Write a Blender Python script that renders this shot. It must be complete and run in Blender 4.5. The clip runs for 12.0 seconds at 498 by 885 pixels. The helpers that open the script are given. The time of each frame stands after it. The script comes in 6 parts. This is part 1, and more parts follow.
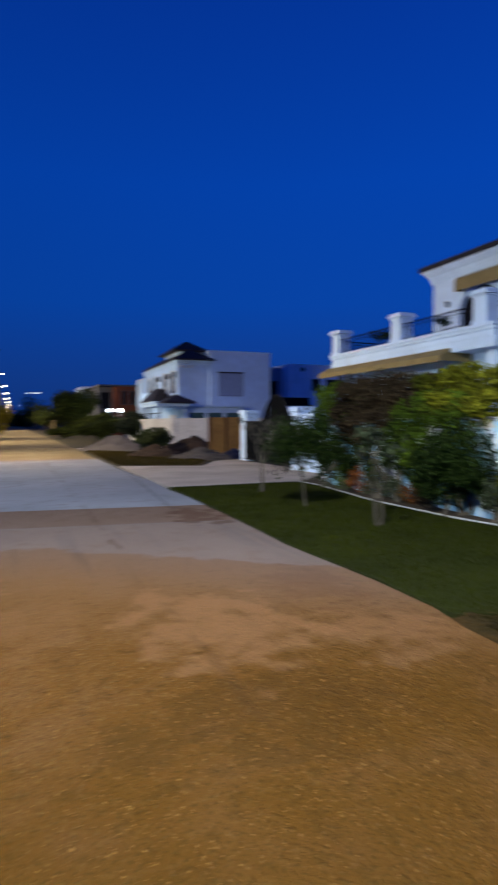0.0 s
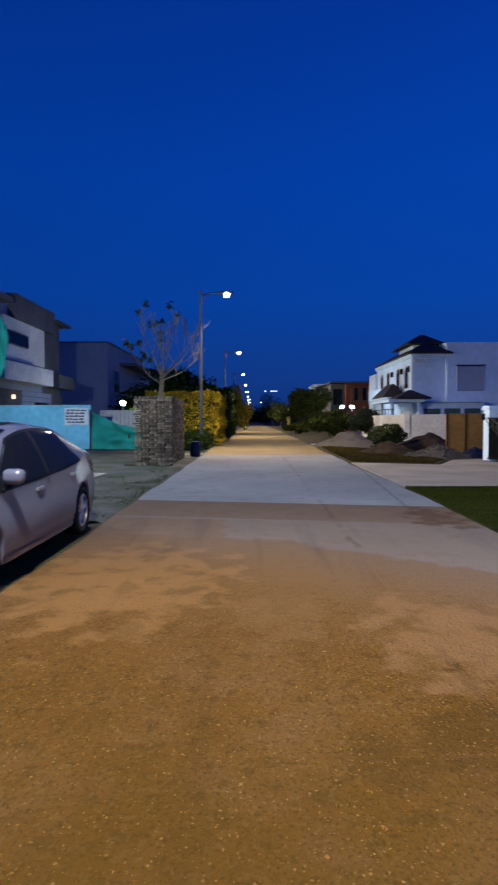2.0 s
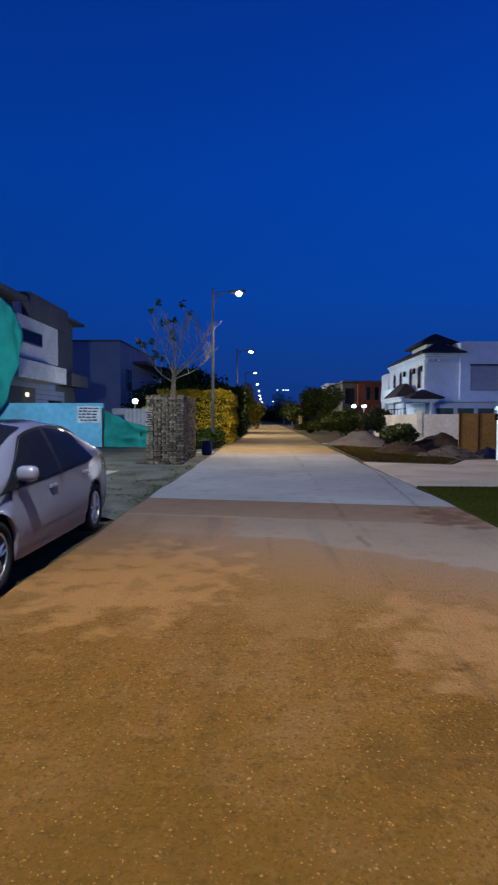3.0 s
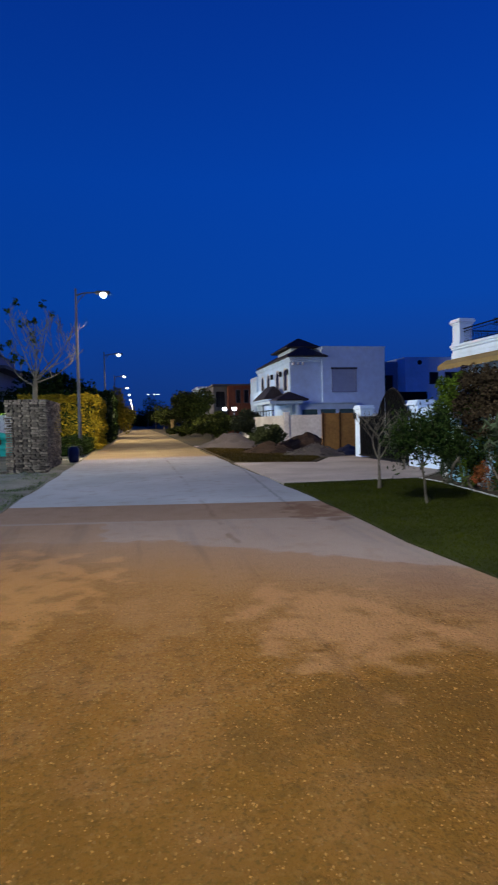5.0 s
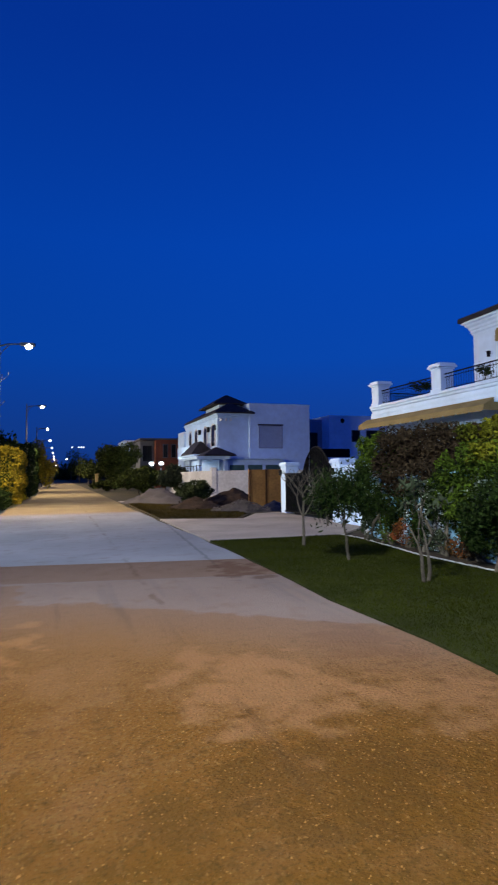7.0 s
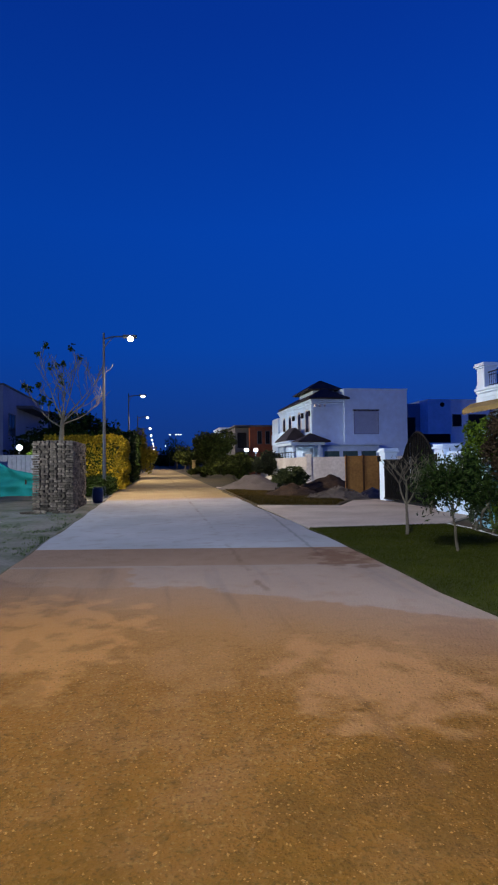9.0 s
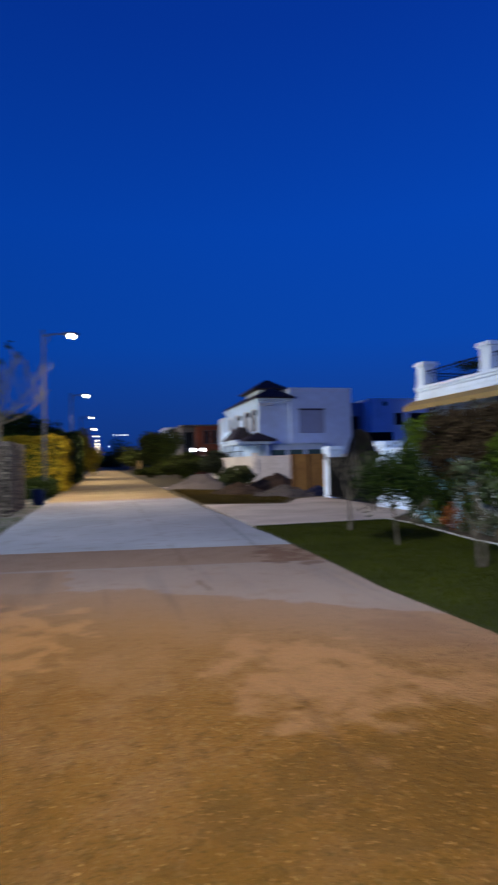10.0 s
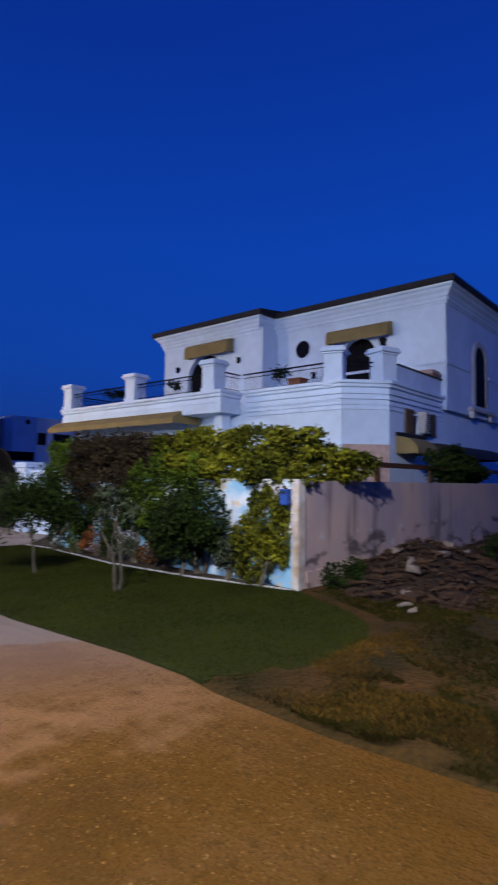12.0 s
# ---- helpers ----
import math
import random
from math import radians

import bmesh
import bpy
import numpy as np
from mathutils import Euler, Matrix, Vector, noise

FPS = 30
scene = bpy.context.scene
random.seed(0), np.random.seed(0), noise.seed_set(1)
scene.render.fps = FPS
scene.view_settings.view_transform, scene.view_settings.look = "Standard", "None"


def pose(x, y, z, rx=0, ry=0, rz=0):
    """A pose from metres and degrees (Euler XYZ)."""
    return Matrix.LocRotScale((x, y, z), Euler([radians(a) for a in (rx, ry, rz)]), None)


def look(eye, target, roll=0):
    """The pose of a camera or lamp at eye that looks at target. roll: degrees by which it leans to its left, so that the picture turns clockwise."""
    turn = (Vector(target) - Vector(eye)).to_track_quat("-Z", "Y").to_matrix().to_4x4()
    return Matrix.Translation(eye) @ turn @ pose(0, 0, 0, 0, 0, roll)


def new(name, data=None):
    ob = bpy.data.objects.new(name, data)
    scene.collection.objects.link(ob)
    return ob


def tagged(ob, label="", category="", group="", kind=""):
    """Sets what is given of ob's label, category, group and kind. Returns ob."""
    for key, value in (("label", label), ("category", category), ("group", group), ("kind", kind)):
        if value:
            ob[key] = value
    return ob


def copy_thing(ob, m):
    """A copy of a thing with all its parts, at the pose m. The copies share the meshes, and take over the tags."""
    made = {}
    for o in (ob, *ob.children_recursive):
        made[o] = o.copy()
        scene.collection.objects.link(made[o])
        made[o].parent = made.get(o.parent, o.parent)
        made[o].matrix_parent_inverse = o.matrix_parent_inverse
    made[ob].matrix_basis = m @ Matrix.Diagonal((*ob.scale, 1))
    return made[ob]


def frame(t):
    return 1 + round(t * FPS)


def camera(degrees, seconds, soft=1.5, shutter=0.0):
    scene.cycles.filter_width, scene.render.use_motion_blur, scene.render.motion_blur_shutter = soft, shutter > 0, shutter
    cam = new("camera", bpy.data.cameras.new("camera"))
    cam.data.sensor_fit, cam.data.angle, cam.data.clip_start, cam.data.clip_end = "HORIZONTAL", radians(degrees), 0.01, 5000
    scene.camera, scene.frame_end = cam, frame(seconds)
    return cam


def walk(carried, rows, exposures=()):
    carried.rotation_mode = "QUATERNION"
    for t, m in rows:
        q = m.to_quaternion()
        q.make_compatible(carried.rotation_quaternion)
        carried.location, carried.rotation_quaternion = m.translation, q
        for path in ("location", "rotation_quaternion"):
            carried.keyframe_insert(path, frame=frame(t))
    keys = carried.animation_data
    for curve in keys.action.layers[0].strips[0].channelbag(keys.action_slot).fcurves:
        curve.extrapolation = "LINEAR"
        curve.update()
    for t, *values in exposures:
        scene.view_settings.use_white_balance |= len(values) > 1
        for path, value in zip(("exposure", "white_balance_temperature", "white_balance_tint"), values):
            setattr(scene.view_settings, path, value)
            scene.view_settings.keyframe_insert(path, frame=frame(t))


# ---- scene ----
cam = camera(47.25, 12.0, soft=2.0, shutter=0.9)

# seconds, eye x y z, yaw (left), pitch (up), roll
PATH = [
    (0.0, 0.067, -0.108, 1.449, -22.46, -1.94, -0.21),
    (0.5, -0.006, -0.160, 1.489, -13.36, -2.01, 1.77),
    (1.0, 0.013, -0.166, 1.473, -7.33, -2.11, 0.38),
    (1.5, 0.009, -0.010, 1.455, -3.14, -2.02, -0.77),
    (2.0, -0.018, 0.022, 1.459, 0.42, -2.25, -0.13),
    (2.5, -0.015, 0.005, 1.461, 2.03, -2.40, 0.28),
    (2.7, -0.015, 0.005, 1.461, 2.13, -2.40, 0.28),
    (4.3, 0.021, -0.079, 1.432, -7.08, -2.00, -1.04),
    (4.5, 0.021, -0.079, 1.432, -8.33, -2.00, -1.04),
    (5.0, 0.059, -0.003, 1.410, -11.15, -2.07, -1.17),
    (5.5, 0.037, -0.062, 1.433, -13.32, -2.20, -0.84),
    (6.0, 0.090, -0.085, 1.472, -16.33, 1.57, -2.41),
    (6.5, 0.107, -0.074, 1.464, -18.62, 3.30, -2.79),
    (7.0, 0.058, -0.088, 1.460, -18.51, 3.31, -0.65),
    (7.5, -0.008, -0.072, 1.448, -15.15, 2.91, -1.08),
    (7.7, -0.008, -0.072, 1.448, -13.95, 2.91, -1.08),
    (9.3, -0.057, 0.017, 1.476, -8.95, 1.95, -0.69),
    (9.5, -0.057, 0.017, 1.476, -9.05, 1.95, -0.69),
    (10.0, 0.041, 0.087, 1.447, -14.43, 1.91, -1.41),
    (10.5, 0.058, 0.094, 1.463, -26.60, 1.68, -0.11),
    (11.0, 0.050, 0.137, 1.488, -37.17, 3.21, 0.53),
    (11.5, 0.020, 0.155, 1.484, -44.07, 3.87, 0.56),
    (12.0, 0.014, 0.143, 1.486, -49.34, 3.93, 0.75),
]


def view(x, y, z, yaw, pitch, roll):
    a, b = radians(yaw), radians(pitch)
    ahead = Vector((-math.sin(a) * math.cos(b), math.cos(a) * math.cos(b), math.sin(b)))
    return look((x, y, z), Vector((x, y, z)) + ahead, roll)


walk(cam, [(t, view(*row)) for t, *row in PATH], [(0.0, 0.0, 6500, 10), (5.5, 0.0, 6500, 10), (6.3, 0.10, 6400, 12), (10.0, 0.08, 6450, 13), (11.0, 0.14, 6480, 13), (11.5, 0.04, 6550, 20), (12.0, -0.10, 6620, 22)])

# ---- dusk sky and lamps ----
world = bpy.data.worlds.new("dusk")
scene.world = world
world.use_nodes = True
wn, wl = world.node_tree.nodes, world.node_tree.links
wn.clear()
coord = wn.new("ShaderNodeTexCoord")
split = wn.new("ShaderNodeSeparateXYZ")
ramp = wn.new("ShaderNodeValToRGB")
back = wn.new("ShaderNodeBackground")
wout = wn.new("ShaderNodeOutputWorld")
wl.new(coord.outputs["Generated"], split.inputs[0])
wl.new(split.outputs[2], ramp.inputs[0])
lift = wn.new("ShaderNodeMapRange")
lift.inputs["From Min"].default_value, lift.inputs["From Max"].default_value = -1.0, 1.0
lift.inputs["To Min"].default_value, lift.inputs["To Max"].default_value = 0.75, 1.28
wl.new(split.outputs[0], lift.inputs["Value"])
wl.new(lift.outputs[0], back.inputs[1])
wl.new(ramp.outputs[0], back.inputs[0])
wl.new(back.outputs[0], wout.inputs[0])
SKY = [(0.0, (0.006, 0.030, 0.165)), (0.07, (0.005, 0.038, 0.225)), (0.2, (0.002, 0.049, 0.325)),
       (0.38, (0.001, 0.046, 0.345)), (0.62, (0.001, 0.029, 0.262)), (1.0, (0.001, 0.020, 0.2))]
while len(ramp.color_ramp.elements) < len(SKY):
    ramp.color_ramp.elements.new(0.5)
for el, (at, col) in zip(ramp.color_ramp.elements, SKY):
    el.position, el.color = at, (*col, 1)

LAMP_Y = [26.5, 49.2, 71.8, 94.5, 117.0, 140.0, 162.5, 185.0, 208.0, 231.0, 254.0, 277.0, 300.0]
LAMP_X, LAMP_Z, ARM = -2.43, 7.30, 1.15
NEAR_LAMP = (-2.25, 1.3)


def lamp_light(name, place, watts, colour, size=0.12):
    data = bpy.data.lights.new(name, "POINT")
    data.energy, data.color, data.shadow_soft_size = watts, colour, size
    ob = new(name, data)
    ob.location = place
    return ob


def road_light(place, watts, colour, tilt):
    """The beam of a street lantern, thrown across the road and away from its pole."""
    data = bpy.data.lights.new("street_light", "SPOT")
    data.energy, data.color, data.shadow_soft_size = watts, colour, 0.12
    data.spot_size, data.spot_blend = radians(172), 0.75
    ob = new("street_light", data)
    x, y, z = place
    ob.matrix_basis = look(place, (x + math.sin(radians(tilt)), y, z - math.cos(radians(tilt))))
    return ob


road_light((NEAR_LAMP[0] + ARM, NEAR_LAMP[1], LAMP_Z - 0.26), 5800, (0.82, 0.92, 1.0), 38)
for lamp_y in LAMP_Y[:6]:
    road_light((LAMP_X + ARM, lamp_y, LAMP_Z - 0.26), 6000, (1.0, 0.85, 0.62), 38)
# floodlights on the plot beside the brick house, and one at the neighbour's porch
lamp_light("flood_light", (9.8, 59.3, 2.9), 480, (0.75, 0.88, 1.0), 0.2)
# unseen lamp added on the plot behind the parked car, for the cyan wall
YARD_LAMP = (-8.7, 15.5, 4.3)
lamp_light("unseen_yard_light", YARD_LAMP, 3500, (0.80, 0.92, 1.0), 0.15)
lamp_light("porch_light", (-8.6, 37.6, 2.6), 260, (0.85, 0.95, 1.0), 0.15)

# ---- materials ----
def material(name, colour, rough=0.8, vary=0.25, scale=6.0, fine=60.0, bump=0.3, metal=0.0, depth=0.01, second=None, island=0.0, spec=0.15):
    """Base colour varied by a coarse and a fine noise, with relief of the fine one."""
    m = bpy.data.materials.new(name)
    m.use_nodes = True
    n, l = m.node_tree.nodes, m.node_tree.links
    b = n["Principled BSDF"]
    b.inputs["Roughness"].default_value, b.inputs["Metallic"].default_value = rough, metal
    b.inputs["Specular IOR Level"].default_value = spec
    tc = n.new("ShaderNodeTexCoord")
    big, small = n.new("ShaderNodeTexNoise"), n.new("ShaderNodeTexNoise")
    big.inputs["Scale"].default_value, small.inputs["Scale"].default_value = scale, fine
    big.inputs["Detail"].default_value, small.inputs["Detail"].default_value = 5, 3
    l.new(tc.outputs["Object"], big.inputs["Vector"])
    l.new(tc.outputs["Object"], small.inputs["Vector"])
    dark = second or tuple(c * (1 - vary) for c in colour)
    mix = n.new("ShaderNodeMix")
    mix.data_type = "RGBA"
    mix.inputs["A"].default_value, mix.inputs["B"].default_value = (*colour, 1), (*dark, 1)
    ramp_node = n.new("ShaderNodeMapRange")
    ramp_node.inputs["From Min"].default_value, ramp_node.inputs["From Max"].default_value = 0.35, 0.7
    l.new(big.outputs["Fac"], ramp_node.inputs["Value"])
    l.new(ramp_node.outputs["Result"], mix.inputs["Factor"])
    value = n.new("ShaderNodeHueSaturation")
    span = n.new("ShaderNodeMapRange")
    span.inputs["From Min"].default_value, span.inputs["From Max"].default_value = 0.3, 0.7
    span.inputs["To Min"].default_value, span.inputs["To Max"].default_value = 1 - vary * 0.6, 1 + vary * 0.6
    l.new(small.outputs["Fac"], span.inputs["Value"])
    if island:
        geo, info = n.new("ShaderNodeNewGeometry"), n.new("ShaderNodeObjectInfo")
        add, frac, spread, mul = n.new("ShaderNodeMath"), n.new("ShaderNodeMath"), n.new("ShaderNodeMapRange"), n.new("ShaderNodeMath")
        frac.operation, mul.operation = "FRACT", "MULTIPLY"
        l.new(geo.outputs["Random Per Island"], add.inputs[0])
        l.new(info.outputs["Random"], add.inputs[1])
        l.new(add.outputs[0], frac.inputs[0])
        l.new(frac.outputs[0], spread.inputs["Value"])
        spread.inputs["To Min"].default_value, spread.inputs["To Max"].default_value = 1 - island, 1 + island
        l.new(spread.outputs["Result"], mul.inputs[0])
        l.new(span.outputs["Result"], mul.inputs[1])
        l.new(mul.outputs[0], value.inputs["Value"])
    else:
        l.new(span.outputs["Result"], value.inputs["Value"])
    l.new(mix.outputs["Result"], value.inputs["Color"])
    l.new(value.outputs["Color"], b.inputs["Base Color"])
    if bump:
        bp = n.new("ShaderNodeBump")
        bp.inputs["Strength"].default_value, bp.inputs["Distance"].default_value = bump, depth
        l.new(small.outputs["Fac"], bp.inputs["Height"])
        l.new(bp.outputs["Normal"], b.inputs["Normal"])
    return m


def glow(name, colour, strength):
    m = bpy.data.materials.new(name)
    m.use_nodes = True
    b = m.node_tree.nodes["Principled BSDF"]
    b.inputs["Base Color"].default_value = (0.8, 0.8, 0.8, 1)
    b.inputs["Emission Color"].default_value, b.inputs["Emission Strength"].default_value = (*colour, 1), strength
    return m


def leafy(name, colour, second, island=0.45, fine=9.0):
    return material(name, colour, 0.75, 0.35, 1.2, fine, 0.0, second=second, island=island, spec=0.06)


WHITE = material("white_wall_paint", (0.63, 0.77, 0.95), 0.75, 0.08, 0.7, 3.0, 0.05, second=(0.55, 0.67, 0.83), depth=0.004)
# darker, bluer white for the far house
FARWHITE = material("far_pale_wall_paint", (0.50, 0.66, 0.86), 0.8, 0.12, 0.35, 2.0, 0.05, second=(0.41, 0.54, 0.70), depth=0.004)
OLDWHITE = material("weathered_white_paint", (0.62, 0.61, 0.60), 0.85, 0.22, 0.5, 6.0, 0.3, second=(0.45, 0.43, 0.42), depth=0.006)
PEACH = material("bare_pinkish_plaster", (0.52, 0.36, 0.31), 0.9, 0.25, 0.9, 7.0, 0.3, second=(0.36, 0.25, 0.23), depth=0.006)
ROOF = material("dark_roof_tiles", (0.035, 0.03, 0.033), 0.7, 0.4, 2.0, 20.0, 0.4)
OCHRE = material("ochre_awning_cloth", (0.27, 0.20, 0.085), 0.85, 0.2, 2.0, 40.0, 0.2)
IRON = material("black_iron", (0.008, 0.008, 0.009), 0.6, 0.3, 9.0, 60.0, 0.1, spec=0.05)
GALV = material("galvanised_steel", (0.10, 0.105, 0.115), 0.55, 0.2, 3.0, 40.0, 0.1, metal=0.8)
DARKGLASS = material("dark_window_glass", (0.008, 0.008, 0.010), 0.12, 0.2, 1.0, 5.0, 0.0, spec=0.15)
SHADEGLASS = material("curtained_window_glass", (0.010, 0.010, 0.012), 0.5, 0.2, 1.0, 5.0, 0.0, spec=0.02)
WOOD = material("brown_door_wood", (0.09, 0.038, 0.015), 0.5, 0.3, 2.0, 25.0, 0.2)
GRASS_SOIL = material("lawn_soil", (0.022, 0.026, 0.003), 0.95, 0.4, 1.0, 30.0, 0.5, second=(0.017, 0.019, 0.003))

# ---- mesh helpers ----
def mesh_object(name, bm, mat, smooth=False):
    bmesh.ops.recalc_face_normals(bm, faces=bm.faces[:])
    me = bpy.data.meshes.new(name)
    bm.to_mesh(me)
    bm.free()
    me.materials.append(mat)
    if smooth:
        for p in me.polygons:
            p.use_smooth = True
    return new(name, me)


def part(name, bm, mat, parent, label="", smooth=False):
    """A mesh in world places as a part of a thing, or of a part."""
    ob = mesh_object(name, bm, mat, smooth)
    ob.parent = parent
    if parent.data is None:
        ob.matrix_parent_inverse = parent.matrix_basis.inverted()
    if label:
        ob["label"] = label
    return ob


def thing(name, place, label, category, group="", kind="", turn=0.0):
    ob = new(name)
    ob.matrix_basis = pose(*place, 0, 0, turn)
    return tagged(ob, label, category, group, kind)


def box(x0, x1, y0, y1, z0, z1, bevel=0.0, bm=None):
    out = bm or bmesh.new()
    v = [out.verts.new((x, y, z)) for x in (x0, x1) for y in (y0, y1) for z in (z0, z1)]
    faces = [out.faces.new([v[i] for i in f]) for f in ((0, 1, 3, 2), (4, 6, 7, 5), (0, 4, 5, 1), (2, 3, 7, 6), (0, 2, 6, 4), (1, 5, 7, 3))]
    if bevel:
        edges = {e for f in faces for e in f.edges}
        bmesh.ops.bevel(out, geom=list(edges), offset=bevel, segments=2, affect="EDGES", profile=0.5)
    return out


def prism(points, z0, z1, bm=None):
    """A flat outline in x and y, raised from z0 to z1."""
    out = bm or bmesh.new()
    low = [out.verts.new((x, y, z0)) for x, y in points]
    high = [out.verts.new((x, y, z1)) for x, y in points]
    k = len(points)
    out.faces.new(low[::-1])
    out.faces.new(high)
    for i in range(k):
        out.faces.new((low[i], low[(i + 1) % k], high[(i + 1) % k], high[i]))
    return out


def tube(path, radii, sides=8, bm=None):
    """A round, tapered tube along a path of points."""
    out = bm or bmesh.new()
    path = [Vector(p) for p in path]
    rings = []
    for i, p in enumerate(path):
        way = (path[min(i + 1, len(path) - 1)] - path[max(i - 1, 0)]).normalized()
        side = way.cross(Vector((0, 0, 1)) if abs(way.z) < 0.9 else Vector((1, 0, 0))).normalized()
        up = side.cross(way)
        r = radii[i] if isinstance(radii, (list, tuple)) else radii
        rings.append([out.verts.new(p + r * (math.cos(a) * side + math.sin(a) * up)) for a in (2 * math.pi * k / sides for k in range(sides))])
    for a, b in zip(rings, rings[1:]):
        for k in range(sides):
            out.faces.new((a[k], a[(k + 1) % sides], b[(k + 1) % sides], b[k]))
    out.faces.new(rings[0][::-1])
    out.faces.new(rings[-1])
    return out


def sweep(profile, path, closed=False, bm=None):
    """A profile of (out, up) pairs carried along a path of (x, y, z), mitred; out is to the right of the path."""
    out = bm or bmesh.new()
    pts = [Vector(p) for p in path]
    k = len(pts)
    rings = []
    for i, p in enumerate(pts):
        before = pts[i - 1] if i or closed else None
        after = pts[(i + 1) % k] if i < k - 1 or closed else None
        a = (p - before).normalized() if before is not None else (after - p).normalized()
        b = (after - p).normalized() if after is not None else a
        na, nb = Vector((a.y, -a.x, 0)), Vector((b.y, -b.x, 0))
        n = (na + nb).normalized()
        n = n / max(0.3, n.dot(na))
        rings.append([out.verts.new(p + n * o + Vector((0, 0, u))) for o, u in profile])
    m = len(profile)
    for i in range(k if closed else k - 1):
        a, b = rings[i], rings[(i + 1) % k]
        for j in range(m):
            out.faces.new((a[j], a[(j + 1) % m], b[(j + 1) % m], b[j]))
    if not closed:
        out.faces.new(rings[0])
        out.faces.new(rings[-1][::-1])
    return out


def wall_with_holes(axis, at, thick, u0, u1, z0, z1, holes):
    """A wall in the plane axis = at, 'thick' deep to the +axis side, with rectangular holes (u0, u1, z0, z1)."""
    us = sorted({u0, u1, *[h[i] for h in holes for i in (0, 1)]})
    zs = sorted({z0, z1, *[h[i] for h in holes for i in (2, 3)]})
    out = bmesh.new()
    cells = {(i, j) for i in range(len(us) - 1) for j in range(len(zs) - 1)
             if not any(h[0] <= (us[i] + us[i + 1]) / 2 <= h[1] and h[2] <= (zs[j] + zs[j + 1]) / 2 <= h[3] for h in holes)}
    made = {}

    def vert(i, j, d):
        if (i, j, d) not in made:
            c = (at + d * thick, us[i]) if axis == "x" else (us[i], at + d * thick)
            made[i, j, d] = out.verts.new((*c, zs[j]))
        return made[i, j, d]

    for i, j in cells:
        ring = [(i, j), (i + 1, j), (i + 1, j + 1), (i, j + 1)]
        out.faces.new([vert(*c, 0) for c in ring])
        out.faces.new([vert(*c, 1) for c in ring][::-1])
        for n, (di, dj) in enumerate(((0, -1), (1, 0), (0, 1), (-1, 0))):
            if (i + di, j + dj) not in cells:
                a, b = ring[n], ring[(n + 1) % 4]
                out.faces.new((vert(*a, 0), vert(*b, 0), vert(*b, 1), vert(*a, 1)))
    return out


def raw_object(name, verts, faces, mat):
    me = bpy.data.meshes.new(name)
    me.from_pydata(verts, [], faces)
    me.materials.append(mat)
    return new(name, me)


def raw_part(name, verts, faces, mat, parent, label=""):
    ob = raw_object(name, verts, faces, mat)
    ob.parent = parent
    if parent.data is None:
        ob.matrix_parent_inverse = parent.matrix_basis.inverted()
    if label:
        ob["label"] = label
    return ob


def leaves(points, size, rng, slim=0.5, droop=0.0, out=None):
    """Folded leaves at the given points, turned at random; returns vertices and faces."""
    k = len(points)
    a = rng.normal(size=(k, 3))
    if out is not None:
        a = a * 0.7 + out
    a[:, 2] -= droop
    a /= np.linalg.norm(a, axis=1)[:, None] + 1e-9
    b = np.cross(a, rng.normal(size=(k, 3)))
    b /= np.linalg.norm(b, axis=1)[:, None] + 1e-9
    c = np.cross(a, b)
    s = size * rng.uniform(0.6, 1.35, k)[:, None]
    root, tip = points - a * s * 0.5, points + a * s * 0.5
    l, r = points + b * s * slim * 0.5 + c * s * 0.12, points - b * s * slim * 0.5 + c * s * 0.12
    verts = np.stack([root, l, tip, r], 1).reshape(-1, 3)
    base = np.arange(k)[:, None] * 4
    faces = np.concatenate([base + [0, 1, 2], base + [0, 2, 3]], 1).reshape(-1, 3)
    return verts.tolist(), faces.tolist()


def blob_points(blobs, count, rng, shell=0.35, lumps=0.22):
    """Points in the outer shell of ellipsoids (x, y, z, rx, ry, rz), with lumps and gaps."""
    blobs = np.array(blobs, float)
    weight = (blobs[:, 3] * blobs[:, 4] + blobs[:, 4] * blobs[:, 5] + blobs[:, 3] * blobs[:, 5])
    pick = rng.choice(len(blobs), int(count * 1.25), p=weight / weight.sum())
    d = rng.normal(size=(len(pick), 3))
    d /= np.linalg.norm(d, axis=1)[:, None]
    wave = (np.sin(d[:, 0] * 7 + pick * 1.7) * np.sin(d[:, 1] * 6 + pick) + np.sin(d[:, 2] * 9 + d[:, 0] * 5 + pick * 2.3) * 0.6)
    r = 1 + lumps * 0.6 * wave - shell * rng.random(len(pick)) ** 1.5 + 0.06 * rng.normal(size=len(pick))
    keep = wave > -1.25
    p = blobs[pick, :3] + d * blobs[pick, 3:] * r[:, None]
    keep &= p[:, 2] > 0.03
    return p[keep][:count], d[keep][:count]


def limbs(base, height, spread, rng, levels=3, fork=3, r0=0.07, upward=0.6, bm=None, tips=None):
    """A trunk with limbs that fork and taper; the tips are gathered in a list."""
    out = bm or bmesh.new()
    tips = [] if tips is None else tips

    def grow(p, way, length, r, level):
        pts, rad = [p], [r]
        for k in range(1, 4):
            way = (way + Vector(rng.normal(size=3)) * 0.13 + Vector((0, 0, 0.05))).normalized()
            pts.append(pts[-1] + way * length / 3)
            rad.append(r * (1 - 0.10 * k))
        tube(pts, rad, 7 if level == 0 else 5, out)
        if level >= levels:
            tips.append(pts[-1])
            return
        for k in range(fork):
            a = 2 * math.pi * (k + rng.random() * 0.6) / fork
            side = Vector((math.cos(a), math.sin(a), 0)) * spread + Vector((0, 0, upward))
            grow(pts[-1], (way * 0.55 + side).normalized(), length * rng.uniform(0.6, 0.85), rad[-1] * 0.72, level + 1)

    grow(Vector(base), Vector((0, 0, 1)), height, r0, 0)
    return out, tips

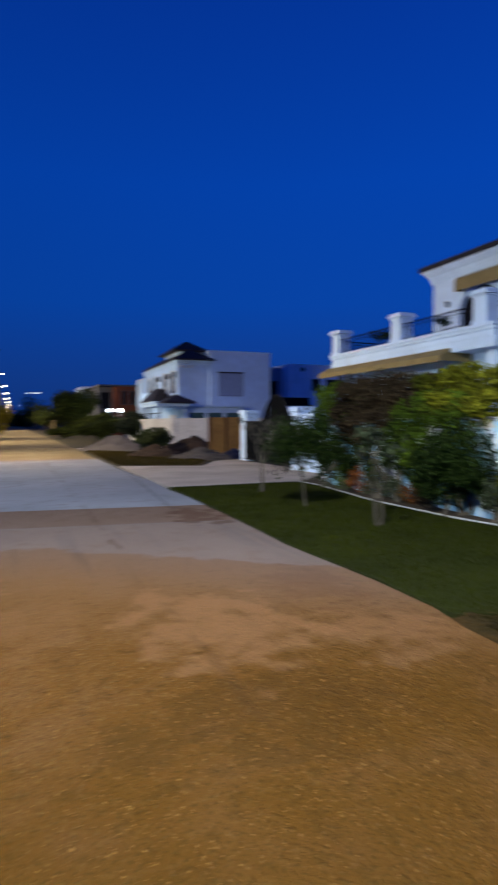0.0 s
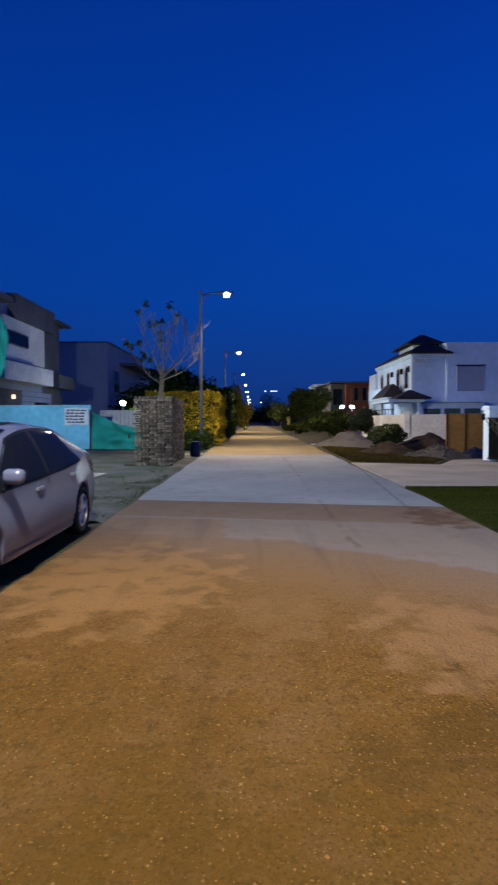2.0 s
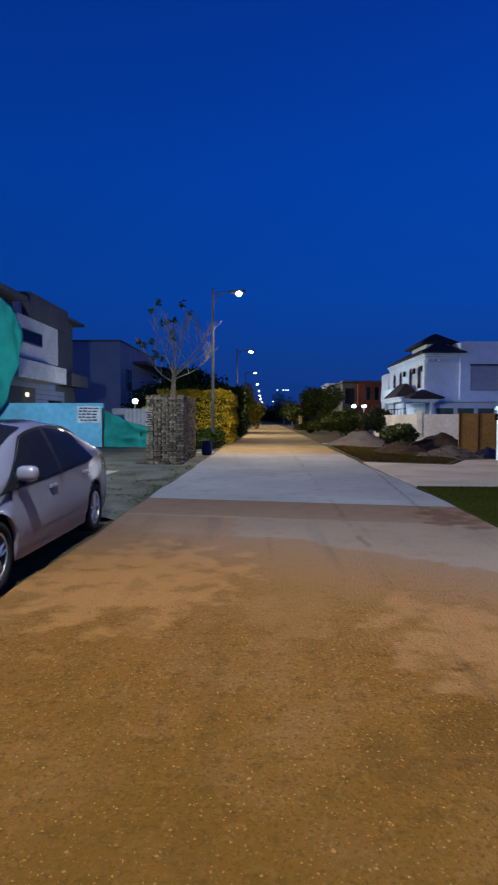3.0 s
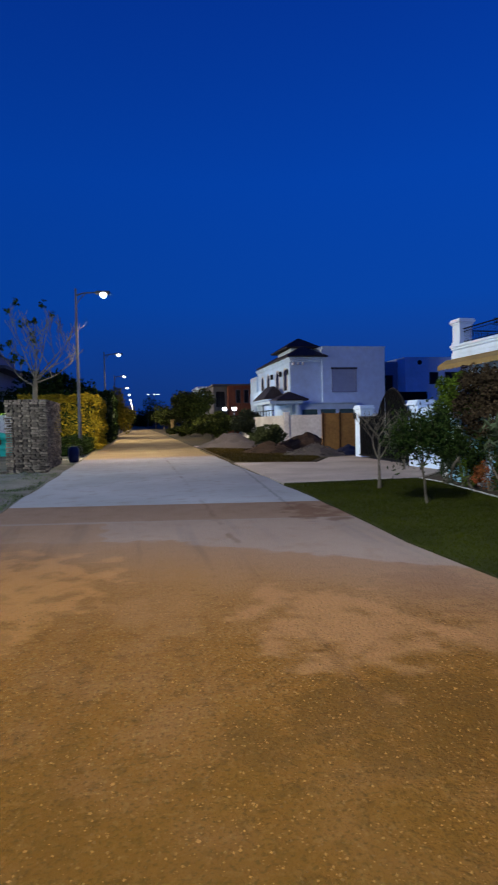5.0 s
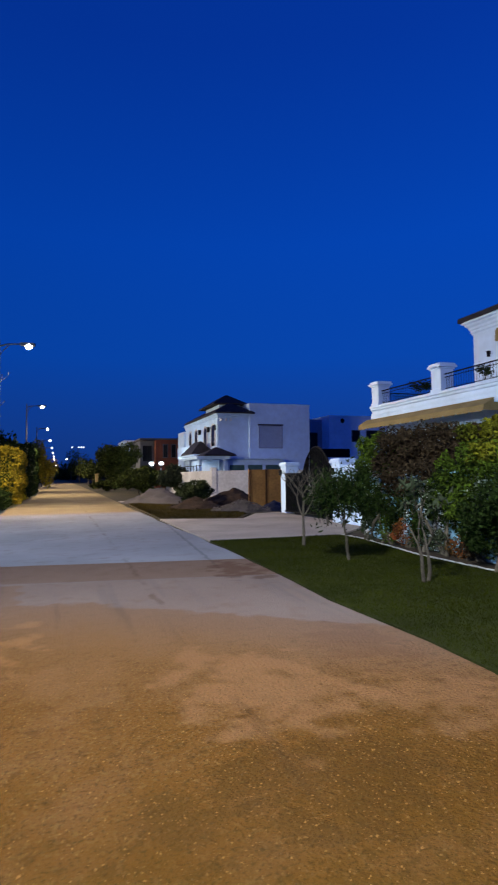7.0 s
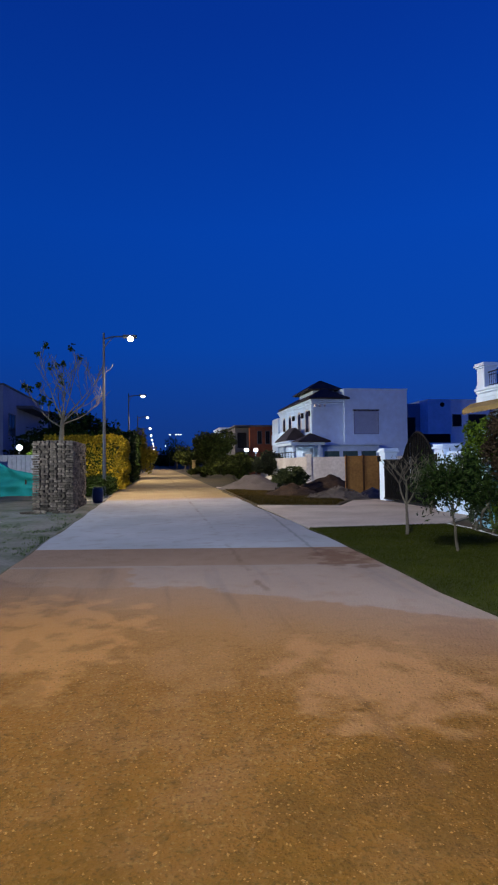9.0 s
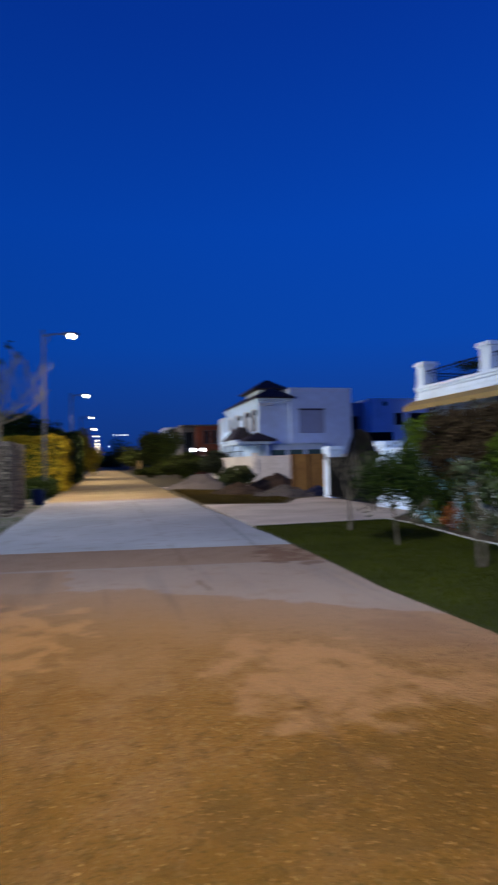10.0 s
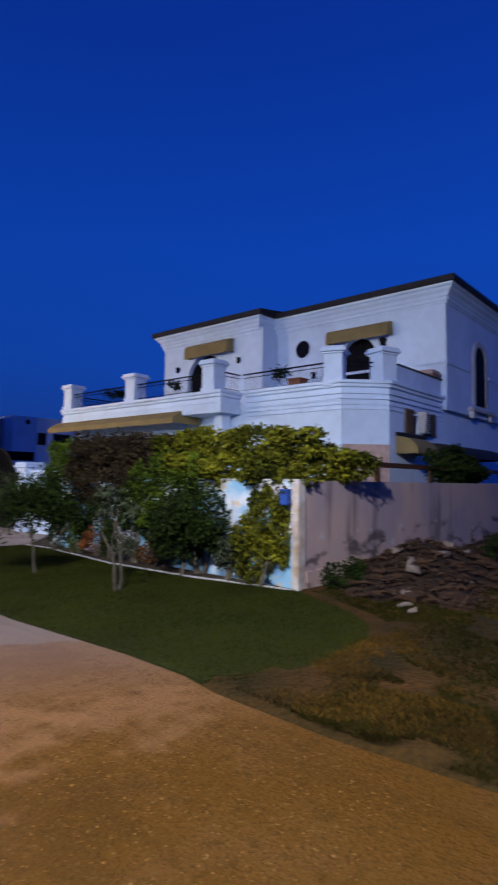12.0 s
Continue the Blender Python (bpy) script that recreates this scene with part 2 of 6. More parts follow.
# ---- ground and road ----
def nodes_of(m):
    return m.node_tree.nodes, m.node_tree.links


def math_node(n, l, op, a, b=None, clamp=False):
    node = n.new("ShaderNodeMath")
    node.operation, node.use_clamp = op, clamp
    for k, v in enumerate((a, b)):
        if v is None:
            continue
        if isinstance(v, (int, float)):
            node.inputs[k].default_value = v
        else:
            l.new(v, node.inputs[k])
    return node.outputs[0]


def noise_node(n, l, vec, scale, detail=4, stretch=None):
    node = n.new("ShaderNodeTexNoise")
    node.inputs["Scale"].default_value, node.inputs["Detail"].default_value = scale, detail
    if stretch:
        mp = n.new("ShaderNodeMapping")
        mp.inputs["Scale"].default_value = stretch
        l.new(vec, mp.inputs["Vector"])
        vec = mp.outputs[0]
    l.new(vec, node.inputs["Vector"])
    return node.outputs["Fac"]


def ramp01(n, l, value, lo, hi):
    node = n.new("ShaderNodeMapRange")
    node.interpolation_type = "SMOOTHSTEP"
    node.inputs["From Min"].default_value, node.inputs["From Max"].default_value = lo, hi
    l.new(value, node.inputs["Value"])
    return node.outputs["Result"]


def blend(n, l, fac, a, b):
    node = n.new("ShaderNodeMix")
    node.data_type = "RGBA"
    l.new(fac, node.inputs["Factor"])
    for key, v in (("A", a), ("B", b)):
        if isinstance(v, tuple):
            node.inputs[key].default_value = (*v, 1)
        else:
            l.new(v, node.inputs[key])
    return node.outputs["Result"]


def road_material():
    """Pale concrete with drifts of brown dirt, tyre streaks, cracks, loose grit and painted light falloff."""
    m = bpy.data.materials.new("dusty_concrete_road")
    m.use_nodes = True
    n, l = nodes_of(m)
    b = n["Principled BSDF"]
    tc = n.new("ShaderNodeTexCoord")
    p = tc.outputs["Object"]
    s = n.new("ShaderNodeSeparateXYZ")
    l.new(p, s.inputs[0])
    x, y = s.outputs[0], s.outputs[1]
    coarse, mid = noise_node(n, l, p, 0.55, 5), noise_node(n, l, p, 3.0, 5)
    fine, grit = noise_node(n, l, p, 48.0, 9), noise_node(n, l, p, 140.0, 4)
    streak = noise_node(n, l, p, 1.0, 4, (3.2, 0.22, 1.0))
    wob = math_node(n, l, "MULTIPLY", math_node(n, l, "SUBTRACT", mid, 0.5), 0.8)
    yy = math_node(n, l, "ADD", y, wob)
    # edge of the near drift
    edge = math_node(n, l, "ADD", math_node(n, l, "MULTIPLY", x, 0.22), math_node(n, l, "MULTIPLY", math_node(n, l, "MAXIMUM", math_node(n, l, "SUBTRACT", x, 0.3), 0.0), 0.55))
    reach = math_node(n, l, "ADD", yy, edge)
    near = math_node(n, l, "ADD", math_node(n, l, "MULTIPLY", ramp01(n, l, reach, 7.40, 6.85), 0.85), math_node(n, l, "MULTIPLY", ramp01(n, l, reach, 7.0, 5.0), 0.15))
    slope = math_node(n, l, "ADD", math_node(n, l, "ADD", y, math_node(n, l, "MULTIPLY", x, 0.17)), math_node(n, l, "MULTIPLY", wob, 0.12))
    strip = math_node(n, l, "MULTIPLY", ramp01(n, l, slope, 8.15, 8.45), ramp01(n, l, slope, 10.12, 10.04))
    side = math_node(n, l, "MULTIPLY", ramp01(n, l, math_node(n, l, "ADD", x, wob), 0.0, -0.5), ramp01(n, l, slope, 8.5, 8.2))
    far = ramp01(n, l, yy, 23.0, 25.0)
    thin = math_node(n, l, "MAXIMUM", math_node(n, l, "MULTIPLY", side, 0.78), math_node(n, l, "MULTIPLY", ramp01(n, l, slope, 8.5, 8.3), 0.62))
    cover = math_node(n, l, "MAXIMUM", math_node(n, l, "MAXIMUM", near, math_node(n, l, "MULTIPLY", strip, 0.82)), math_node(n, l, "MAXIMUM", far, thin), True)
    worn = ramp01(n, l, coarse, 0.3, 0.75)
    pale = ramp01(n, l, math_node(n, l, "ADD", math_node(n, l, "MULTIPLY", mid, 0.6), math_node(n, l, "MULTIPLY", coarse, 0.5)), 0.52, 0.68)
    dirt = blend(n, l, worn, (0.119, 0.0490, 0.0083), (0.145, 0.0625, 0.0138))
    dirt = blend(n, l, math_node(n, l, "MULTIPLY", pale, 0.30), dirt, (0.150, 0.076, 0.031))
    # dirt turns paler further out, part of the brightness painted into it
    far_lift = math_node(n, l, "MULTIPLY", ramp01(n, l, math_node(n, l, "ADD", reach, math_node(n, l, "MULTIPLY", math_node(n, l, "SUBTRACT", coarse, 0.5), 2.5)), 3.0, 6.2), 0.75)
    dirt = blend(n, l, far_lift, dirt, (0.180, 0.090, 0.037))
    # loose and gritty close by, trodden smooth further on
    close = math_node(n, l, "ADD", math_node(n, l, "MULTIPLY", ramp01(n, l, yy, 5.6, 3.0), 0.75), 0.25)
    clod = noise_node(n, l, p, 9.0, 12)
    crumb = noise_node(n, l, p, 26.0, 10)
    dirt = blend(n, l, math_node(n, l, "MULTIPLY", ramp01(n, l, clod, 0.53, 0.66), math_node(n, l, "MULTIPLY", close, 0.52)), dirt, (0.060, 0.026, 0.006))
    dirt = blend(n, l, math_node(n, l, "MULTIPLY", ramp01(n, l, crumb, 0.53, 0.63), 0.42), dirt, (0.180, 0.098, 0.034))
    dirt = blend(n, l, math_node(n, l, "MULTIPLY", ramp01(n, l, streak, 0.52, 0.72), 0.5), dirt, (0.075, 0.033, 0.008))
    dirt = blend(n, l, math_node(n, l, "MULTIPLY", ramp01(n, l, fine, 0.52, 0.66), math_node(n, l, "MULTIPLY", close, 0.62)), dirt, (0.042, 0.020, 0.006))
    dirt = blend(n, l, math_node(n, l, "MULTIPLY", ramp01(n, l, grit, 0.66, 0.78), 0.35), dirt, (0.26, 0.17, 0.08))
    # light falloff painted in: dirt darkened towards the near end
    near_dim = math_node(n, l, "ADD", y, math_node(n, l, "MULTIPLY", math_node(n, l, "SUBTRACT", math_node(n, l, "ADD", coarse, mid), 1.0), 2.6))
    dirt = blend(n, l, math_node(n, l, "MULTIPLY", ramp01(n, l, near_dim, 3.6, 1.5), 0.55), dirt, (0.070, 0.031, 0.003))
    dirt = blend(n, l, math_node(n, l, "MULTIPLY", strip, 0.85), dirt, blend(n, l, mid, (0.165, 0.090, 0.046), (0.115, 0.060, 0.030)))
    dirt = blend(n, l, far, dirt, blend(n, l, worn, (0.17, 0.125, 0.065), (0.22, 0.17, 0.095)))
    conc = blend(n, l, worn, (0.185, 0.190, 0.212), (0.230, 0.233, 0.255))
    conc = blend(n, l, math_node(n, l, "MULTIPLY", ramp01(n, l, mid, 0.5, 0.75), 0.4), conc, (0.125, 0.104, 0.092))
    conc = blend(n, l, math_node(n, l, "MULTIPLY", ramp01(n, l, fine, 0.5, 0.75), 0.2), conc, (0.12, 0.11, 0.10))
    # pale worn patches and dark trodden ones in the dirt; the left one adds brightness
    def spot(cx, cy, rx, ry):
        dx = math_node(n, l, "MULTIPLY", math_node(n, l, "SUBTRACT", x, cx), 1 / rx)
        dy = math_node(n, l, "MULTIPLY", math_node(n, l, "SUBTRACT", yy, cy), 1 / ry)
        d = math_node(n, l, "ADD", math_node(n, l, "MULTIPLY", dx, dx), math_node(n, l, "MULTIPLY", dy, dy))
        return ramp01(n, l, math_node(n, l, "ADD", d, math_node(n, l, "MULTIPLY", math_node(n, l, "SUBTRACT", noise_node(n, l, p, 3.2, 12), 0.5), 6.5)), 1.5, 0.2)
    for cx, cy, rx, ry, much, tone in ((1.40, 3.75, 0.62, 0.80, 0.48, (0.258, 0.128, 0.056)), (2.42, 3.10, 0.50, 0.38, 0.42, (0.250, 0.124, 0.054)),
                                       (0.15, 4.15, 0.32, 0.50, 0.22, (0.235, 0.118, 0.050)), (-1.25, 5.2, 0.9, 1.3, 0.45, (0.300, 0.146, 0.050)),
                                       (2.55, 4.35, 0.40, 0.55, 0.50, (0.120, 0.050, 0.015)), (1.25, 2.45, 0.75, 0.40, 0.45, (0.062, 0.028, 0.006)),
                                       (-1.12, 4.85, 0.10, 0.22, 0.40, (0.110, 0.049, 0.012)), (-0.95, 3.95, 0.12, 0.10, 0.40, (0.100, 0.045, 0.012))):
        dirt = blend(n, l, math_node(n, l, "MULTIPLY", spot(cx, cy, rx, ry), much), dirt, tone)
    # one long crack and the crosswise joints of the slabs
    line = math_node(n, l, "ABSOLUTE", math_node(n, l, "ADD", math_node(n, l, "SUBTRACT", x, 1.18), math_node(n, l, "MULTIPLY", wob, 0.25)))
    crack = math_node(n, l, "MULTIPLY", ramp01(n, l, line, 0.055, 0.012), math_node(n, l, "MULTIPLY", ramp01(n, l, noise_node(n, l, p, 1.3, 9), 0.38, 0.62), 0.36))
    colour = blend(n, l, cover, conc, dirt)
    slant = math_node(n, l, "SUBTRACT", math_node(n, l, "SUBTRACT", x, 1.78), math_node(n, l, "MULTIPLY", y, 0.082))
    joint = ramp01(n, l, math_node(n, l, "ABSOLUTE", math_node(n, l, "ADD", slant, math_node(n, l, "MULTIPLY", wob, 0.15))), 0.05, 0.015)
    colour = blend(n, l, math_node(n, l, "MULTIPLY", math_node(n, l, "MULTIPLY", joint, 0.3), math_node(n, l, "MULTIPLY", ramp01(n, l, y, 8.3, 9.0), ramp01(n, l, y, 19.5, 18.5))), colour, (0.04, 0.033, 0.03))
    colour = blend(n, l, math_node(n, l, "MULTIPLY", crack, ramp01(n, l, y, 1.8, 3.0)), colour, (0.05, 0.024, 0.010))
    colour = blend(n, l, math_node(n, l, "MULTIPLY", spot(2.72, 8.5, 0.45, 0.8), 0.6), colour, (0.070, 0.030, 0.016))
    l.new(colour, b.inputs["Base Color"])
    b.inputs["Roughness"].default_value, b.inputs["Specular IOR Level"].default_value = 0.95, 0.05
    bp = n.new("ShaderNodeBump")
    bp.inputs["Strength"].default_value, bp.inputs["Distance"].default_value = 1.0, 0.026
    h = math_node(n, l, "ADD", math_node(n, l, "MULTIPLY", fine, math_node(n, l, "ADD", math_node(n, l, "MULTIPLY", cover, 0.8), 0.15)), math_node(n, l, "ADD", math_node(n, l, "MULTIPLY", mid, 0.8), math_node(n, l, "MULTIPLY", math_node(n, l, "ADD", clod, crumb), math_node(n, l, "MULTIPLY", cover, close))))
    l.new(h, bp.inputs["Height"])
    l.new(bp.outputs["Normal"], b.inputs["Normal"])
    return m


def flat(name, points, z, mat, label, category, kind="structure", drop=0.06):
    ob = mesh_object(name, prism(points, z - drop, z), mat)
    return tagged(ob, label, category, kind=kind)


EARTH = material("dry_earth", (0.06, 0.042, 0.02), 0.95, 0.45, 0.6, 12.0, 0.6, second=(0.035, 0.036, 0.016), depth=0.03)
VERGE = material("dusty_verge", (0.095, 0.092, 0.085), 0.95, 0.4, 0.9, 14.0, 0.6, second=(0.035, 0.045, 0.024), depth=0.03)
ROUGH = material("rough_verge", (0.060, 0.026, 0.004), 0.95, 0.7, 1.1, 22.0, 0.9, second=(0.014, 0.012, 0.002), depth=0.03)
BROWNGRASS = material("brown_verge_soil", (0.055, 0.036, 0.010), 0.95, 0.5, 0.9, 20.0, 0.5, second=(0.028, 0.024, 0.008))
DRIVE = material("drive_paving", (0.345, 0.295, 0.255), 0.85, 0.25, 0.7, 30.0, 0.3, second=(0.24, 0.20, 0.175))
tagged(mesh_object("ground", box(-2500, 2500, -2500, 2500, -0.6, -0.03), EARTH), "dry dark earth with sparse grass beside the road", "ground", kind="structure")


def uneven(name, x0, x1, y0, y1, nx, ny, height, mat, label, category):
    bm = bmesh.new()
    grid = [[bm.verts.new((x0 + (x1 - x0) * i / nx, y0 + (y1 - y0) * j / ny, height(x0 + (x1 - x0) * i / nx, y0 + (y1 - y0) * j / ny))) for j in range(ny + 1)] for i in range(nx + 1)]
    for i in range(nx):
        for j in range(ny):
            bm.faces.new((grid[i][j], grid[i + 1][j], grid[i + 1][j + 1], grid[i][j + 1]))
    return tagged(mesh_object(name, bm, mat, True), label, category, kind="structure")


def wobble(i, step):
    return 0.07 * math.sin(i * 1.9) + 0.05 * math.sin(i * 0.73 + 1)


right_edge = [(3.22 + 0.5 * wobble(i, 1) - 0.24 * min(1, max(0, (4.2 - (i - 30)) / 1.3)), -30 + i * 1.0) for i in range(60)] + [(3.32, 30.0), (3.5, 60), (3.5, 400)]
left_edge = [(-2.15 + 0.35 * wobble(i + 7, 1), -30 + i * 1.0) for i in range(60)] + [(-2.3, 30.0), (-2.4, 60), (-2.4, 400)]
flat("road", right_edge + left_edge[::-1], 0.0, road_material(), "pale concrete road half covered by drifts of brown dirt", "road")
lawn_outline = [(3.08, 3.19), (3.36, 3.08), (3.66, 2.90), (4.11, 2.73), (4.66, 2.76), (5.35, 3.03), (5.8, 3.58), (6.1, 4.2), (6.36, 4.68), (6.12, 6.5), (6.12, 8.6), (6.3, 9.8), (6.5, 11.2), (6.45, 12.25), (3.26, 12.3), (3.2, 9.4), (3.12, 7.2), (3.05, 6.0), (3.09, 5.0), (3.12, 4.2)]


def in_lawn(px, py):
    hit = False
    for (xa, ya), (xb, yb) in zip(lawn_outline, lawn_outline[1:] + lawn_outline[:1]):
        if (ya > py) != (yb > py) and px < (xb - xa) * (py - ya) / (yb - ya) + xa:
            hit = not hit
    return hit


flat("lawn", lawn_outline, 0.02, GRASS_SOIL, "mown dark green lawn between road and garden wall", "lawn")
flat("driveway", [(3.3, 12.31), (6.45, 12.31), (8.3, 14.2), (8.3, 21.0), (7.2, 20.6), (6.0, 18.4), (3.34, 19.4)], 0.01, DRIVE, "pale beige paved driveway up to the gate", "driveway")
flat("verge_strip", [(3.34, 19.45), (5.95, 18.5), (7.0, 20.6), (7.0, 27.0), (4.2, 31.5), (3.5, 31.5)], 0.0, BROWNGRASS, "short grass strip between road and spoil heaps", "verge")
uneven("verge_right", 2.75, 14.0, -8.0, 4.7, 54, 64, lambda x, y: 0.004 if in_lawn(x, y) else 0.028 + 0.022 * noise.noise((x * 0.9, y * 0.9, 0)) + 0.012 * noise.noise((x * 3, y * 3, 2)) - 0.45 * max(0, 3.04 + 0.25 * min(1, max(0, (y - 2.8) / 1.0)) - x), ROUGH, "rough earth with dry grass beside the road", "verge")
uneven("verge_left", -9.5, -2.1, 8.2, 28.9, 40, 60, lambda x, y: 0.012 + 0.03 * noise.noise((x, y, 4)) - 0.3 * max(0, x + 2.35), VERGE, "dusty grey verge with thin grass", "verge")
flat("apron_left", [(-7.5, 13.4), (-4.2, 13.4), (-4.0, 15.6), (-7.7, 15.8)], 0.02, DRIVE, "small pale concrete apron on the verge", "apron")
flat("apron_far", [(-4.6, 24.0), (-2.25, 23.2), (-2.25, 25.4), (-4.4, 25.9)], 0.0, DRIVE, "pale concrete crossing beside the road", "apron")
flat("crossing_far", [(3.5, 32.6), (8.6, 33.2), (8.6, 34.6), (3.5, 35.2)], 0.0, DRIVE, "pale concrete crossing to a neighbour's gate", "apron")

BED = material("bed_soil", (0.05, 0.035, 0.02), 0.95, 0.4, 3.0, 30.0, 0.6)
flat("flower_bed", [(6.38, 4.75), (6.16, 6.5), (6.16, 8.6), (6.34, 9.8), (6.55, 11.2), (6.55, 12.2), (7.4, 12.6), (7.4, 4.75)], 0.03, BED, "dark soil of the flower bed along the wall", "flower bed")
EDGE = material("white_kerb_paint", (0.45, 0.43, 0.40), 0.85, 0.25, 3.0, 20.0, 0.3)
kerb = thing("bed_kerb", (6.15, 8.5, 0), "low white painted stones edging the flower bed", "kerb", kind="structure")
kerb_line = [(6.36, 4.78), (6.12, 6.5), (6.12, 8.6), (6.3, 9.8), (6.5, 11.2), (6.5, 12.2)]
krng = np.random.default_rng(3)
for (xa, ya), (xb, yb) in zip(kerb_line, kerb_line[1:]):
    steps = max(2, round(math.hypot(xb - xa, yb - ya) / 0.22))
    for i in range(steps):
        u = (i + 0.5) / steps
        half = math.hypot(xb - xa, yb - ya) / steps / 2 - 0.006
        st = part("stone", box(-half, half, -0.022, 0.022, 0.0, 0.036 + 0.010 * krng.random(), 0.008), EDGE, kerb)
        st.matrix_basis = pose(xa + (xb - xa) * u, ya + (yb - ya) * u, 0, 0, 2 * krng.normal(), math.degrees(math.atan2(yb - ya, xb - xa)) + 2 * krng.normal())

# ---- white villa beside the lawn ----
villa = thing("house", (18.5, 14.0, 0.0), "two-storey white villa with balconies, arched doors and ochre awnings", "house")


def arch_outline(c, half, z0, spring, top, steps=12):
    """An opening's outline in (u, z), with a round head."""
    pts = [(c - half, z0), (c + half, z0)]
    for k in range(steps + 1):
        a = math.pi * k / steps
        pts.append((c + half * math.cos(a), spring + (top - spring) * math.sin(a)))
    return pts


def plate(axis, at, thick, pts):
    """A flat outline in (u, z) as a slab, from at to at + thick along the axis."""
    out = bmesh.new()
    k = len(pts)
    put = (lambda d, u, z: (d, u, z)) if axis == "x" else (lambda d, u, z: (u, d, z))
    a = [out.verts.new(put(at, u, z)) for u, z in pts]
    b = [out.verts.new(put(at + thick, u, z)) for u, z in pts]
    out.faces.new(a)
    out.faces.new(b[::-1])
    for i in range(k):
        out.faces.new((a[i], a[(i + 1) % k], b[(i + 1) % k], b[i]))
    return out


def arch_ring(axis, at, thick, c, half, z0, spring, top, wide, steps=14):
    """The moulded frame round an arched opening."""
    out = bmesh.new()
    put = (lambda d, u, z: (d, u, z)) if axis == "x" else (lambda d, u, z: (u, d, z))

    def line(h, t):
        return [(c - h, z0)] + [(c - h * math.cos(math.pi * k / steps), spring + t * math.sin(math.pi * k / steps)) for k in range(steps + 1)] + [(c + h, z0)]

    inner, outer = line(half, top - spring), line(half + wide, top - spring + wide)
    rows = [[out.verts.new(put(at + d, *p)) for p in pts] for d in (0, thick) for pts in (inner, outer)]
    for i in range(len(inner) - 1):
        for p, q in ((0, 1), (2, 3), (0, 2), (1, 3)):
            out.faces.new((rows[p][i], rows[p][i + 1], rows[q][i + 1], rows[q][i]))
    for i in (0, -1):
        out.faces.new((rows[0][i], rows[1][i], rows[3][i], rows[2][i]))
    return out


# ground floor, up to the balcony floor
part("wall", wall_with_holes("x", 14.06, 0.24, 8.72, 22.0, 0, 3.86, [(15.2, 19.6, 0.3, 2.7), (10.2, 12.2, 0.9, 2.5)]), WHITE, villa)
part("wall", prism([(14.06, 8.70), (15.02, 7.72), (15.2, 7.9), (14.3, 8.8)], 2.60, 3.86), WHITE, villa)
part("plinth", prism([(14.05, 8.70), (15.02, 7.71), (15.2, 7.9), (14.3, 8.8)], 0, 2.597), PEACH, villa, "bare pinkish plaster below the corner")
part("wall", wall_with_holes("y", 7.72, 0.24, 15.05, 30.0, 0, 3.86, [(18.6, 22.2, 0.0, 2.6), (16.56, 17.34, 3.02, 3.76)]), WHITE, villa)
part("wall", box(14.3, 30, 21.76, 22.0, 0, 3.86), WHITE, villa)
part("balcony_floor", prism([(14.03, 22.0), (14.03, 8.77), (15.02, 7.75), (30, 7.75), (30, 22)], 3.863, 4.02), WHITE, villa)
part("window", box(14.2, 14.22, 10.2, 12.2, 0.9, 2.5), DARKGLASS, villa, "dark ground-floor window")
part("window", box(14.2, 14.22, 15.2, 19.6, 0.3, 2.7), DARKGLASS, villa, "dark ground-floor window")
part("opening_back", box(18.6, 22.2, 7.93, 7.95, 0.0, 2.6), DARKGLASS, villa, "dark glass under the side awning")
# porch balcony
part("porch_slab", box(13.12, 14.05, 12.6, 21.9, 3.70, 4.02), WHITE, villa)
PARAPET = [(0, 0), (0.06, 0), (0.06, 0.05), (0.01, 0.06), (0.01, 0.15), (0.07, 0.16), (0.07, 0.23), (0.02, 0.24), (0.02, 0.33), (0.09, 0.36), (0.09, 0.44), (0.15, 0.46), (0.15, 0.55), (-0.16, 0.55), (-0.16, 0.0)]
part("parapet", sweep(PARAPET, [(13.16, 21.85, 3.86), (13.16, 12.66, 3.86), (14.06, 12.66, 3.86)]), WHITE, villa, "white moulded balcony parapet")
part("parapet", sweep(PARAPET, [(14.06, 12.3, 3.9), (14.06, 8.72, 3.9), (15.02, 7.74, 3.9), (18.85, 7.74, 3.9)]), WHITE, villa, "white moulded balcony parapet")
for z in (3.60, 3.74):
    part("string_course", sweep([(0, 0), (0.05, 0), (0.05, 0.05), (0, 0.05)], [(14.06, 12.3, z), (14.06, 8.72, z), (15.02, 7.74, z), (18.85, 7.74, z)]), WHITE, villa)
part("parapet_upper", prism([(15.6, 7.72), (18.85, 7.72), (18.85, 7.92), (15.6, 7.92)], 4.455, 5.0), WHITE, villa)
part("parapet_coping", box(15.56, 18.88, 7.68, 7.96, 5.003, 5.05, 0.01), ROOF, villa, "dark tiled coping of the side parapet")
part("column", box(13.5, 13.9, 20.9, 21.3, 0, 3.69, 0.03), WHITE, villa)
part("column", box(13.5, 13.9, 12.9, 13.3, 0, 3.69, 0.03), WHITE, villa)
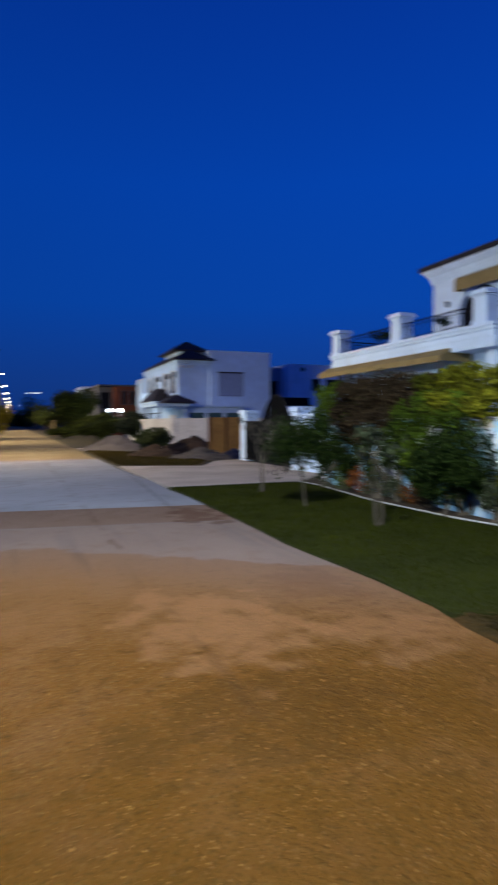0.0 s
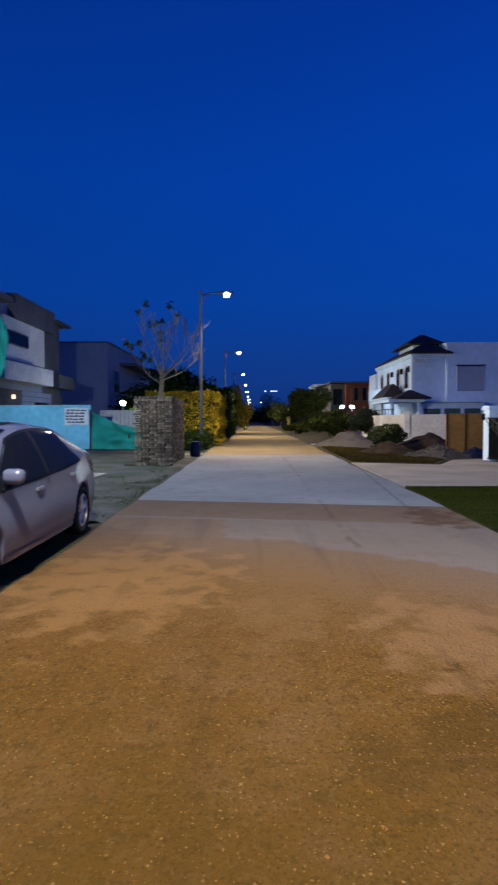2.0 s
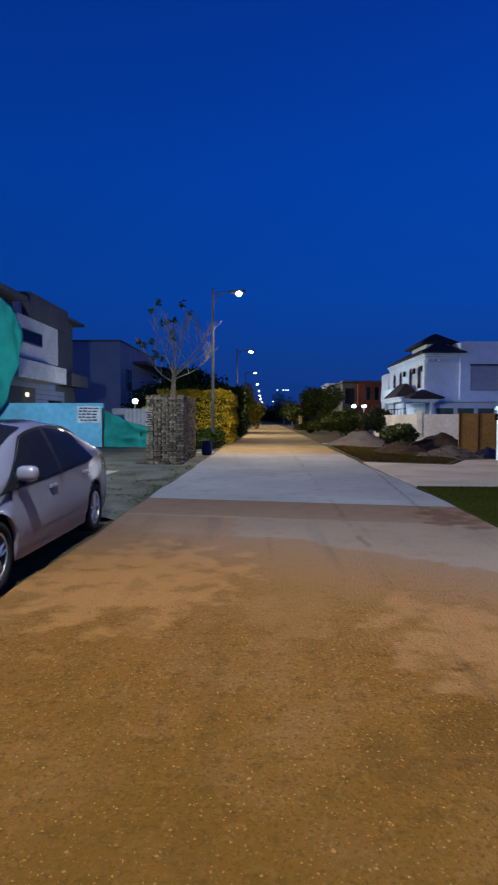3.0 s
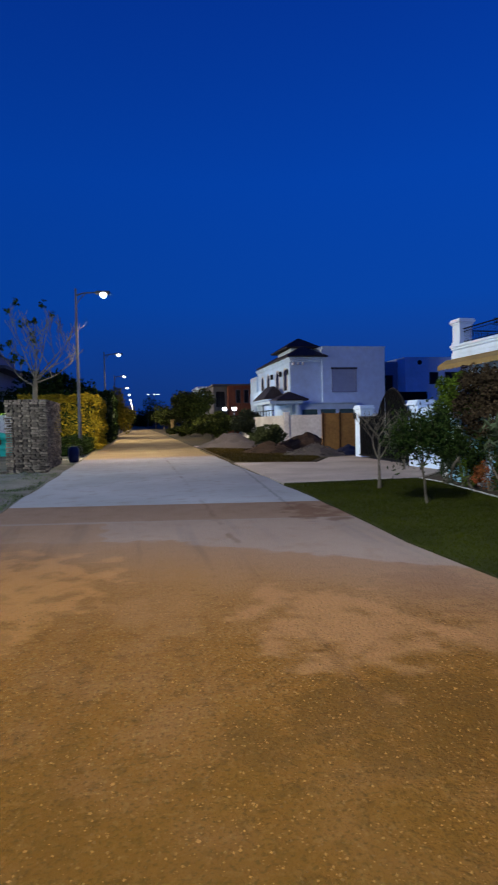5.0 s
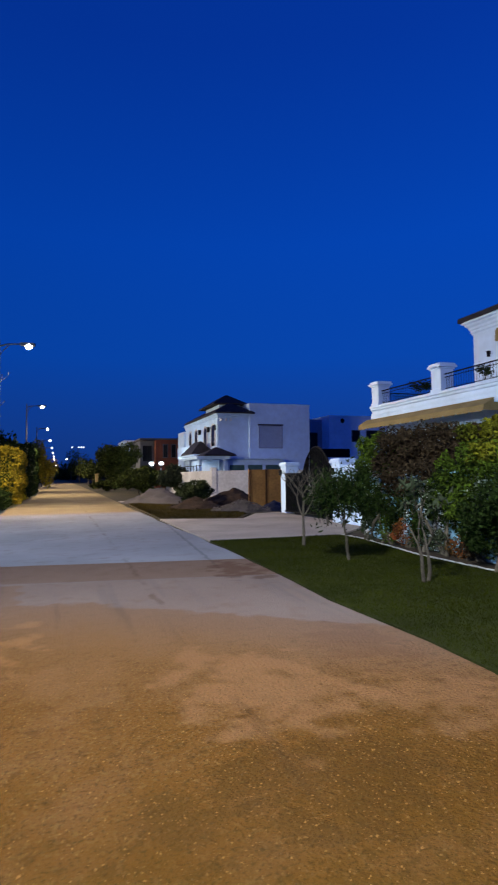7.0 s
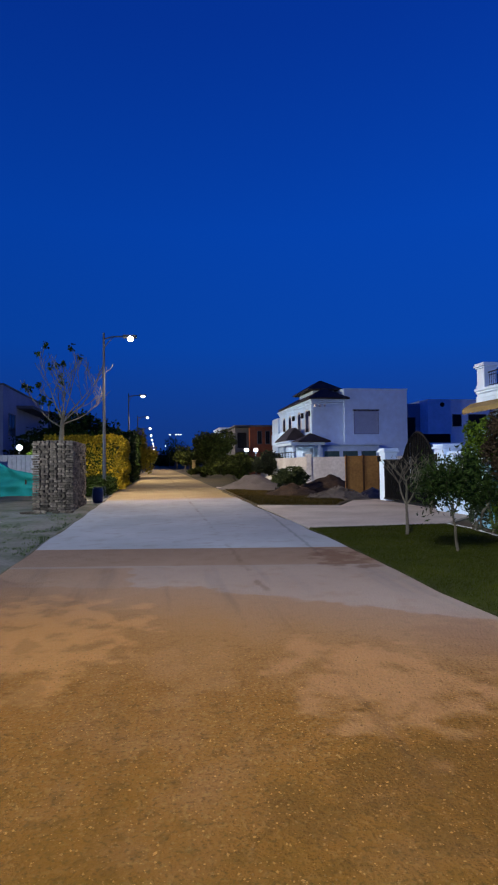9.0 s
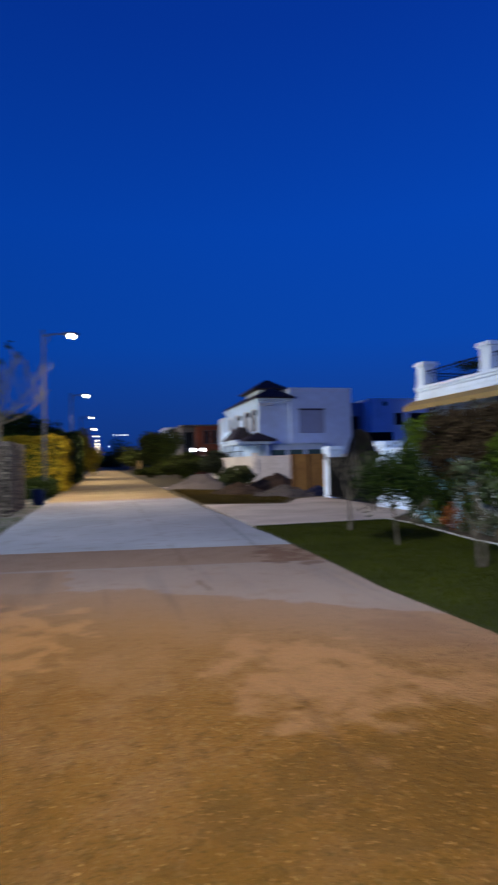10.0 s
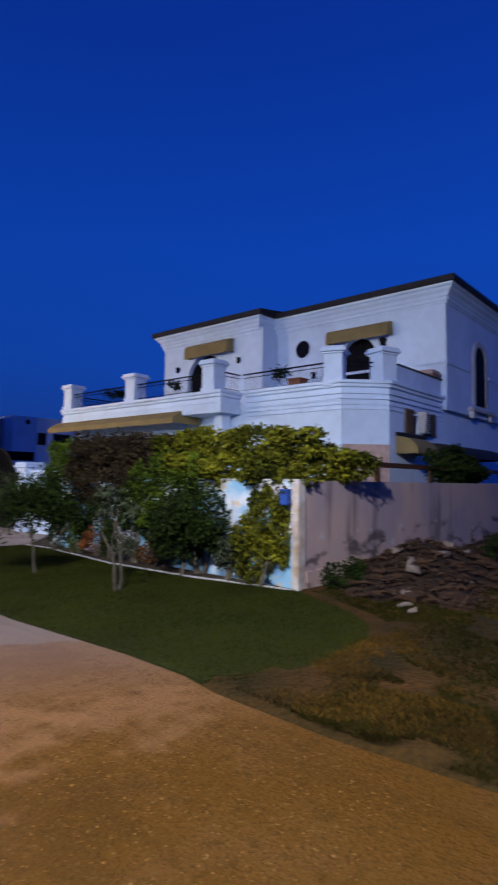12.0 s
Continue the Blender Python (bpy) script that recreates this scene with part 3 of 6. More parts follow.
for cx, cy, turn in ((13.38, 21.52, 0), (13.38, 17.3, 0), (13.38, 13.2, 0), (14.24, 9.06, 20), (15.2, 8.0, 70), (18.45, 8.06, 0)):
    high = 5.46 if cx < 17 else 5.3
    z0 = 4.3
    tone = WHITE if cx < 17 else PEACH
    post = part("balcony_post", box(-0.275, 0.275, -0.275, 0.275, z0, high - 0.16, 0.015), tone, villa)
    post.matrix_basis = pose(cx, cy, 0, 0, 0, turn)
    for w, a, b in ((0.305, z0, z0 + 0.24), (0.32, high - 0.22, high - 0.165), (0.375, high - 0.155, high - 0.075), (0.335, high - 0.072, high)):
        part("cap", box(-w, w, -w, w, a, b, 0.012), tone, post)


def railing(x0, y0, x1, y1, z0=4.46, z1=5.04):
    rail = part("railing", tube([(x0, y0, z1), (x1, y1, z1)], 0.026, 6), IRON, villa, "black iron balcony railing")
    part("rail", tube([(x0, y0, z0 + 0.05), (x1, y1, z0 + 0.05)], 0.013, 5), IRON, rail)
    part("rail", tube([(x0, y0, z1 - 0.12), (x1, y1, z1 - 0.12)], 0.013, 5), IRON, rail)
    steps = max(2, round(math.hypot(x1 - x0, y1 - y0) / 0.13))
    for i in range(1, steps):
        u = i / steps
        x, y = x0 + (x1 - x0) * u, y0 + (y1 - y0) * u
        part("baluster", tube([(x, y, z0), (x, y, z1)], 0.009, 4), IRON, rail)


railing(13.28, 21.28, 13.28, 17.56)
railing(13.28, 17.04, 13.28, 13.45)
railing(13.45, 12.75, 14.2, 12.75)
railing(14.18, 12.6, 14.18, 9.25)
railing(14.42, 8.75, 15.0, 8.2)
railing(13.4, 21.78, 17.4, 21.78)
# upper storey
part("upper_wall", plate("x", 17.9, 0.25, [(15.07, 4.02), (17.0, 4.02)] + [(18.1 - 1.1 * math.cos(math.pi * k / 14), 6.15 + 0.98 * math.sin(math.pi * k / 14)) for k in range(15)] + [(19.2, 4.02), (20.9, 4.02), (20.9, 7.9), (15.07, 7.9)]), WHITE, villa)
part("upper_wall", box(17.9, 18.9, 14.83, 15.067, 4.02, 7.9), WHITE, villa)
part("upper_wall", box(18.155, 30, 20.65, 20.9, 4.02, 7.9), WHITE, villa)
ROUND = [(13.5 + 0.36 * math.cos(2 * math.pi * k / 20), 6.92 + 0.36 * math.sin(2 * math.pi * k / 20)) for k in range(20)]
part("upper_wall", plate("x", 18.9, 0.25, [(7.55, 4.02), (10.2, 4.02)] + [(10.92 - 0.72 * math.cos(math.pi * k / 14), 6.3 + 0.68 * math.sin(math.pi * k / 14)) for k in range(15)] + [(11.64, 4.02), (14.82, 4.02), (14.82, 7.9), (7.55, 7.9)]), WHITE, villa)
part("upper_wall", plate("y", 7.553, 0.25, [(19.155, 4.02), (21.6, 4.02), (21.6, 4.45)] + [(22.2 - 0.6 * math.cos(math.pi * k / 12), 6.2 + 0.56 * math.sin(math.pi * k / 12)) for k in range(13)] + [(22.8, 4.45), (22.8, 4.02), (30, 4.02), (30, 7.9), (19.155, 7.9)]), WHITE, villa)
part("sill_wall", box(21.6, 22.8, 7.56, 7.78, 4.02, 4.447), WHITE, villa)
part("string_course", box(18.86, 18.9, 7.5, 14.8, 5.62, 5.72), WHITE, villa)
part("string_course", box(18.86, 21.2, 7.50, 7.553, 5.60, 5.74), WHITE, villa)
part("string_course", box(23.2, 30, 7.50, 7.553, 5.60, 5.74), WHITE, villa)
w = part("round_window", plate("x", 18.885, 0.012, ROUND), DARKGLASS, villa, "round dark window")
ring = bmesh.new()
rr = [[ring.verts.new((18.86 + d, 13.5 + r * math.cos(2 * math.pi * k / 24), 6.92 + r * math.sin(2 * math.pi * k / 24))) for k in range(24)] for d, r in ((0, 0.36), (0, 0.46), (0.04, 0.46), (0.04, 0.36))]
for q in range(4):
    for k in range(24):
        ring.faces.new((rr[q][k], rr[q][(k + 1) % 24], rr[(q + 1) % 4][(k + 1) % 24], rr[(q + 1) % 4][k]))
part("frame", ring, WHITE, w)
for c, half, spring, top, at in ((18.1, 1.1, 6.15, 7.13, 17.9), (10.92, 0.72, 6.3, 6.98, 18.9)):
    door = part("balcony_door", plate("x", at + 0.16, 0.03, arch_outline(c, half, 4.02, spring, top)), DARKGLASS, villa, "arched dark glass balcony door")
    for u in (c - half * 0.5, c, c + half * 0.5):
        part("mullion", box(at + 0.12, at + 0.157, u - 0.045, u + 0.045, 4.02, spring + (top - spring) * (0.98 if u == c else 0.8)), IRON, door)
    part("transom", box(at + 0.11, at + 0.118, c - half, c + half, spring - 0.05, spring + 0.05), IRON, door)
    part("frame", arch_ring("x", at - 0.05, 0.05, c, half + 0.002, 4.02, spring, top, 0.14), WHITE, door)
narrow = part("arched_window", plate("y", 7.535, 0.02, arch_outline(22.2, 0.6, 4.45, 6.2, 6.76)), SHADEGLASS, villa, "tall narrow arched window with moulded surround")
part("frame", arch_ring("y", 7.50, 0.05, 22.2, 0.602, 4.45, 6.2, 6.76, 0.2), OLDWHITE, narrow)
part("sill", box(20.9, 23.5, 7.36, 7.55, 4.18, 4.32, 0.02), OLDWHITE, narrow)
for u in (21.2, 23.2):
    part("bracket", box(u - 0.16, u + 0.16, 7.40, 7.55, 3.92, 4.177, 0.03), OLDWHITE, narrow)
CORNICE = [(0, -0.06), (0.05, -0.06), (0.05, 0.0), (0.09, 0.03), (0.09, 0.14), (0.13, 0.17), (0.15, 0.27), (0.25, 0.35), (0.28, 0.43), (0.36, 0.46), (0.36, 0.55), (-0.1, 0.55), (-0.1, -0.06)]
part("cornice", sweep(CORNICE, [(30, 7.55, 7.76), (18.9, 7.55, 7.76), (18.9, 15.07, 7.76), (17.9, 15.07, 7.76), (17.9, 20.9, 7.76), (30, 20.9, 7.76)][::-1]), WHITE, villa, "deep white moulded cornice")
roof = bmesh.new()
o = 0.47
low = [(30, 7.55 - o), (18.9 - o, 7.55 - o), (18.9 - o, 15.07 - o), (17.9 - o, 15.07 - o), (17.9 - o, 20.9 + o), (30, 20.9 + o)]
for z0, z1 in ((8.313, 8.51),):
    prism(low, z0, z1, roof)
top = [(30, 12.2), (23.4, 12.2), (23.4, 13.4), (22.6, 14.6), (22.6, 16.2), (30, 16.2)]
a = [roof.verts.new((x, y, 8.512)) for x, y in low]
b = [roof.verts.new((x, y, 8.512 + 0.16 * (x - 18.3) if x < 29 else 9.21)) for x, y in top]
for i in range(5):
    roof.faces.new((a[i], a[i + 1], b[i + 1], b[i]))
roof.faces.new(b)
part("roof", roof, ROOF, villa, "low dark tiled hip roof")


def awning(y0, y1, wall_x, z_top, z_low, reach):
    """A cloth awning that slopes out from the wall to a hanging front with a scalloped hem, with closed ends."""
    bm = bmesh.new()
    cols = 48
    rows = []
    for i in range(cols + 1):
        y = y0 + (y1 - y0) * i / cols
        dip = 0.05 * abs(math.sin(i * math.pi / 4))
        rows.append([bm.verts.new(p) for p in ((wall_x, y, z_top), (wall_x - reach * 0.72, y, z_top - 0.07), (wall_x - reach * 0.95, y, z_top - 0.19), (wall_x - reach, y, z_low + 0.05 - dip))])
    for a, b in zip(rows, rows[1:]):
        for k in range(3):
            bm.faces.new((a[k], a[k + 1], b[k + 1], b[k]))
    for r in (rows[0], rows[-1]):
        foot = bm.verts.new((wall_x, r[0].co.y, z_low + 0.08))
        bm.faces.new(r + [foot])
    ob = part("awning", bm, OCHRE, villa, "ochre cloth awning with a scalloped hem")
    ob.modifiers.new("thickness", "SOLIDIFY").thickness = 0.02
    return ob


awning(16.45, 19.05, 17.9, 7.64, 6.95, 0.48)
awning(9.52, 12.12, 18.9, 7.40, 6.79, 0.48)
# long porch awning with a scalloped valance
porch = bmesh.new()
prof = [(13.12, 3.84), (12.72, 3.60), (12.70, 3.44)]
cols = 60
rows = []
for i in range(cols + 1):
    y = 22.3 - (22.3 - 14.45) * i / cols
    dip = 0.05 * abs(math.sin(i * math.pi / 2.5))
    rows.append([porch.verts.new((x, y, z - (dip if k == 2 else 0))) for k, (x, z) in enumerate(prof)])
for a, b in zip(rows, rows[1:]):
    for k in range(2):
        porch.faces.new((a[k], a[k + 1], b[k + 1], b[k]))
end = [(14.0, 3.84), (14.0, 3.42)]
e = [porch.verts.new((x, 14.45, z)) for x, z in end]
porch.faces.new((rows[-1][0], rows[-1][1], rows[-1][2], e[1], e[0]))
ob = part("awning", porch, OCHRE, villa, "long ochre awning with scalloped edge over the porch")
ob.modifiers.new("thickness", "SOLIDIFY").thickness = 0.02
# side canopy over the dark opening
can = bmesh.new()
prof = [(7.72 - 0.95 * math.sin(math.pi / 2 * k / 6), 2.36 + 0.46 * math.cos(math.pi / 2 * k / 6)) for k in range(7)]
rows = [[can.verts.new((x, y, z)) for y, z in prof] for x in (18.0, 22.6)]
for k in range(6):
    can.faces.new((rows[0][k], rows[0][k + 1], rows[1][k + 1], rows[1][k]))
for r in rows:
    can.faces.new(r + [can.verts.new((r[0].co.x, 7.72, 2.36))])
part("side_canopy", can, ROOF, villa, "dark curved canopy on the side wall").modifiers.new("thickness", "SOLIDIFY").thickness = 0.03
OAK = material("brown_shutter_wood", (0.16, 0.10, 0.07), 0.7, 0.3, 3.0, 30.0, 0.3)
for u0, u1 in ((16.0, 16.55), (17.35, 18.25)):
    shutter = part("shutter", box(u0, u1, 7.66, 7.715, 3.02, 3.76), OAK, villa, "brown wooden window shutter")
    for k in range(8):
        part("slat", box(u0 + 0.05, u1 - 0.05, 7.64, 7.657, 3.07 + k * 0.085, 3.125 + k * 0.085), OAK, shutter)
can = bmesh.new()
prof = [(7.72 - 0.7 * math.sin(math.pi / 2 * k / 8), 2.36 + 0.52 * math.cos(math.pi / 2 * k / 8)) for k in range(9)]
rows = [[can.verts.new((x, y, z)) for y, z in prof] for x in (15.45, 16.9)]
for k in range(8):
    can.faces.new((rows[0][k], rows[0][k + 1], rows[1][k + 1], rows[1][k]))
for r in rows:
    can.faces.new(r + [can.verts.new((r[0].co.x, 7.72, 2.36))])
part("side_awning", can, OCHRE, villa, "small rounded ochre awning below the window").modifiers.new("thickness", "SOLIDIFY").thickness = 0.02
part("awning_rail", box(15.4, 17.4, 7.60, 7.715, 2.89, 2.99), ROOF, villa, "dark rail above the small awning")
AC = material("air_conditioner_casing", (0.55, 0.55, 0.54), 0.5, 0.15, 3.0, 30.0, 0.1)
ac = part("air_conditioner", box(16.92, 17.3, 7.45, 7.71, 3.06, 3.74, 0.03), AC, villa, "white wall air conditioner")
for k in range(9):
    part("fin", box(16.97, 17.25, 7.435, 7.449, 3.12 + k * 0.062, 3.145 + k * 0.062), ROOF, ac)
part("post_lantern", tube([(15.2, 8.0, 5.46), (15.2, 8.0, 5.52), (15.2, 8.0, 5.56), (15.2, 8.0, 5.70), (15.2, 8.0, 5.76), (15.2, 8.0, 5.82)], [0.11, 0.05, 0.09, 0.11, 0.13, 0.02], 8), IRON, villa, "unlit black lantern on the corner post")
for px, py, pz in ((17.9, 19.84, 6.62), (17.9, 16.05, 6.60), (18.9, 12.9, 5.75)):
    lantern = part("wall_lantern", box(px - 0.19, px - 0.08, py - 0.055, py + 0.055, pz - 0.12, pz + 0.09, 0.015), IRON, villa, "unlit black wall lantern")
    part("arm", box(px - 0.085, px, py - 0.02, py + 0.02, pz + 0.02, pz + 0.06), IRON, lantern)
    part("hood", box(px - 0.21, px - 0.06, py - 0.075, py + 0.075, pz + 0.092, pz + 0.13, 0.015), IRON, lantern)
TERRA = material("terracotta", (0.30, 0.13, 0.07), 0.85, 0.3, 5.0, 40.0, 0.3)
GREEN = leafy("garden_green", (0.085, 0.130, 0.010), (0.028, 0.048, 0.005), 0.6)
DEEP = leafy("deep_green_leaf", (0.022, 0.038, 0.006), (0.008, 0.014, 0.003), 0.6)
PURPLE = leafy("bronze_leaf", (0.050, 0.033, 0.016), (0.018, 0.012, 0.007), 0.6)
GOLD = leafy("golden_privet", (0.37, 0.265, 0.016), (0.21, 0.165, 0.012), 0.4)
YELLOWGREEN = leafy("yellow_green_vine", (0.150, 0.146, 0.009), (0.020, 0.030, 0.004), 0.75)
GREY = leafy("dusty_leaf", (0.060, 0.070, 0.035), (0.03, 0.04, 0.02))
BARK = material("grey_bark", (0.125, 0.105, 0.075), 0.9, 0.35, 4.0, 30.0, 0.6, second=(0.065, 0.052, 0.038))
prng = np.random.default_rng(11)


def pot_plant(x, y, z, high, kind="bush"):
    pot = thing("potted_plant", (x, y, z), "terracotta pot with a leafy plant on the balcony", "potted plant", "balcony plants")
    bm = tube([(x, y, z), (x, y, z + 0.16), (x, y, z + 0.30), (x, y, z + 0.33)], [0.13, 0.17, 0.2, 0.22], 12)
    part("pot", bm, TERRA, pot)
    bm, tips = limbs((x, y, z + 0.3), high * 0.35, 0.7, prng, 2, 3, 0.014)
    part("stem", bm, BARK, pot)
    pts = np.array([list(t) for t in tips]).repeat(26, 0) + prng.normal(size=(len(tips) * 26, 3)) * high * 0.09
    raw_part("foliage", *leaves(pts, 0.12, prng, 0.4), DEEP, pot)


for x, y, high in ((13.9, 19.4, 1.0), (13.95, 18.9, 0.85), (13.75, 15.5, 0.8), (14.6, 11.4, 0.95)):
    pot_plant(x, y, 4.02, high)
planter = thing("planter_box", (14.65, 10.7, 4.02), "square brown clay planter on the balcony", "planter")
part("case", box(14.45, 14.85, 10.45, 10.95, 4.02, 4.72, 0.02), TERRA, planter)
part("rim", box(14.42, 14.88, 10.42, 10.98, 4.723, 4.78, 0.015), TERRA, planter)

# ---- garden walls and gate ----
def mural_material():
    m = material("painted_mural", (0.30, 0.52, 0.66), 0.8, 0.1, 1.6, 8.0, 0.15)
    n, l = nodes_of(m)
    tc = n.new("ShaderNodeTexCoord")
    cloud = ramp01(n, l, noise_node(n, l, tc.outputs["Object"], 1.3, 5), 0.50, 0.62)
    warm = ramp01(n, l, noise_node(n, l, tc.outputs["Object"], 2.1, 3, (1, 1, 2)), 0.60, 0.66)
    colour = blend(n, l, cloud, (0.26, 0.50, 0.66), (0.74, 0.74, 0.74))
    colour = blend(n, l, math_node(n, l, "MULTIPLY", warm, 0.7), colour, (0.62, 0.46, 0.26))
    l.new(colour, n["Principled BSDF"].inputs["Base Color"])
    return m


FADED = material("faded_cream_paint", (0.60, 0.58, 0.55), 0.85, 0.3, 2.6, 12.0, 0.3, second=(0.40, 0.27, 0.15))
garden_wall = thing("garden_wall", (6.6, 8.7, 0), "garden wall painted with a sky-blue mural", "wall", kind="structure")
part("panel", prism([(6.42, 4.83), (6.86, 11.6), (7.06, 11.6), (6.62, 4.83)], 0, 1.5), mural_material(), garden_wall)
part("coping", prism([(6.42, 4.83), (6.86, 11.6), (7.06, 11.6), (6.62, 4.83)], 1.503, 1.53), OLDWHITE, garden_wall)
part("corner_post", box(6.385, 6.56, 4.71, 4.827, 0, 1.53, 0.012), FADED, garden_wall, "white corner post with faded paint")
part("return_wall", box(6.88, 8.3, 11.64, 11.84, 0, 1.5), OLDWHITE, garden_wall)
box_blue = thing("letter_box", (6.33, 5.04, 1.3), "small blue metal box fixed to the wall corner", "letter box")
part("case", box(6.30, 6.40, 4.84, 4.98, 1.17, 1.39, 0.01), material("blue_enamel", (0.02, 0.07, 0.30), 0.4, 0.1), box_blue)
part("flap", box(6.294, 6.298, 4.86, 4.96, 1.32, 1.37), material("dark_slot", (0.01, 0.02, 0.06), 0.5, 0.1), box_blue)
def stained_material():
    """Pinkish plaster with grey washed patches, a wet tide line, and dark streaks that paint in vine shadow beside
    stain.
    """
    m = material("stained_plaster", (0.46, 0.33, 0.28), 0.92, 0.3, 1.1, 5.0, 0.4, depth=0.01)
    n, l = nodes_of(m)
    tc = n.new("ShaderNodeTexCoord")
    p = tc.outputs["Object"]
    sep = n.new("ShaderNodeSeparateXYZ")
    l.new(p, sep.inputs[0])
    z = sep.outputs[2]
    patch = ramp01(n, l, noise_node(n, l, p, 0.7, 6), 0.42, 0.62)
    # upright dark streaks: vine shadow painted into the plaster, mixed with stain
    runs = ramp01(n, l, noise_node(n, l, p, 1.0, 6, (2.4, 2.4, 0.28)), 0.56, 0.70)
    blot = ramp01(n, l, noise_node(n, l, p, 2.3, 7, (0.8, 0.8, 1.6)), 0.50, 0.62)
    tide = math_node(n, l, "MULTIPLY", ramp01(n, l, z, 0.82, 0.62), blot)
    peel = ramp01(n, l, noise_node(n, l, p, 5.0, 6), 0.64, 0.68)
    colour = blend(n, l, patch, (0.50, 0.345, 0.275), (0.39, 0.295, 0.28))
    colour = blend(n, l, math_node(n, l, "MULTIPLY", runs, 0.75), colour, (0.10, 0.085, 0.09))
    colour = blend(n, l, math_node(n, l, "MULTIPLY", tide, 0.85), colour, (0.075, 0.055, 0.05))
    colour = blend(n, l, math_node(n, l, "MULTIPLY", math_node(n, l, "MULTIPLY", peel, ramp01(n, l, z, 0.95, 0.75)), 0.6), colour, (0.50, 0.46, 0.46))
    l.new(colour, n["Principled BSDF"].inputs["Base Color"])
    return m


STAIN = stained_material()
side_wall = thing("side_wall", (14, 4.8, 0), "stained pinkish plaster side wall of the plot", "wall", kind="structure")
part("panel", box(6.563, 30, 4.73, 4.93, 0, 1.51), STAIN, side_wall)
part("plinth", box(6.57, 30, 4.69, 4.727, 0, 0.25), STAIN, side_wall)
beam = thing("garden_pergola", (13, 6.5, 0), "low dark timber pergola rail behind the side wall", "pergola")
part("beam", box(8.6, 24.0, 6.44, 6.56, 1.86, 1.98, 0.01), WOOD, beam)
for x in (9.0, 12.0, 15.0, 18.0, 21.0, 23.8):
    part("post", box(x - 0.05, x + 0.05, 6.45, 6.55, 0, 1.857), WOOD, beam)

gate = thing("driveway_gate", (8.25, 17.9, 0), "tall dark iron gate with arched top between white posts", "gate")
for cx, cy in ((8.56, 20.42), (8.25, 15.42)):
    post = part("gate_post", box(cx - 0.25, cx + 0.25, cy - 0.27, cy + 0.27, 0, 1.80, 0.01), WHITE, gate, "white rendered gate post")
    part("cap", box(cx - 0.31, cx + 0.31, cy - 0.33, cy + 0.33, 1.803, 1.87, 0.012), WHITE, post)
    part("cap", box(cx - 0.28, cx + 0.28, cy - 0.30, cy + 0.30, 1.873, 1.95, 0.012), WHITE, post)
    lantern = part("lantern", box(cx - 0.42, cx - 0.32, cy - 0.06, cy + 0.06, 1.45, 1.66, 0.02), IRON, post)
for leaf_y0, leaf_y1, swing in ((15.72, 17.9, 1), (17.94, 20.12, -1)):
    leaf = part("gate_leaf", tube([(8.25, leaf_y0, 0.1), (8.25, leaf_y1, 0.1)], 0.03, 6), IRON, gate)

    def crown(y):
        return 1.5 + 0.9 * max(0.0, 1 - abs((y - 17.3) / 1.1) ** 1.7) ** 0.7

    part("top_rail", tube([(8.25, leaf_y0 + (leaf_y1 - leaf_y0) * k / 10, crown(leaf_y0 + (leaf_y1 - leaf_y0) * k / 10)) for k in range(11)], 0.035, 6), IRON, leaf)
    part("rail", tube([(8.25, leaf_y0, 1.25), (8.25, leaf_y1, 1.25)], 0.025, 6), IRON, leaf)
    # black backing added for the darkness seen through the bars
    part("sheet", plate("x", 8.27, 0.01, [(leaf_y0, 0.12), (leaf_y1, 0.12)] + [(y, crown(y) - 0.01) for y in [leaf_y1 + (leaf_y0 - leaf_y1) * k / 10 for k in range(11)]]), material("gate_dark_backing", (0.005, 0.005, 0.006), 0.8, 0.3, spec=0.02), leaf)
    for k in range(1, 18):
        y = leaf_y0 + (leaf_y1 - leaf_y0) * k / 18
        part("bar", tube([(8.235, y, 0.1), (8.235, y, crown(y))], 0.014, 4), IRON, leaf)
guard = thing("gate_side_wall", (8.3, 14.3, 0), "white wall panel with an iron grille beside the gate", "wall", kind="structure")
part("panel", wall_with_holes("x", 8.1, 0.2, 11.85, 15.14, 0, 1.72, [(14.1, 14.75, 0.6, 1.62)]), WHITE, guard)
for k in range(5):
    part("bar", tube([(8.2, 14.17 + k * 0.125, 0.6), (8.2, 14.17 + k * 0.125, 1.62)], 0.012, 5), IRON, guard)

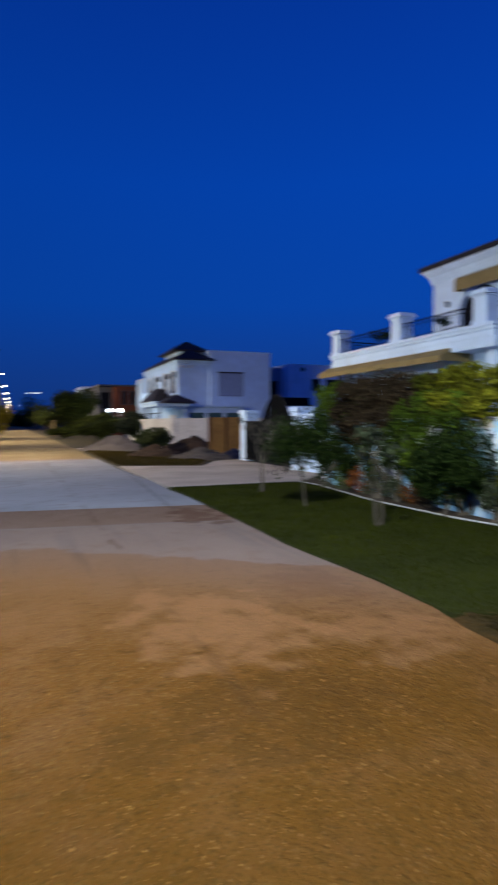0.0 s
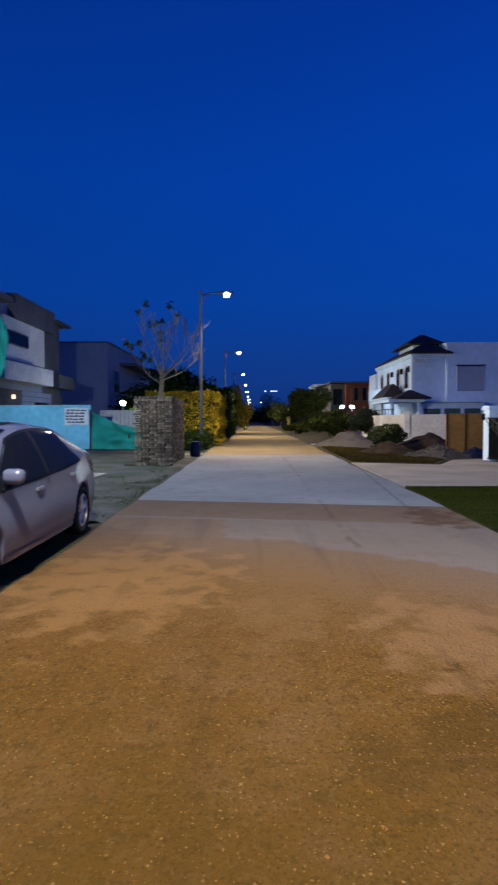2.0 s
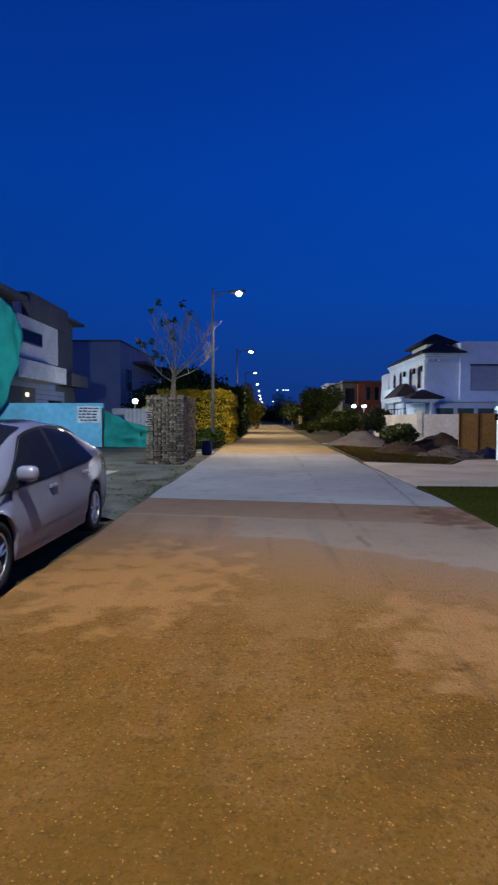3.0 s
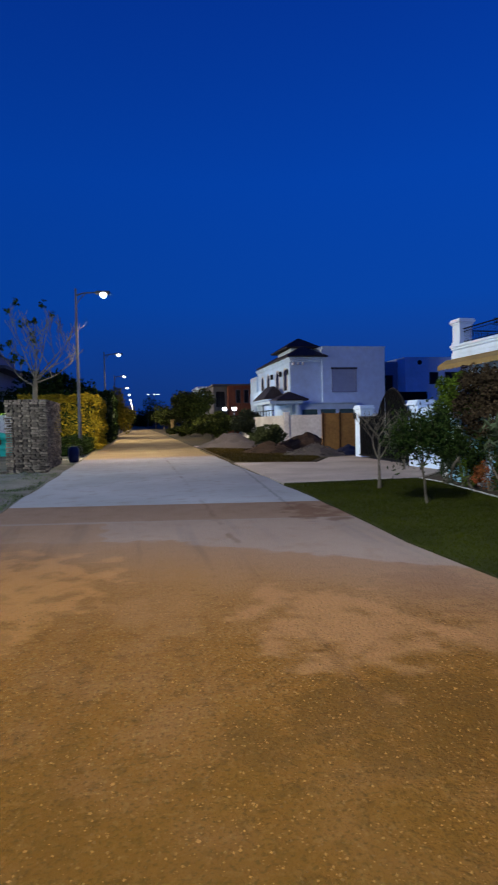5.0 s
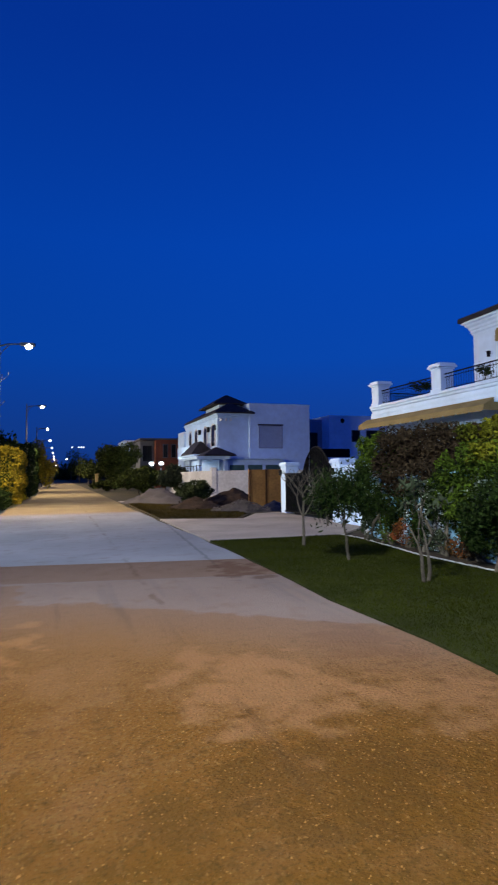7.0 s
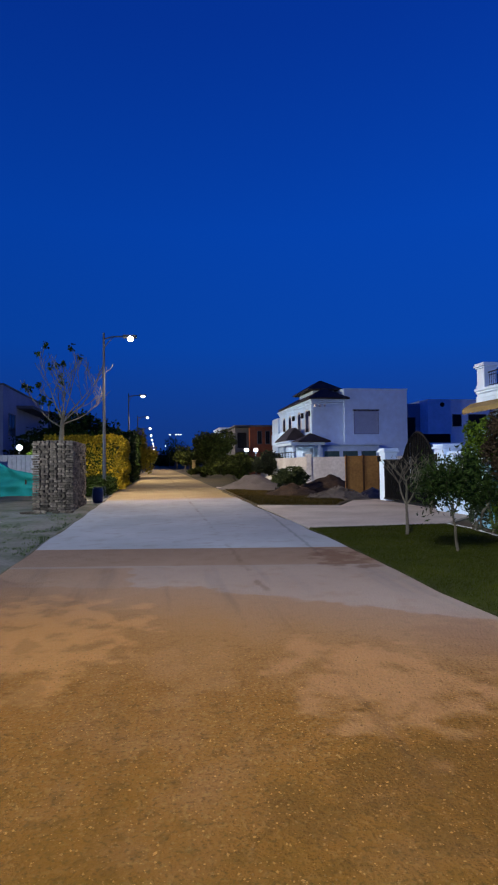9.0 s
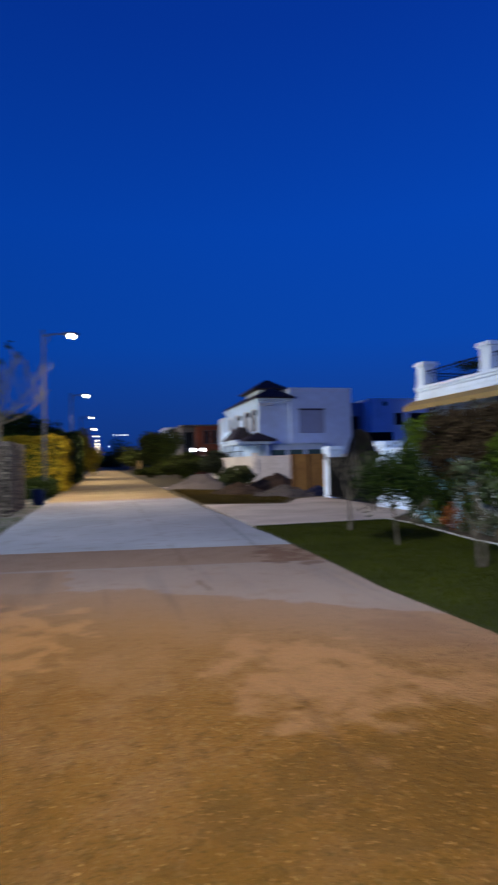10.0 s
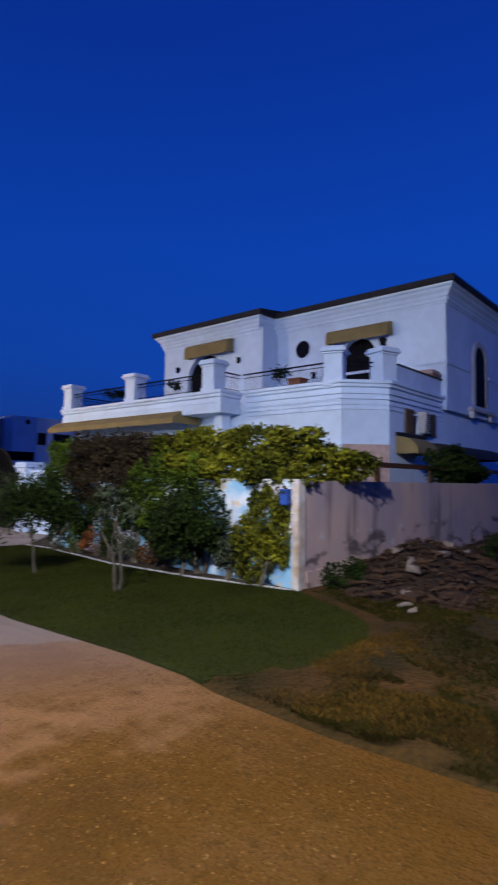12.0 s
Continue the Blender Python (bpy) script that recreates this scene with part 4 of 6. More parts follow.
# ---- garden plants ----
def shrub(name, label, blobs, count, size, mat, seed, stems=4, slim=0.5, category="shrub", shell=0.4, group=""):
    rng = np.random.default_rng(seed)
    b = np.array(blobs, float)
    x, y = b[:, 0].mean(), b[:, 1].mean()
    ob = thing(name, (x, y, 0), label, category, group)
    bm = bmesh.new()
    for k in range(stems):
        t = b[k % len(b)]
        fx, fy = x + 0.12 * rng.normal(), y + 0.12 * rng.normal()
        tube([(fx, fy, 0), (fx * 0.6 + t[0] * 0.4 + 0.05 * rng.normal(), fy * 0.6 + t[1] * 0.4, t[2] * 0.45), (t[0], t[1], t[2])], [0.035, 0.026, 0.012], 6, bm)
    part("stem", bm, BARK, ob)
    tufts = []
    for bx, by, bz, rx, ry, rz in blobs:
        tufts.append((bx, by, bz, rx * 0.8, ry * 0.8, rz * 0.8))
        for k in range(11):
            d = rng.normal(size=3)
            d /= np.linalg.norm(d)
            g = rng.uniform(0.22, 0.40)
            tufts.append((bx + d[0] * rx * 0.82, by + d[1] * ry * 0.82, max(0.12, bz + d[2] * rz * 0.82), rx * g, ry * g, rz * g))
    pts, out = blob_points(tufts, count, rng, shell, 0.3)
    raw_part("foliage", *leaves(pts, size, rng, slim, 0.1, out * 0.5), mat, ob)
    return ob


shrub("shrub", "bright green shrub over the garden wall", [(7.05, 11.2, 2.0, 0.55, 0.7, 0.5), (7.2, 10.7, 1.7, 0.5, 0.6, 0.5), (7.0, 11.75, 1.7, 0.4, 0.4, 0.45)], 5200, 0.085, GREEN, 21)
shrub("shrub", "tall bronze-leaved shrub over the garden wall", [(7.0, 10.2, 2.0, 0.6, 0.8, 0.5), (6.9, 9.3, 2.05, 0.55, 0.75, 0.5), (6.75, 9.7, 1.4, 0.45, 0.8, 0.5), (6.9, 8.5, 2.0, 0.5, 0.6, 0.4), (6.6, 10.3, 1.6, 0.3, 0.5, 0.35), (6.6, 8.9, 1.6, 0.3, 0.5, 0.3)], 11000, 0.08, PURPLE, 22, 6)
shrub("shrub", "dark shrub in the bed against the wall", [(6.75, 11.2, 0.95, 0.4, 0.55, 0.75), (6.7, 10.4, 0.95, 0.35, 0.6, 0.65)], 5200, 0.08, DEEP, 23)
shrub("shrub", "dark leafy shrub in the bed below the bronze shrub", [(6.6, 9.3, 0.85, 0.32, 0.55, 0.6), (6.6, 8.4, 0.95, 0.32, 0.5, 0.65), (6.62, 7.8, 0.7, 0.3, 0.4, 0.5)], 5600, 0.075, DEEP, 29, 5)
shrub("shrub", "dark leafy bush behind the side wall", [(15.5, 6.2, 1.9, 1.1, 0.6, 0.7), (17.0, 6.3, 1.8, 0.9, 0.6, 0.6)], 3600, 0.13, DEEP, 30, 4)
shrub("shrub", "bright green shrub behind the round bush", [(6.75, 7.5, 1.55, 0.5, 0.65, 0.5), (6.7, 8.1, 1.2, 0.45, 0.5, 0.55), (6.6, 6.9, 1.5, 0.4, 0.5, 0.4), (6.55, 8.3, 1.45, 0.3, 0.4, 0.35)], 8500, 0.075, GREEN, 24, 5)
shrub("round_bush", "large round dark green clipped bush", [(6.35, 6.75, 0.88, 0.5, 0.66, 0.70), (6.35, 6.95, 0.5, 0.42, 0.55, 0.45), (6.35, 6.35, 0.95, 0.4, 0.4, 0.5)], 10500, 0.065, DEEP, 25, 5, category="bush")
vine = shrub("climbing_vine", "leafy vine trained over a frame above the wall", [(7.2, 8.0, 2.05, 0.6, 0.7, 0.35), (7.3, 7.1, 2.12, 0.65, 0.7, 0.36), (7.3, 6.2, 2.1, 0.6, 0.65, 0.36), (7.3, 5.4, 2.0, 0.6, 0.6, 0.36), (7.5, 4.95, 1.8, 0.55, 0.45, 0.35), (7.9, 4.7, 1.72, 0.5, 0.35, 0.28), (6.6, 5.5, 1.7, 0.35, 0.45, 0.3), (6.55, 6.3, 1.68, 0.3, 0.5, 0.26), (6.6, 7.2, 1.75, 0.32, 0.5, 0.3), (6.75, 4.85, 1.55, 0.35, 0.25, 0.25)], 18500, 0.085, YELLOWGREEN, 26, 7, category="vine")
shrub("climbing_vine", "yellow-green vine trailing down the painted corner", [(6.42, 5.3, 0.95, 0.24, 0.36, 0.55), (6.4, 5.45, 0.42, 0.26, 0.42, 0.4), (6.45, 5.12, 1.3, 0.24, 0.28, 0.36), (6.4, 5.0, 0.75, 0.16, 0.2, 0.5), (6.4, 5.75, 0.6, 0.2, 0.2, 0.45)], 6200, 0.075, YELLOWGREEN, 27, 4, category="vine")
shrub("shrub", "small dusty green shrub in the bed", [(6.45, 5.95, 0.38, 0.26, 0.3, 0.34)], 1300, 0.06, GREY, 28, 3)
RED = leafy("orange_flower", (0.26, 0.065, 0.020), (0.06, 0.05, 0.014), 0.6)
for n, (y, mat, label, h) in enumerate(((10.9, GREY, "pale leafy bedding plant in the flower bed", 0.28), (10.2, GREEN, "low green bedding plant in the flower bed", 0.30), (9.6, RED, "orange-red flowering plant in the flower bed", 0.30), (9.1, DEEP, "low dark bedding plant in the flower bed", 0.34), (8.5, GREY, "pale leafy bedding plant in the flower bed", 0.25), (8.0, RED, "small red-leaved plant in the flower bed", 0.22), (7.6, PURPLE, "bronze bedding plant in the flower bed", 0.26))):
    shrub("bedding_plant", label, [(6.5, y, h * 0.9, 0.22, 0.28, h)], 620, 0.055, mat, 40 + n, 3, category="plant", group="bedding plants")


def small_tree(label, x, y, trunk_h, spread, seed, stems=1, leaf=None, count=0, r0=0.045, levels=3, fork=3, size=0.1, droop=0.0, clump=0.16, upward=0.7, length=1.0):
    rng = np.random.default_rng(seed)
    ob = thing("young_tree", (x, y, 0), label, "tree", "young trees on the lawn")
    bm, tips = bmesh.new(), []
    for k in range(stems):
        a = 2 * math.pi * k / max(1, stems) + 0.4
        o = 0.05 if stems > 1 else 0
        limbs((x + o * math.cos(a), y + o * math.sin(a), 0.0), trunk_h, spread, rng, levels, fork, r0, upward, bm, tips)
    part("trunk", bm, BARK, ob)
    if count:
        t = np.array([list(p) for p in tips])
        pts = t[rng.integers(0, len(t), count)] + rng.normal(size=(count, 3)) * clump * [1, 1, 1.2] - [0, 0, droop]
        raw_part("foliage", *leaves(pts, size, rng, 0.3, droop * 3), leaf, ob)
    return ob


small_tree("bare young tree with thin pale branches on the lawn", 4.80, 10.65, 0.64, 0.95, 6, r0=0.036, levels=3, fork=4, upward=0.62)
small_tree("slender young tree with drooping dark foliage", 4.69, 8.53, 0.66, 0.5, 8, leaf=DEEP, count=3200, r0=0.025, size=0.085, droop=0.16, levels=2, fork=4, clump=0.145)
small_tree("bare young tree with two crooked pale trunks", 4.72, 6.46, 0.50, 0.85, 14, stems=2, r0=0.027, levels=3, fork=2, leaf=GREY, count=70, size=0.16, clump=0.06)
small_tree("thin sapling with grey-green leaves beside the drive", 7.3, 14.6, 0.5, 0.45, 31, leaf=GREY, count=700, r0=0.03, size=0.1, droop=0.12, levels=2, fork=4, clump=0.2)
small_tree("thin sapling with grey-green leaves beside the gate", 7.6, 15.2, 0.5, 0.4, 33, leaf=GREY, count=500, r0=0.028, size=0.1, droop=0.1, levels=2, fork=3, clump=0.18)


def inside(px, py, poly):
    hit = np.zeros(len(px), bool)
    k = len(poly)
    for i in range(k):
        (xa, ya), (xb, yb) = poly[i], poly[(i + 1) % k]
        cross = (ya > py) != (yb > py)
        hit ^= cross & (px < (xb - xa) * (py - ya) / (yb - ya + 1e-12) + xa)
    return hit


def blades(name, poly, count, high, mat, label, seed, z=0.02, wide=0.004, clumped=0.0):
    rng = np.random.default_rng(seed)
    px = np.array([p[0] for p in poly])
    py = np.array([p[1] for p in poly])
    x, y = rng.uniform(px.min(), px.max(), count * 2), rng.uniform(py.min(), py.max(), count * 2)
    ok = inside(x, y, poly)
    if clumped:
        ok &= np.array([noise.noise((a * 1.6, b * 1.6, 7.0)) + 0.5 * noise.noise((a * 5, b * 5, 3.0)) for a, b in zip(x, y)]) > clumped
    x, y = x[ok][:count], y[ok][:count]
    k = len(x)
    a = rng.uniform(0, 2 * math.pi, k)
    h = high * rng.uniform(0.5, 1.3, k)
    lean = rng.normal(size=(k, 2)) * h[:, None] * 0.45
    base = np.stack([x, y, np.full(k, z - 0.01)], 1)
    d = np.stack([np.cos(a), np.sin(a), 0 * a], 1) * wide
    tip = base + np.concatenate([lean, h[:, None]], 1)
    v = np.stack([base - d, base + d, tip], 1).reshape(-1, 3)
    ob = raw_object(name, v.tolist(), np.arange(3 * k).reshape(-1, 3).tolist(), mat)
    return tagged(ob, label, "grass", kind="stuff")


LAWN = leafy("lawn_grass", (0.030, 0.035, 0.0013), (0.018, 0.022, 0.0009), 0.22)
DRY = leafy("dry_grass", (0.105, 0.052, 0.008), (0.026, 0.018, 0.004), 0.6)
blades("lawn_grass", lawn_outline, 150000, 0.032, LAWN, "short dense dark green lawn grass", 51, wide=0.005)
blades("verge_grass", [(3.4, 19.6), (5.9, 18.7), (6.9, 20.7), (6.9, 27), (4.2, 31), (3.6, 31)], 16000, 0.06, leafy("dull_verge_grass", (0.060, 0.040, 0.008), (0.030, 0.022, 0.004)), "short dull green grass on the verge", 52, wide=0.012)
blades("rough_grass", [(3.0, -2.0), (12, -2.0), (12, 4.5), (6.4, 4.5), (5.8, 3.2), (5.0, 2.55), (4.1, 2.25), (3.02, 2.35)], 130000, 0.045, leafy("rough_green_grass", (0.026, 0.023, 0.0025), (0.010, 0.010, 0.0015)), "rough low grass in tufts on bare earth", 53, z=0.03, wide=0.006, clumped=-0.22)
blades("rough_grass", [(2.98, -1.5), (3.5, -1.5), (4.2, 2.2), (3.5, 2.95), (3.12, 3.1), (3.02, 2.0)], 16000, 0.04, leafy("dark_edge_grass", (0.034, 0.022, 0.003), (0.010, 0.008, 0.0015), 0.6), "dark ragged grass along the road edge", 57, z=0.02, wide=0.006, clumped=-0.30)
blades("dry_grass", [(3.0, -2.0), (12, -2.0), (12, 4.3), (6.4, 4.3), (5.8, 3.3), (4.9, 2.85), (3.15, 3.1)], 9000, 0.035, DRY, "dry straw-coloured grass on the verge", 54, z=0.05, wide=0.004)
blades("dry_grass", [(3.05, 2.95), (3.0, 1.3), (3.5, 1.2), (4.6, 2.0), (5.5, 2.9), (4.9, 2.82), (4.1, 2.78)], 9000, 0.028, DRY, "straw-coloured dead grass at the lawn's edge", 56, z=0.05, wide=0.005, clumped=-0.05)
blades("left_grass", [(-7.5, 8.6), (-2.2, 8.6), (-2.25, 17.5), (-4.0, 18.2), (-7.5, 20)], 16000, 0.05, leafy("dusty_grass", (0.09, 0.125, 0.050), (0.05, 0.075, 0.03)), "thin dusty grass on the verge", 55, z=0.0, wide=0.008, clumped=0.02)


def scatter_stones(name, poly, count, lo, hi, mat, label, seed, heap=None, category="stones"):
    """Small angular stones, as one loose scatter."""
    rng = np.random.default_rng(seed)
    px = np.array([p[0] for p in poly])
    py = np.array([p[1] for p in poly])
    x, y = rng.uniform(px.min(), px.max(), count * 3), rng.uniform(py.min(), py.max(), count * 3)
    ok = inside(x, y, poly)
    x, y = x[ok][:count], y[ok][:count]
    cube = np.array([(1, 0, 0), (-1, 0, 0), (0, 1, 0), (0, -1, 0), (0, 0, 1), (0, 0, -1)], float)
    tri = np.array([(0, 2, 4), (2, 1, 4), (1, 3, 4), (3, 0, 4), (2, 0, 5), (1, 2, 5), (3, 1, 5), (0, 3, 5)])
    k = len(x)
    size = lo + (hi - lo) * rng.random(k) ** 3
    v = cube[None] * size[:, None, None] * rng.uniform(0.6, 1.4, (k, 6, 1)) * [1, 1, 0.7] + rng.normal(size=(k, 6, 3)) * size[:, None, None] * 0.15
    z = np.array([heap(a, b) if heap else 0.0 for a, b in zip(x, y)])
    v += np.stack([x, y, z + size * 0.25], 1)[:, None]
    f = (np.arange(k)[:, None, None] * 6 + tri).reshape(-1, 3)
    return tagged(raw_object(name, v.reshape(-1, 3).tolist(), f.tolist(), mat), label, category, kind="stuff")


GRIT = material("road_grit", (0.180, 0.088, 0.026), 0.9, 0.3, 4.0, 50.0, 0.2, island=0.45)
scatter_stones("road_grit", [(-2.0, 1.2), (2.7, 1.2), (2.9, 3.2), (1.2, 4.3), (-0.6, 4.8), (-2.0, 4.2)], 16000, 0.002, 0.0075, GRIT, "loose grit and pebbles on the dirt", 61)

# ---- rubble, heaps and the plot beyond the drive ----
RUBBLE = material("rubble", (0.055, 0.029, 0.015), 0.95, 0.35, 3.0, 30.0, 0.6, island=0.4)
HEAPSOIL = material("heaped_soil", (0.038, 0.023, 0.014), 0.95, 0.5, 1.5, 18.0, 0.9, second=(0.017, 0.011, 0.008), depth=0.04)
SAND = material("grey_sand", (0.105, 0.09, 0.08), 0.95, 0.25, 1.5, 25.0, 0.5, depth=0.03)


def heap(name, x, y, rx, ry, h, mat, label, seed, stones=0, stone_mat=None):
    rng = np.random.default_rng(seed)

    def height(px, py):
        d = math.hypot((px - x) / rx, (py - y) / ry)
        return max(0.0, h * (1 - d) ** 1.0 * (1 + 0.35 * noise.noise((px * 1.3, py * 1.3, seed))) + 0.12 * h * noise.noise((px * 4, py * 4, seed))) if d < 1 else 0.0

    bm = bmesh.new()
    k = 34
    grid = [[bm.verts.new((x + rx * (2 * i / k - 1), y + ry * (2 * j / k - 1), height(x + rx * (2 * i / k - 1), y + ry * (2 * j / k - 1)) - 0.04)) for j in range(k + 1)] for i in range(k + 1)]
    for i in range(k):
        for j in range(k):
            if max(v.co.z for v in (grid[i][j], grid[i + 1][j], grid[i + 1][j + 1], grid[i][j + 1])) > -0.035:
                bm.faces.new((grid[i][j], grid[i + 1][j], grid[i + 1][j + 1], grid[i][j + 1]))
    bmesh.ops.delete(bm, geom=[v for v in bm.verts if not v.link_faces], context="VERTS")
    ob = thing(name, (x, y, 0), label, "heap")
    part("mound", bm, mat, ob, smooth=True)
    if stones:
        circle = [(x + rx * 0.95 * math.cos(2 * math.pi * q / 16), y + ry * 0.95 * math.sin(2 * math.pi * q / 16)) for q in range(16)]
        st = scatter_stones("rubble_pieces", circle, stones * 4, 0.010, 0.06, stone_mat or RUBBLE, "", seed + 1, height)
        st.name, st["kind"] = "rubble", "stuff"
        for key in ("label", "category"):
            if key in st:
                del st[key]
        st.parent = ob
        st.matrix_parent_inverse = ob.matrix_basis.inverted()
    return ob


heap("rubble_heap", 8.6, 3.85, 2.3, 1.2, 0.66, HEAPSOIL, "heap of broken bricks and earth against the side wall", 3, 700)
heap("rubble_heap", 11.9, 3.9, 1.9, 0.95, 0.5, HEAPSOIL, "low heap of earth and rubble against the side wall", 5, 160)
heap("earth_heap", 7.3, 2.9, 0.9, 0.5, 0.22, RUBBLE, "small pale heap of loose brown earth", 6, 60)
shrub("weed_clump", "low dark green weeds at the foot of the wall", [(6.95, 4.35, 0.2, 0.42, 0.25, 0.24)], 1800, 0.05, DEEP, 71, 3, category="weeds")
# these dark clumps stand in for deep shade at the far end
shrub("weed_clump", "dark leafy clumps added for the shade at the rubble's far end", [(10.9, 3.5, 0.3, 0.5, 0.3, 0.25), (12.2, 3.3, 0.3, 0.6, 0.3, 0.25)], 1600, 0.06, DEEP, 73, 3, category="weeds")
PLASTER = material("broken_pale_plaster", (0.20, 0.155, 0.125), 0.9, 0.3, 5.0, 40.0, 0.4)
chunk_rng = np.random.default_rng(37)
for cx, cy, cz, w in ((7.45, 3.55, 0.32, 0.13), (7.7, 3.7, 0.40, 0.11), (7.0, 3.45, 0.10, 0.09), (8.4, 3.5, 0.46, 0.12), (6.4, 3.2, 0.06, 0.10), (9.1, 3.7, 0.52, 0.13), (8.0, 3.0, 0.14, 0.08), (6.2, 3.0, 0.06, 0.07), (7.9, 4.0, 0.50, 0.10), (9.6, 3.6, 0.36, 0.15)):
    w *= 0.75
    cb = box(-w, w, -w * 0.6, w * 0.6, -w * 0.35, w * 0.35)
    for v in cb.verts:
        v.co += Vector(chunk_rng.normal(size=3)) * w * 0.22
    chunk = mesh_object("plaster_chunk", cb, PLASTER)
    chunk.matrix_basis = pose(cx, cy, cz, 14 * chunk_rng.normal(), 14 * chunk_rng.normal(), 180 * chunk_rng.random())
    tagged(chunk, "broken lump of pale plaster on the rubble", "rubble", "plaster lumps")
for n, (sx, sy, w) in enumerate(((7.6, 3.5, 0.30), (6.95, 3.3, 0.22), (8.3, 3.1, 0.2), (5.3, 1.5, 0.13), (9.2, 3.0, 0.12))):
    slab = mesh_object("broken_slab", prism([(sx - w, sy - w * 0.5), (sx + w * 0.7, sy - w * 0.6), (sx + w, sy + w * 0.2), (sx + w * 0.1, sy + w * 0.6), (sx - w * 0.9, sy + w * 0.3)], 0.0, 0.10), RUBBLE if n != 3 else TERRA)
    tagged(slab, "broken flat piece of masonry on the earth", "rubble", "broken slabs")
heap("sand_heap", 5.6, 33.0, 2.2, 2.6, 0.85, SAND, "pale grey heap of building sand", 8)
heap("soil_heap", 6.0, 25.4, 1.4, 1.8, 0.6, HEAPSOIL, "brown heap of dug earth", 9, 60, HEAPSOIL)
heap("soil_heap", 8.2, 27.0, 1.9, 2.0, 0.95, HEAPSOIL, "brown heap of dug earth before the white wall", 12)
heap("gravel_heap", 7.3, 22.6, 1.5, 1.0, 0.48, SAND, "low grey heap of gravel beside the drive", 15, 200, SAND)
shrub("shrub", "dusty green bush growing among spoil heaps", [(6.15, 26.2, 0.85, 0.7, 0.7, 0.5), (5.8, 26.4, 0.7, 0.5, 0.5, 0.42), (6.6, 26.3, 0.7, 0.5, 0.5, 0.4)], 4600, 0.13, leafy("dry_green_leaf", (0.055, 0.065, 0.022), (0.03, 0.04, 0.014)), 72, 4)
heap("covered_heap", 8.75, 22.6, 0.9, 0.7, 0.48, material("dark_blue_tarpaulin", (0.010, 0.012, 0.026), 0.45, 0.3, 2.0, 12.0, 0.5, depth=0.03), "small heap under a dark blue tarpaulin beside the site gate", 18)
BOARD = material("orange_brown_sheet", (0.40, 0.19, 0.05), 0.8, 0.3, 1.2, 12.0, 0.3, second=(0.26, 0.12, 0.035))
sheet = thing("site_gate", (8.9, 24.2, 0), "orange-brown sheet gate of the building plot", "gate")
part("panel", box(8.15, 9.75, 24.2, 24.24, 0.05, 1.72), BOARD, sheet)
for x in (8.15, 8.95, 9.70):
    part("post", box(x, x + 0.07, 24.14, 24.197, 0, 1.76), WOOD, sheet)

# ---- parked silver sedan ----
SILVER = material("silver_car_paint", (0.195, 0.187, 0.235), 0.25, 0.04, 2.0, 30.0, 0.0, metal=0.25, spec=0.5)
RUBBER = material("tyre_rubber", (0.012, 0.012, 0.013), 0.8, 0.3, 8.0, 60.0, 0.2)
ALLOY = material("alloy_wheel", (0.50, 0.50, 0.53), 0.3, 0.1, 5.0, 40.0, 0.0, metal=0.85)
BLACK = material("black_trim", (0.010, 0.010, 0.011), 0.55, 0.2, 6.0, 40.0, 0.0)
GLASS = material("tinted_car_glass", (0.010, 0.010, 0.012), 0.06, 0.1, 1.0, 5.0, 0.0, spec=0.04)
REDLENS = material("red_tail_lamp", (0.25, 0.012, 0.012), 0.15, 0.1, 5.0, 30.0, 0.0)
CLEAR = material("clear_lamp_lens", (0.5, 0.5, 0.52), 0.1, 0.1, 5.0, 30.0, 0.0)
CAR_X, CAR_Y = -3.04, 3.70
sedan = thing("car", (CAR_X, CAR_Y + 2.25, 0), "silver four-door sedan parked at the road's edge", "car")


def curve(table):
    """A smooth course through (u, value) pairs."""
    us, vs = zip(*table)

    def at(u):
        u = min(max(u, us[0]), us[-1])
        for k in range(len(us) - 1):
            if u <= us[k + 1]:
                t = (u - us[k]) / (us[k + 1] - us[k])
                m0 = (vs[k + 1] - vs[max(k - 1, 0)]) / (us[k + 1] - us[max(k - 1, 0)])
                j = min(k + 2, len(us) - 1)
                m1 = (vs[j] - vs[k]) / (us[j] - us[k])
                d = us[k + 1] - us[k]
                return (2 * t**3 - 3 * t * t + 1) * vs[k] + (t**3 - 2 * t * t + t) * d * m0 + (3 * t * t - 2 * t**3) * vs[k + 1] + (t**3 - t * t) * d * m1
        return vs[-1]

    return at


car_top = curve([(0, 0.58), (0.12, 0.70), (0.5, 0.83), (0.82, 0.93), (1.25, 1.15), (1.72, 1.345), (2.2, 1.435), (2.85, 1.44), (3.4, 1.375), (3.85, 1.22), (4.12, 1.115), (4.38, 1.07), (4.49, 0.95), (4.55, 0.75)])
car_belt = curve([(0, 0.52), (0.12, 0.62), (0.5, 0.72), (1.0, 0.81), (2.0, 0.85), (3.0, 0.90), (3.8, 0.95), (4.2, 0.96), (4.47, 0.88), (4.5, 0.70)])
car_half = curve([(0, 0.55), (0.1, 0.68), (0.35, 0.80), (0.85, 0.855), (1.6, 0.87), (2.8, 0.875), (3.5, 0.86), (4.1, 0.80), (4.4, 0.72), (4.5, 0.62)])
car_roof = curve([(0, 0.45), (0.5, 0.60), (1.0, 0.66), (1.6, 0.60), (2.2, 0.57), (3.0, 0.56), (3.5, 0.55), (4.0, 0.60), (4.5, 0.5)])
AXLES, ARCH = (0.85, 3.55), 0.365


def car_u(u):
    return u + 0.16 * max(0.0, (u - 3.92) / 0.58)


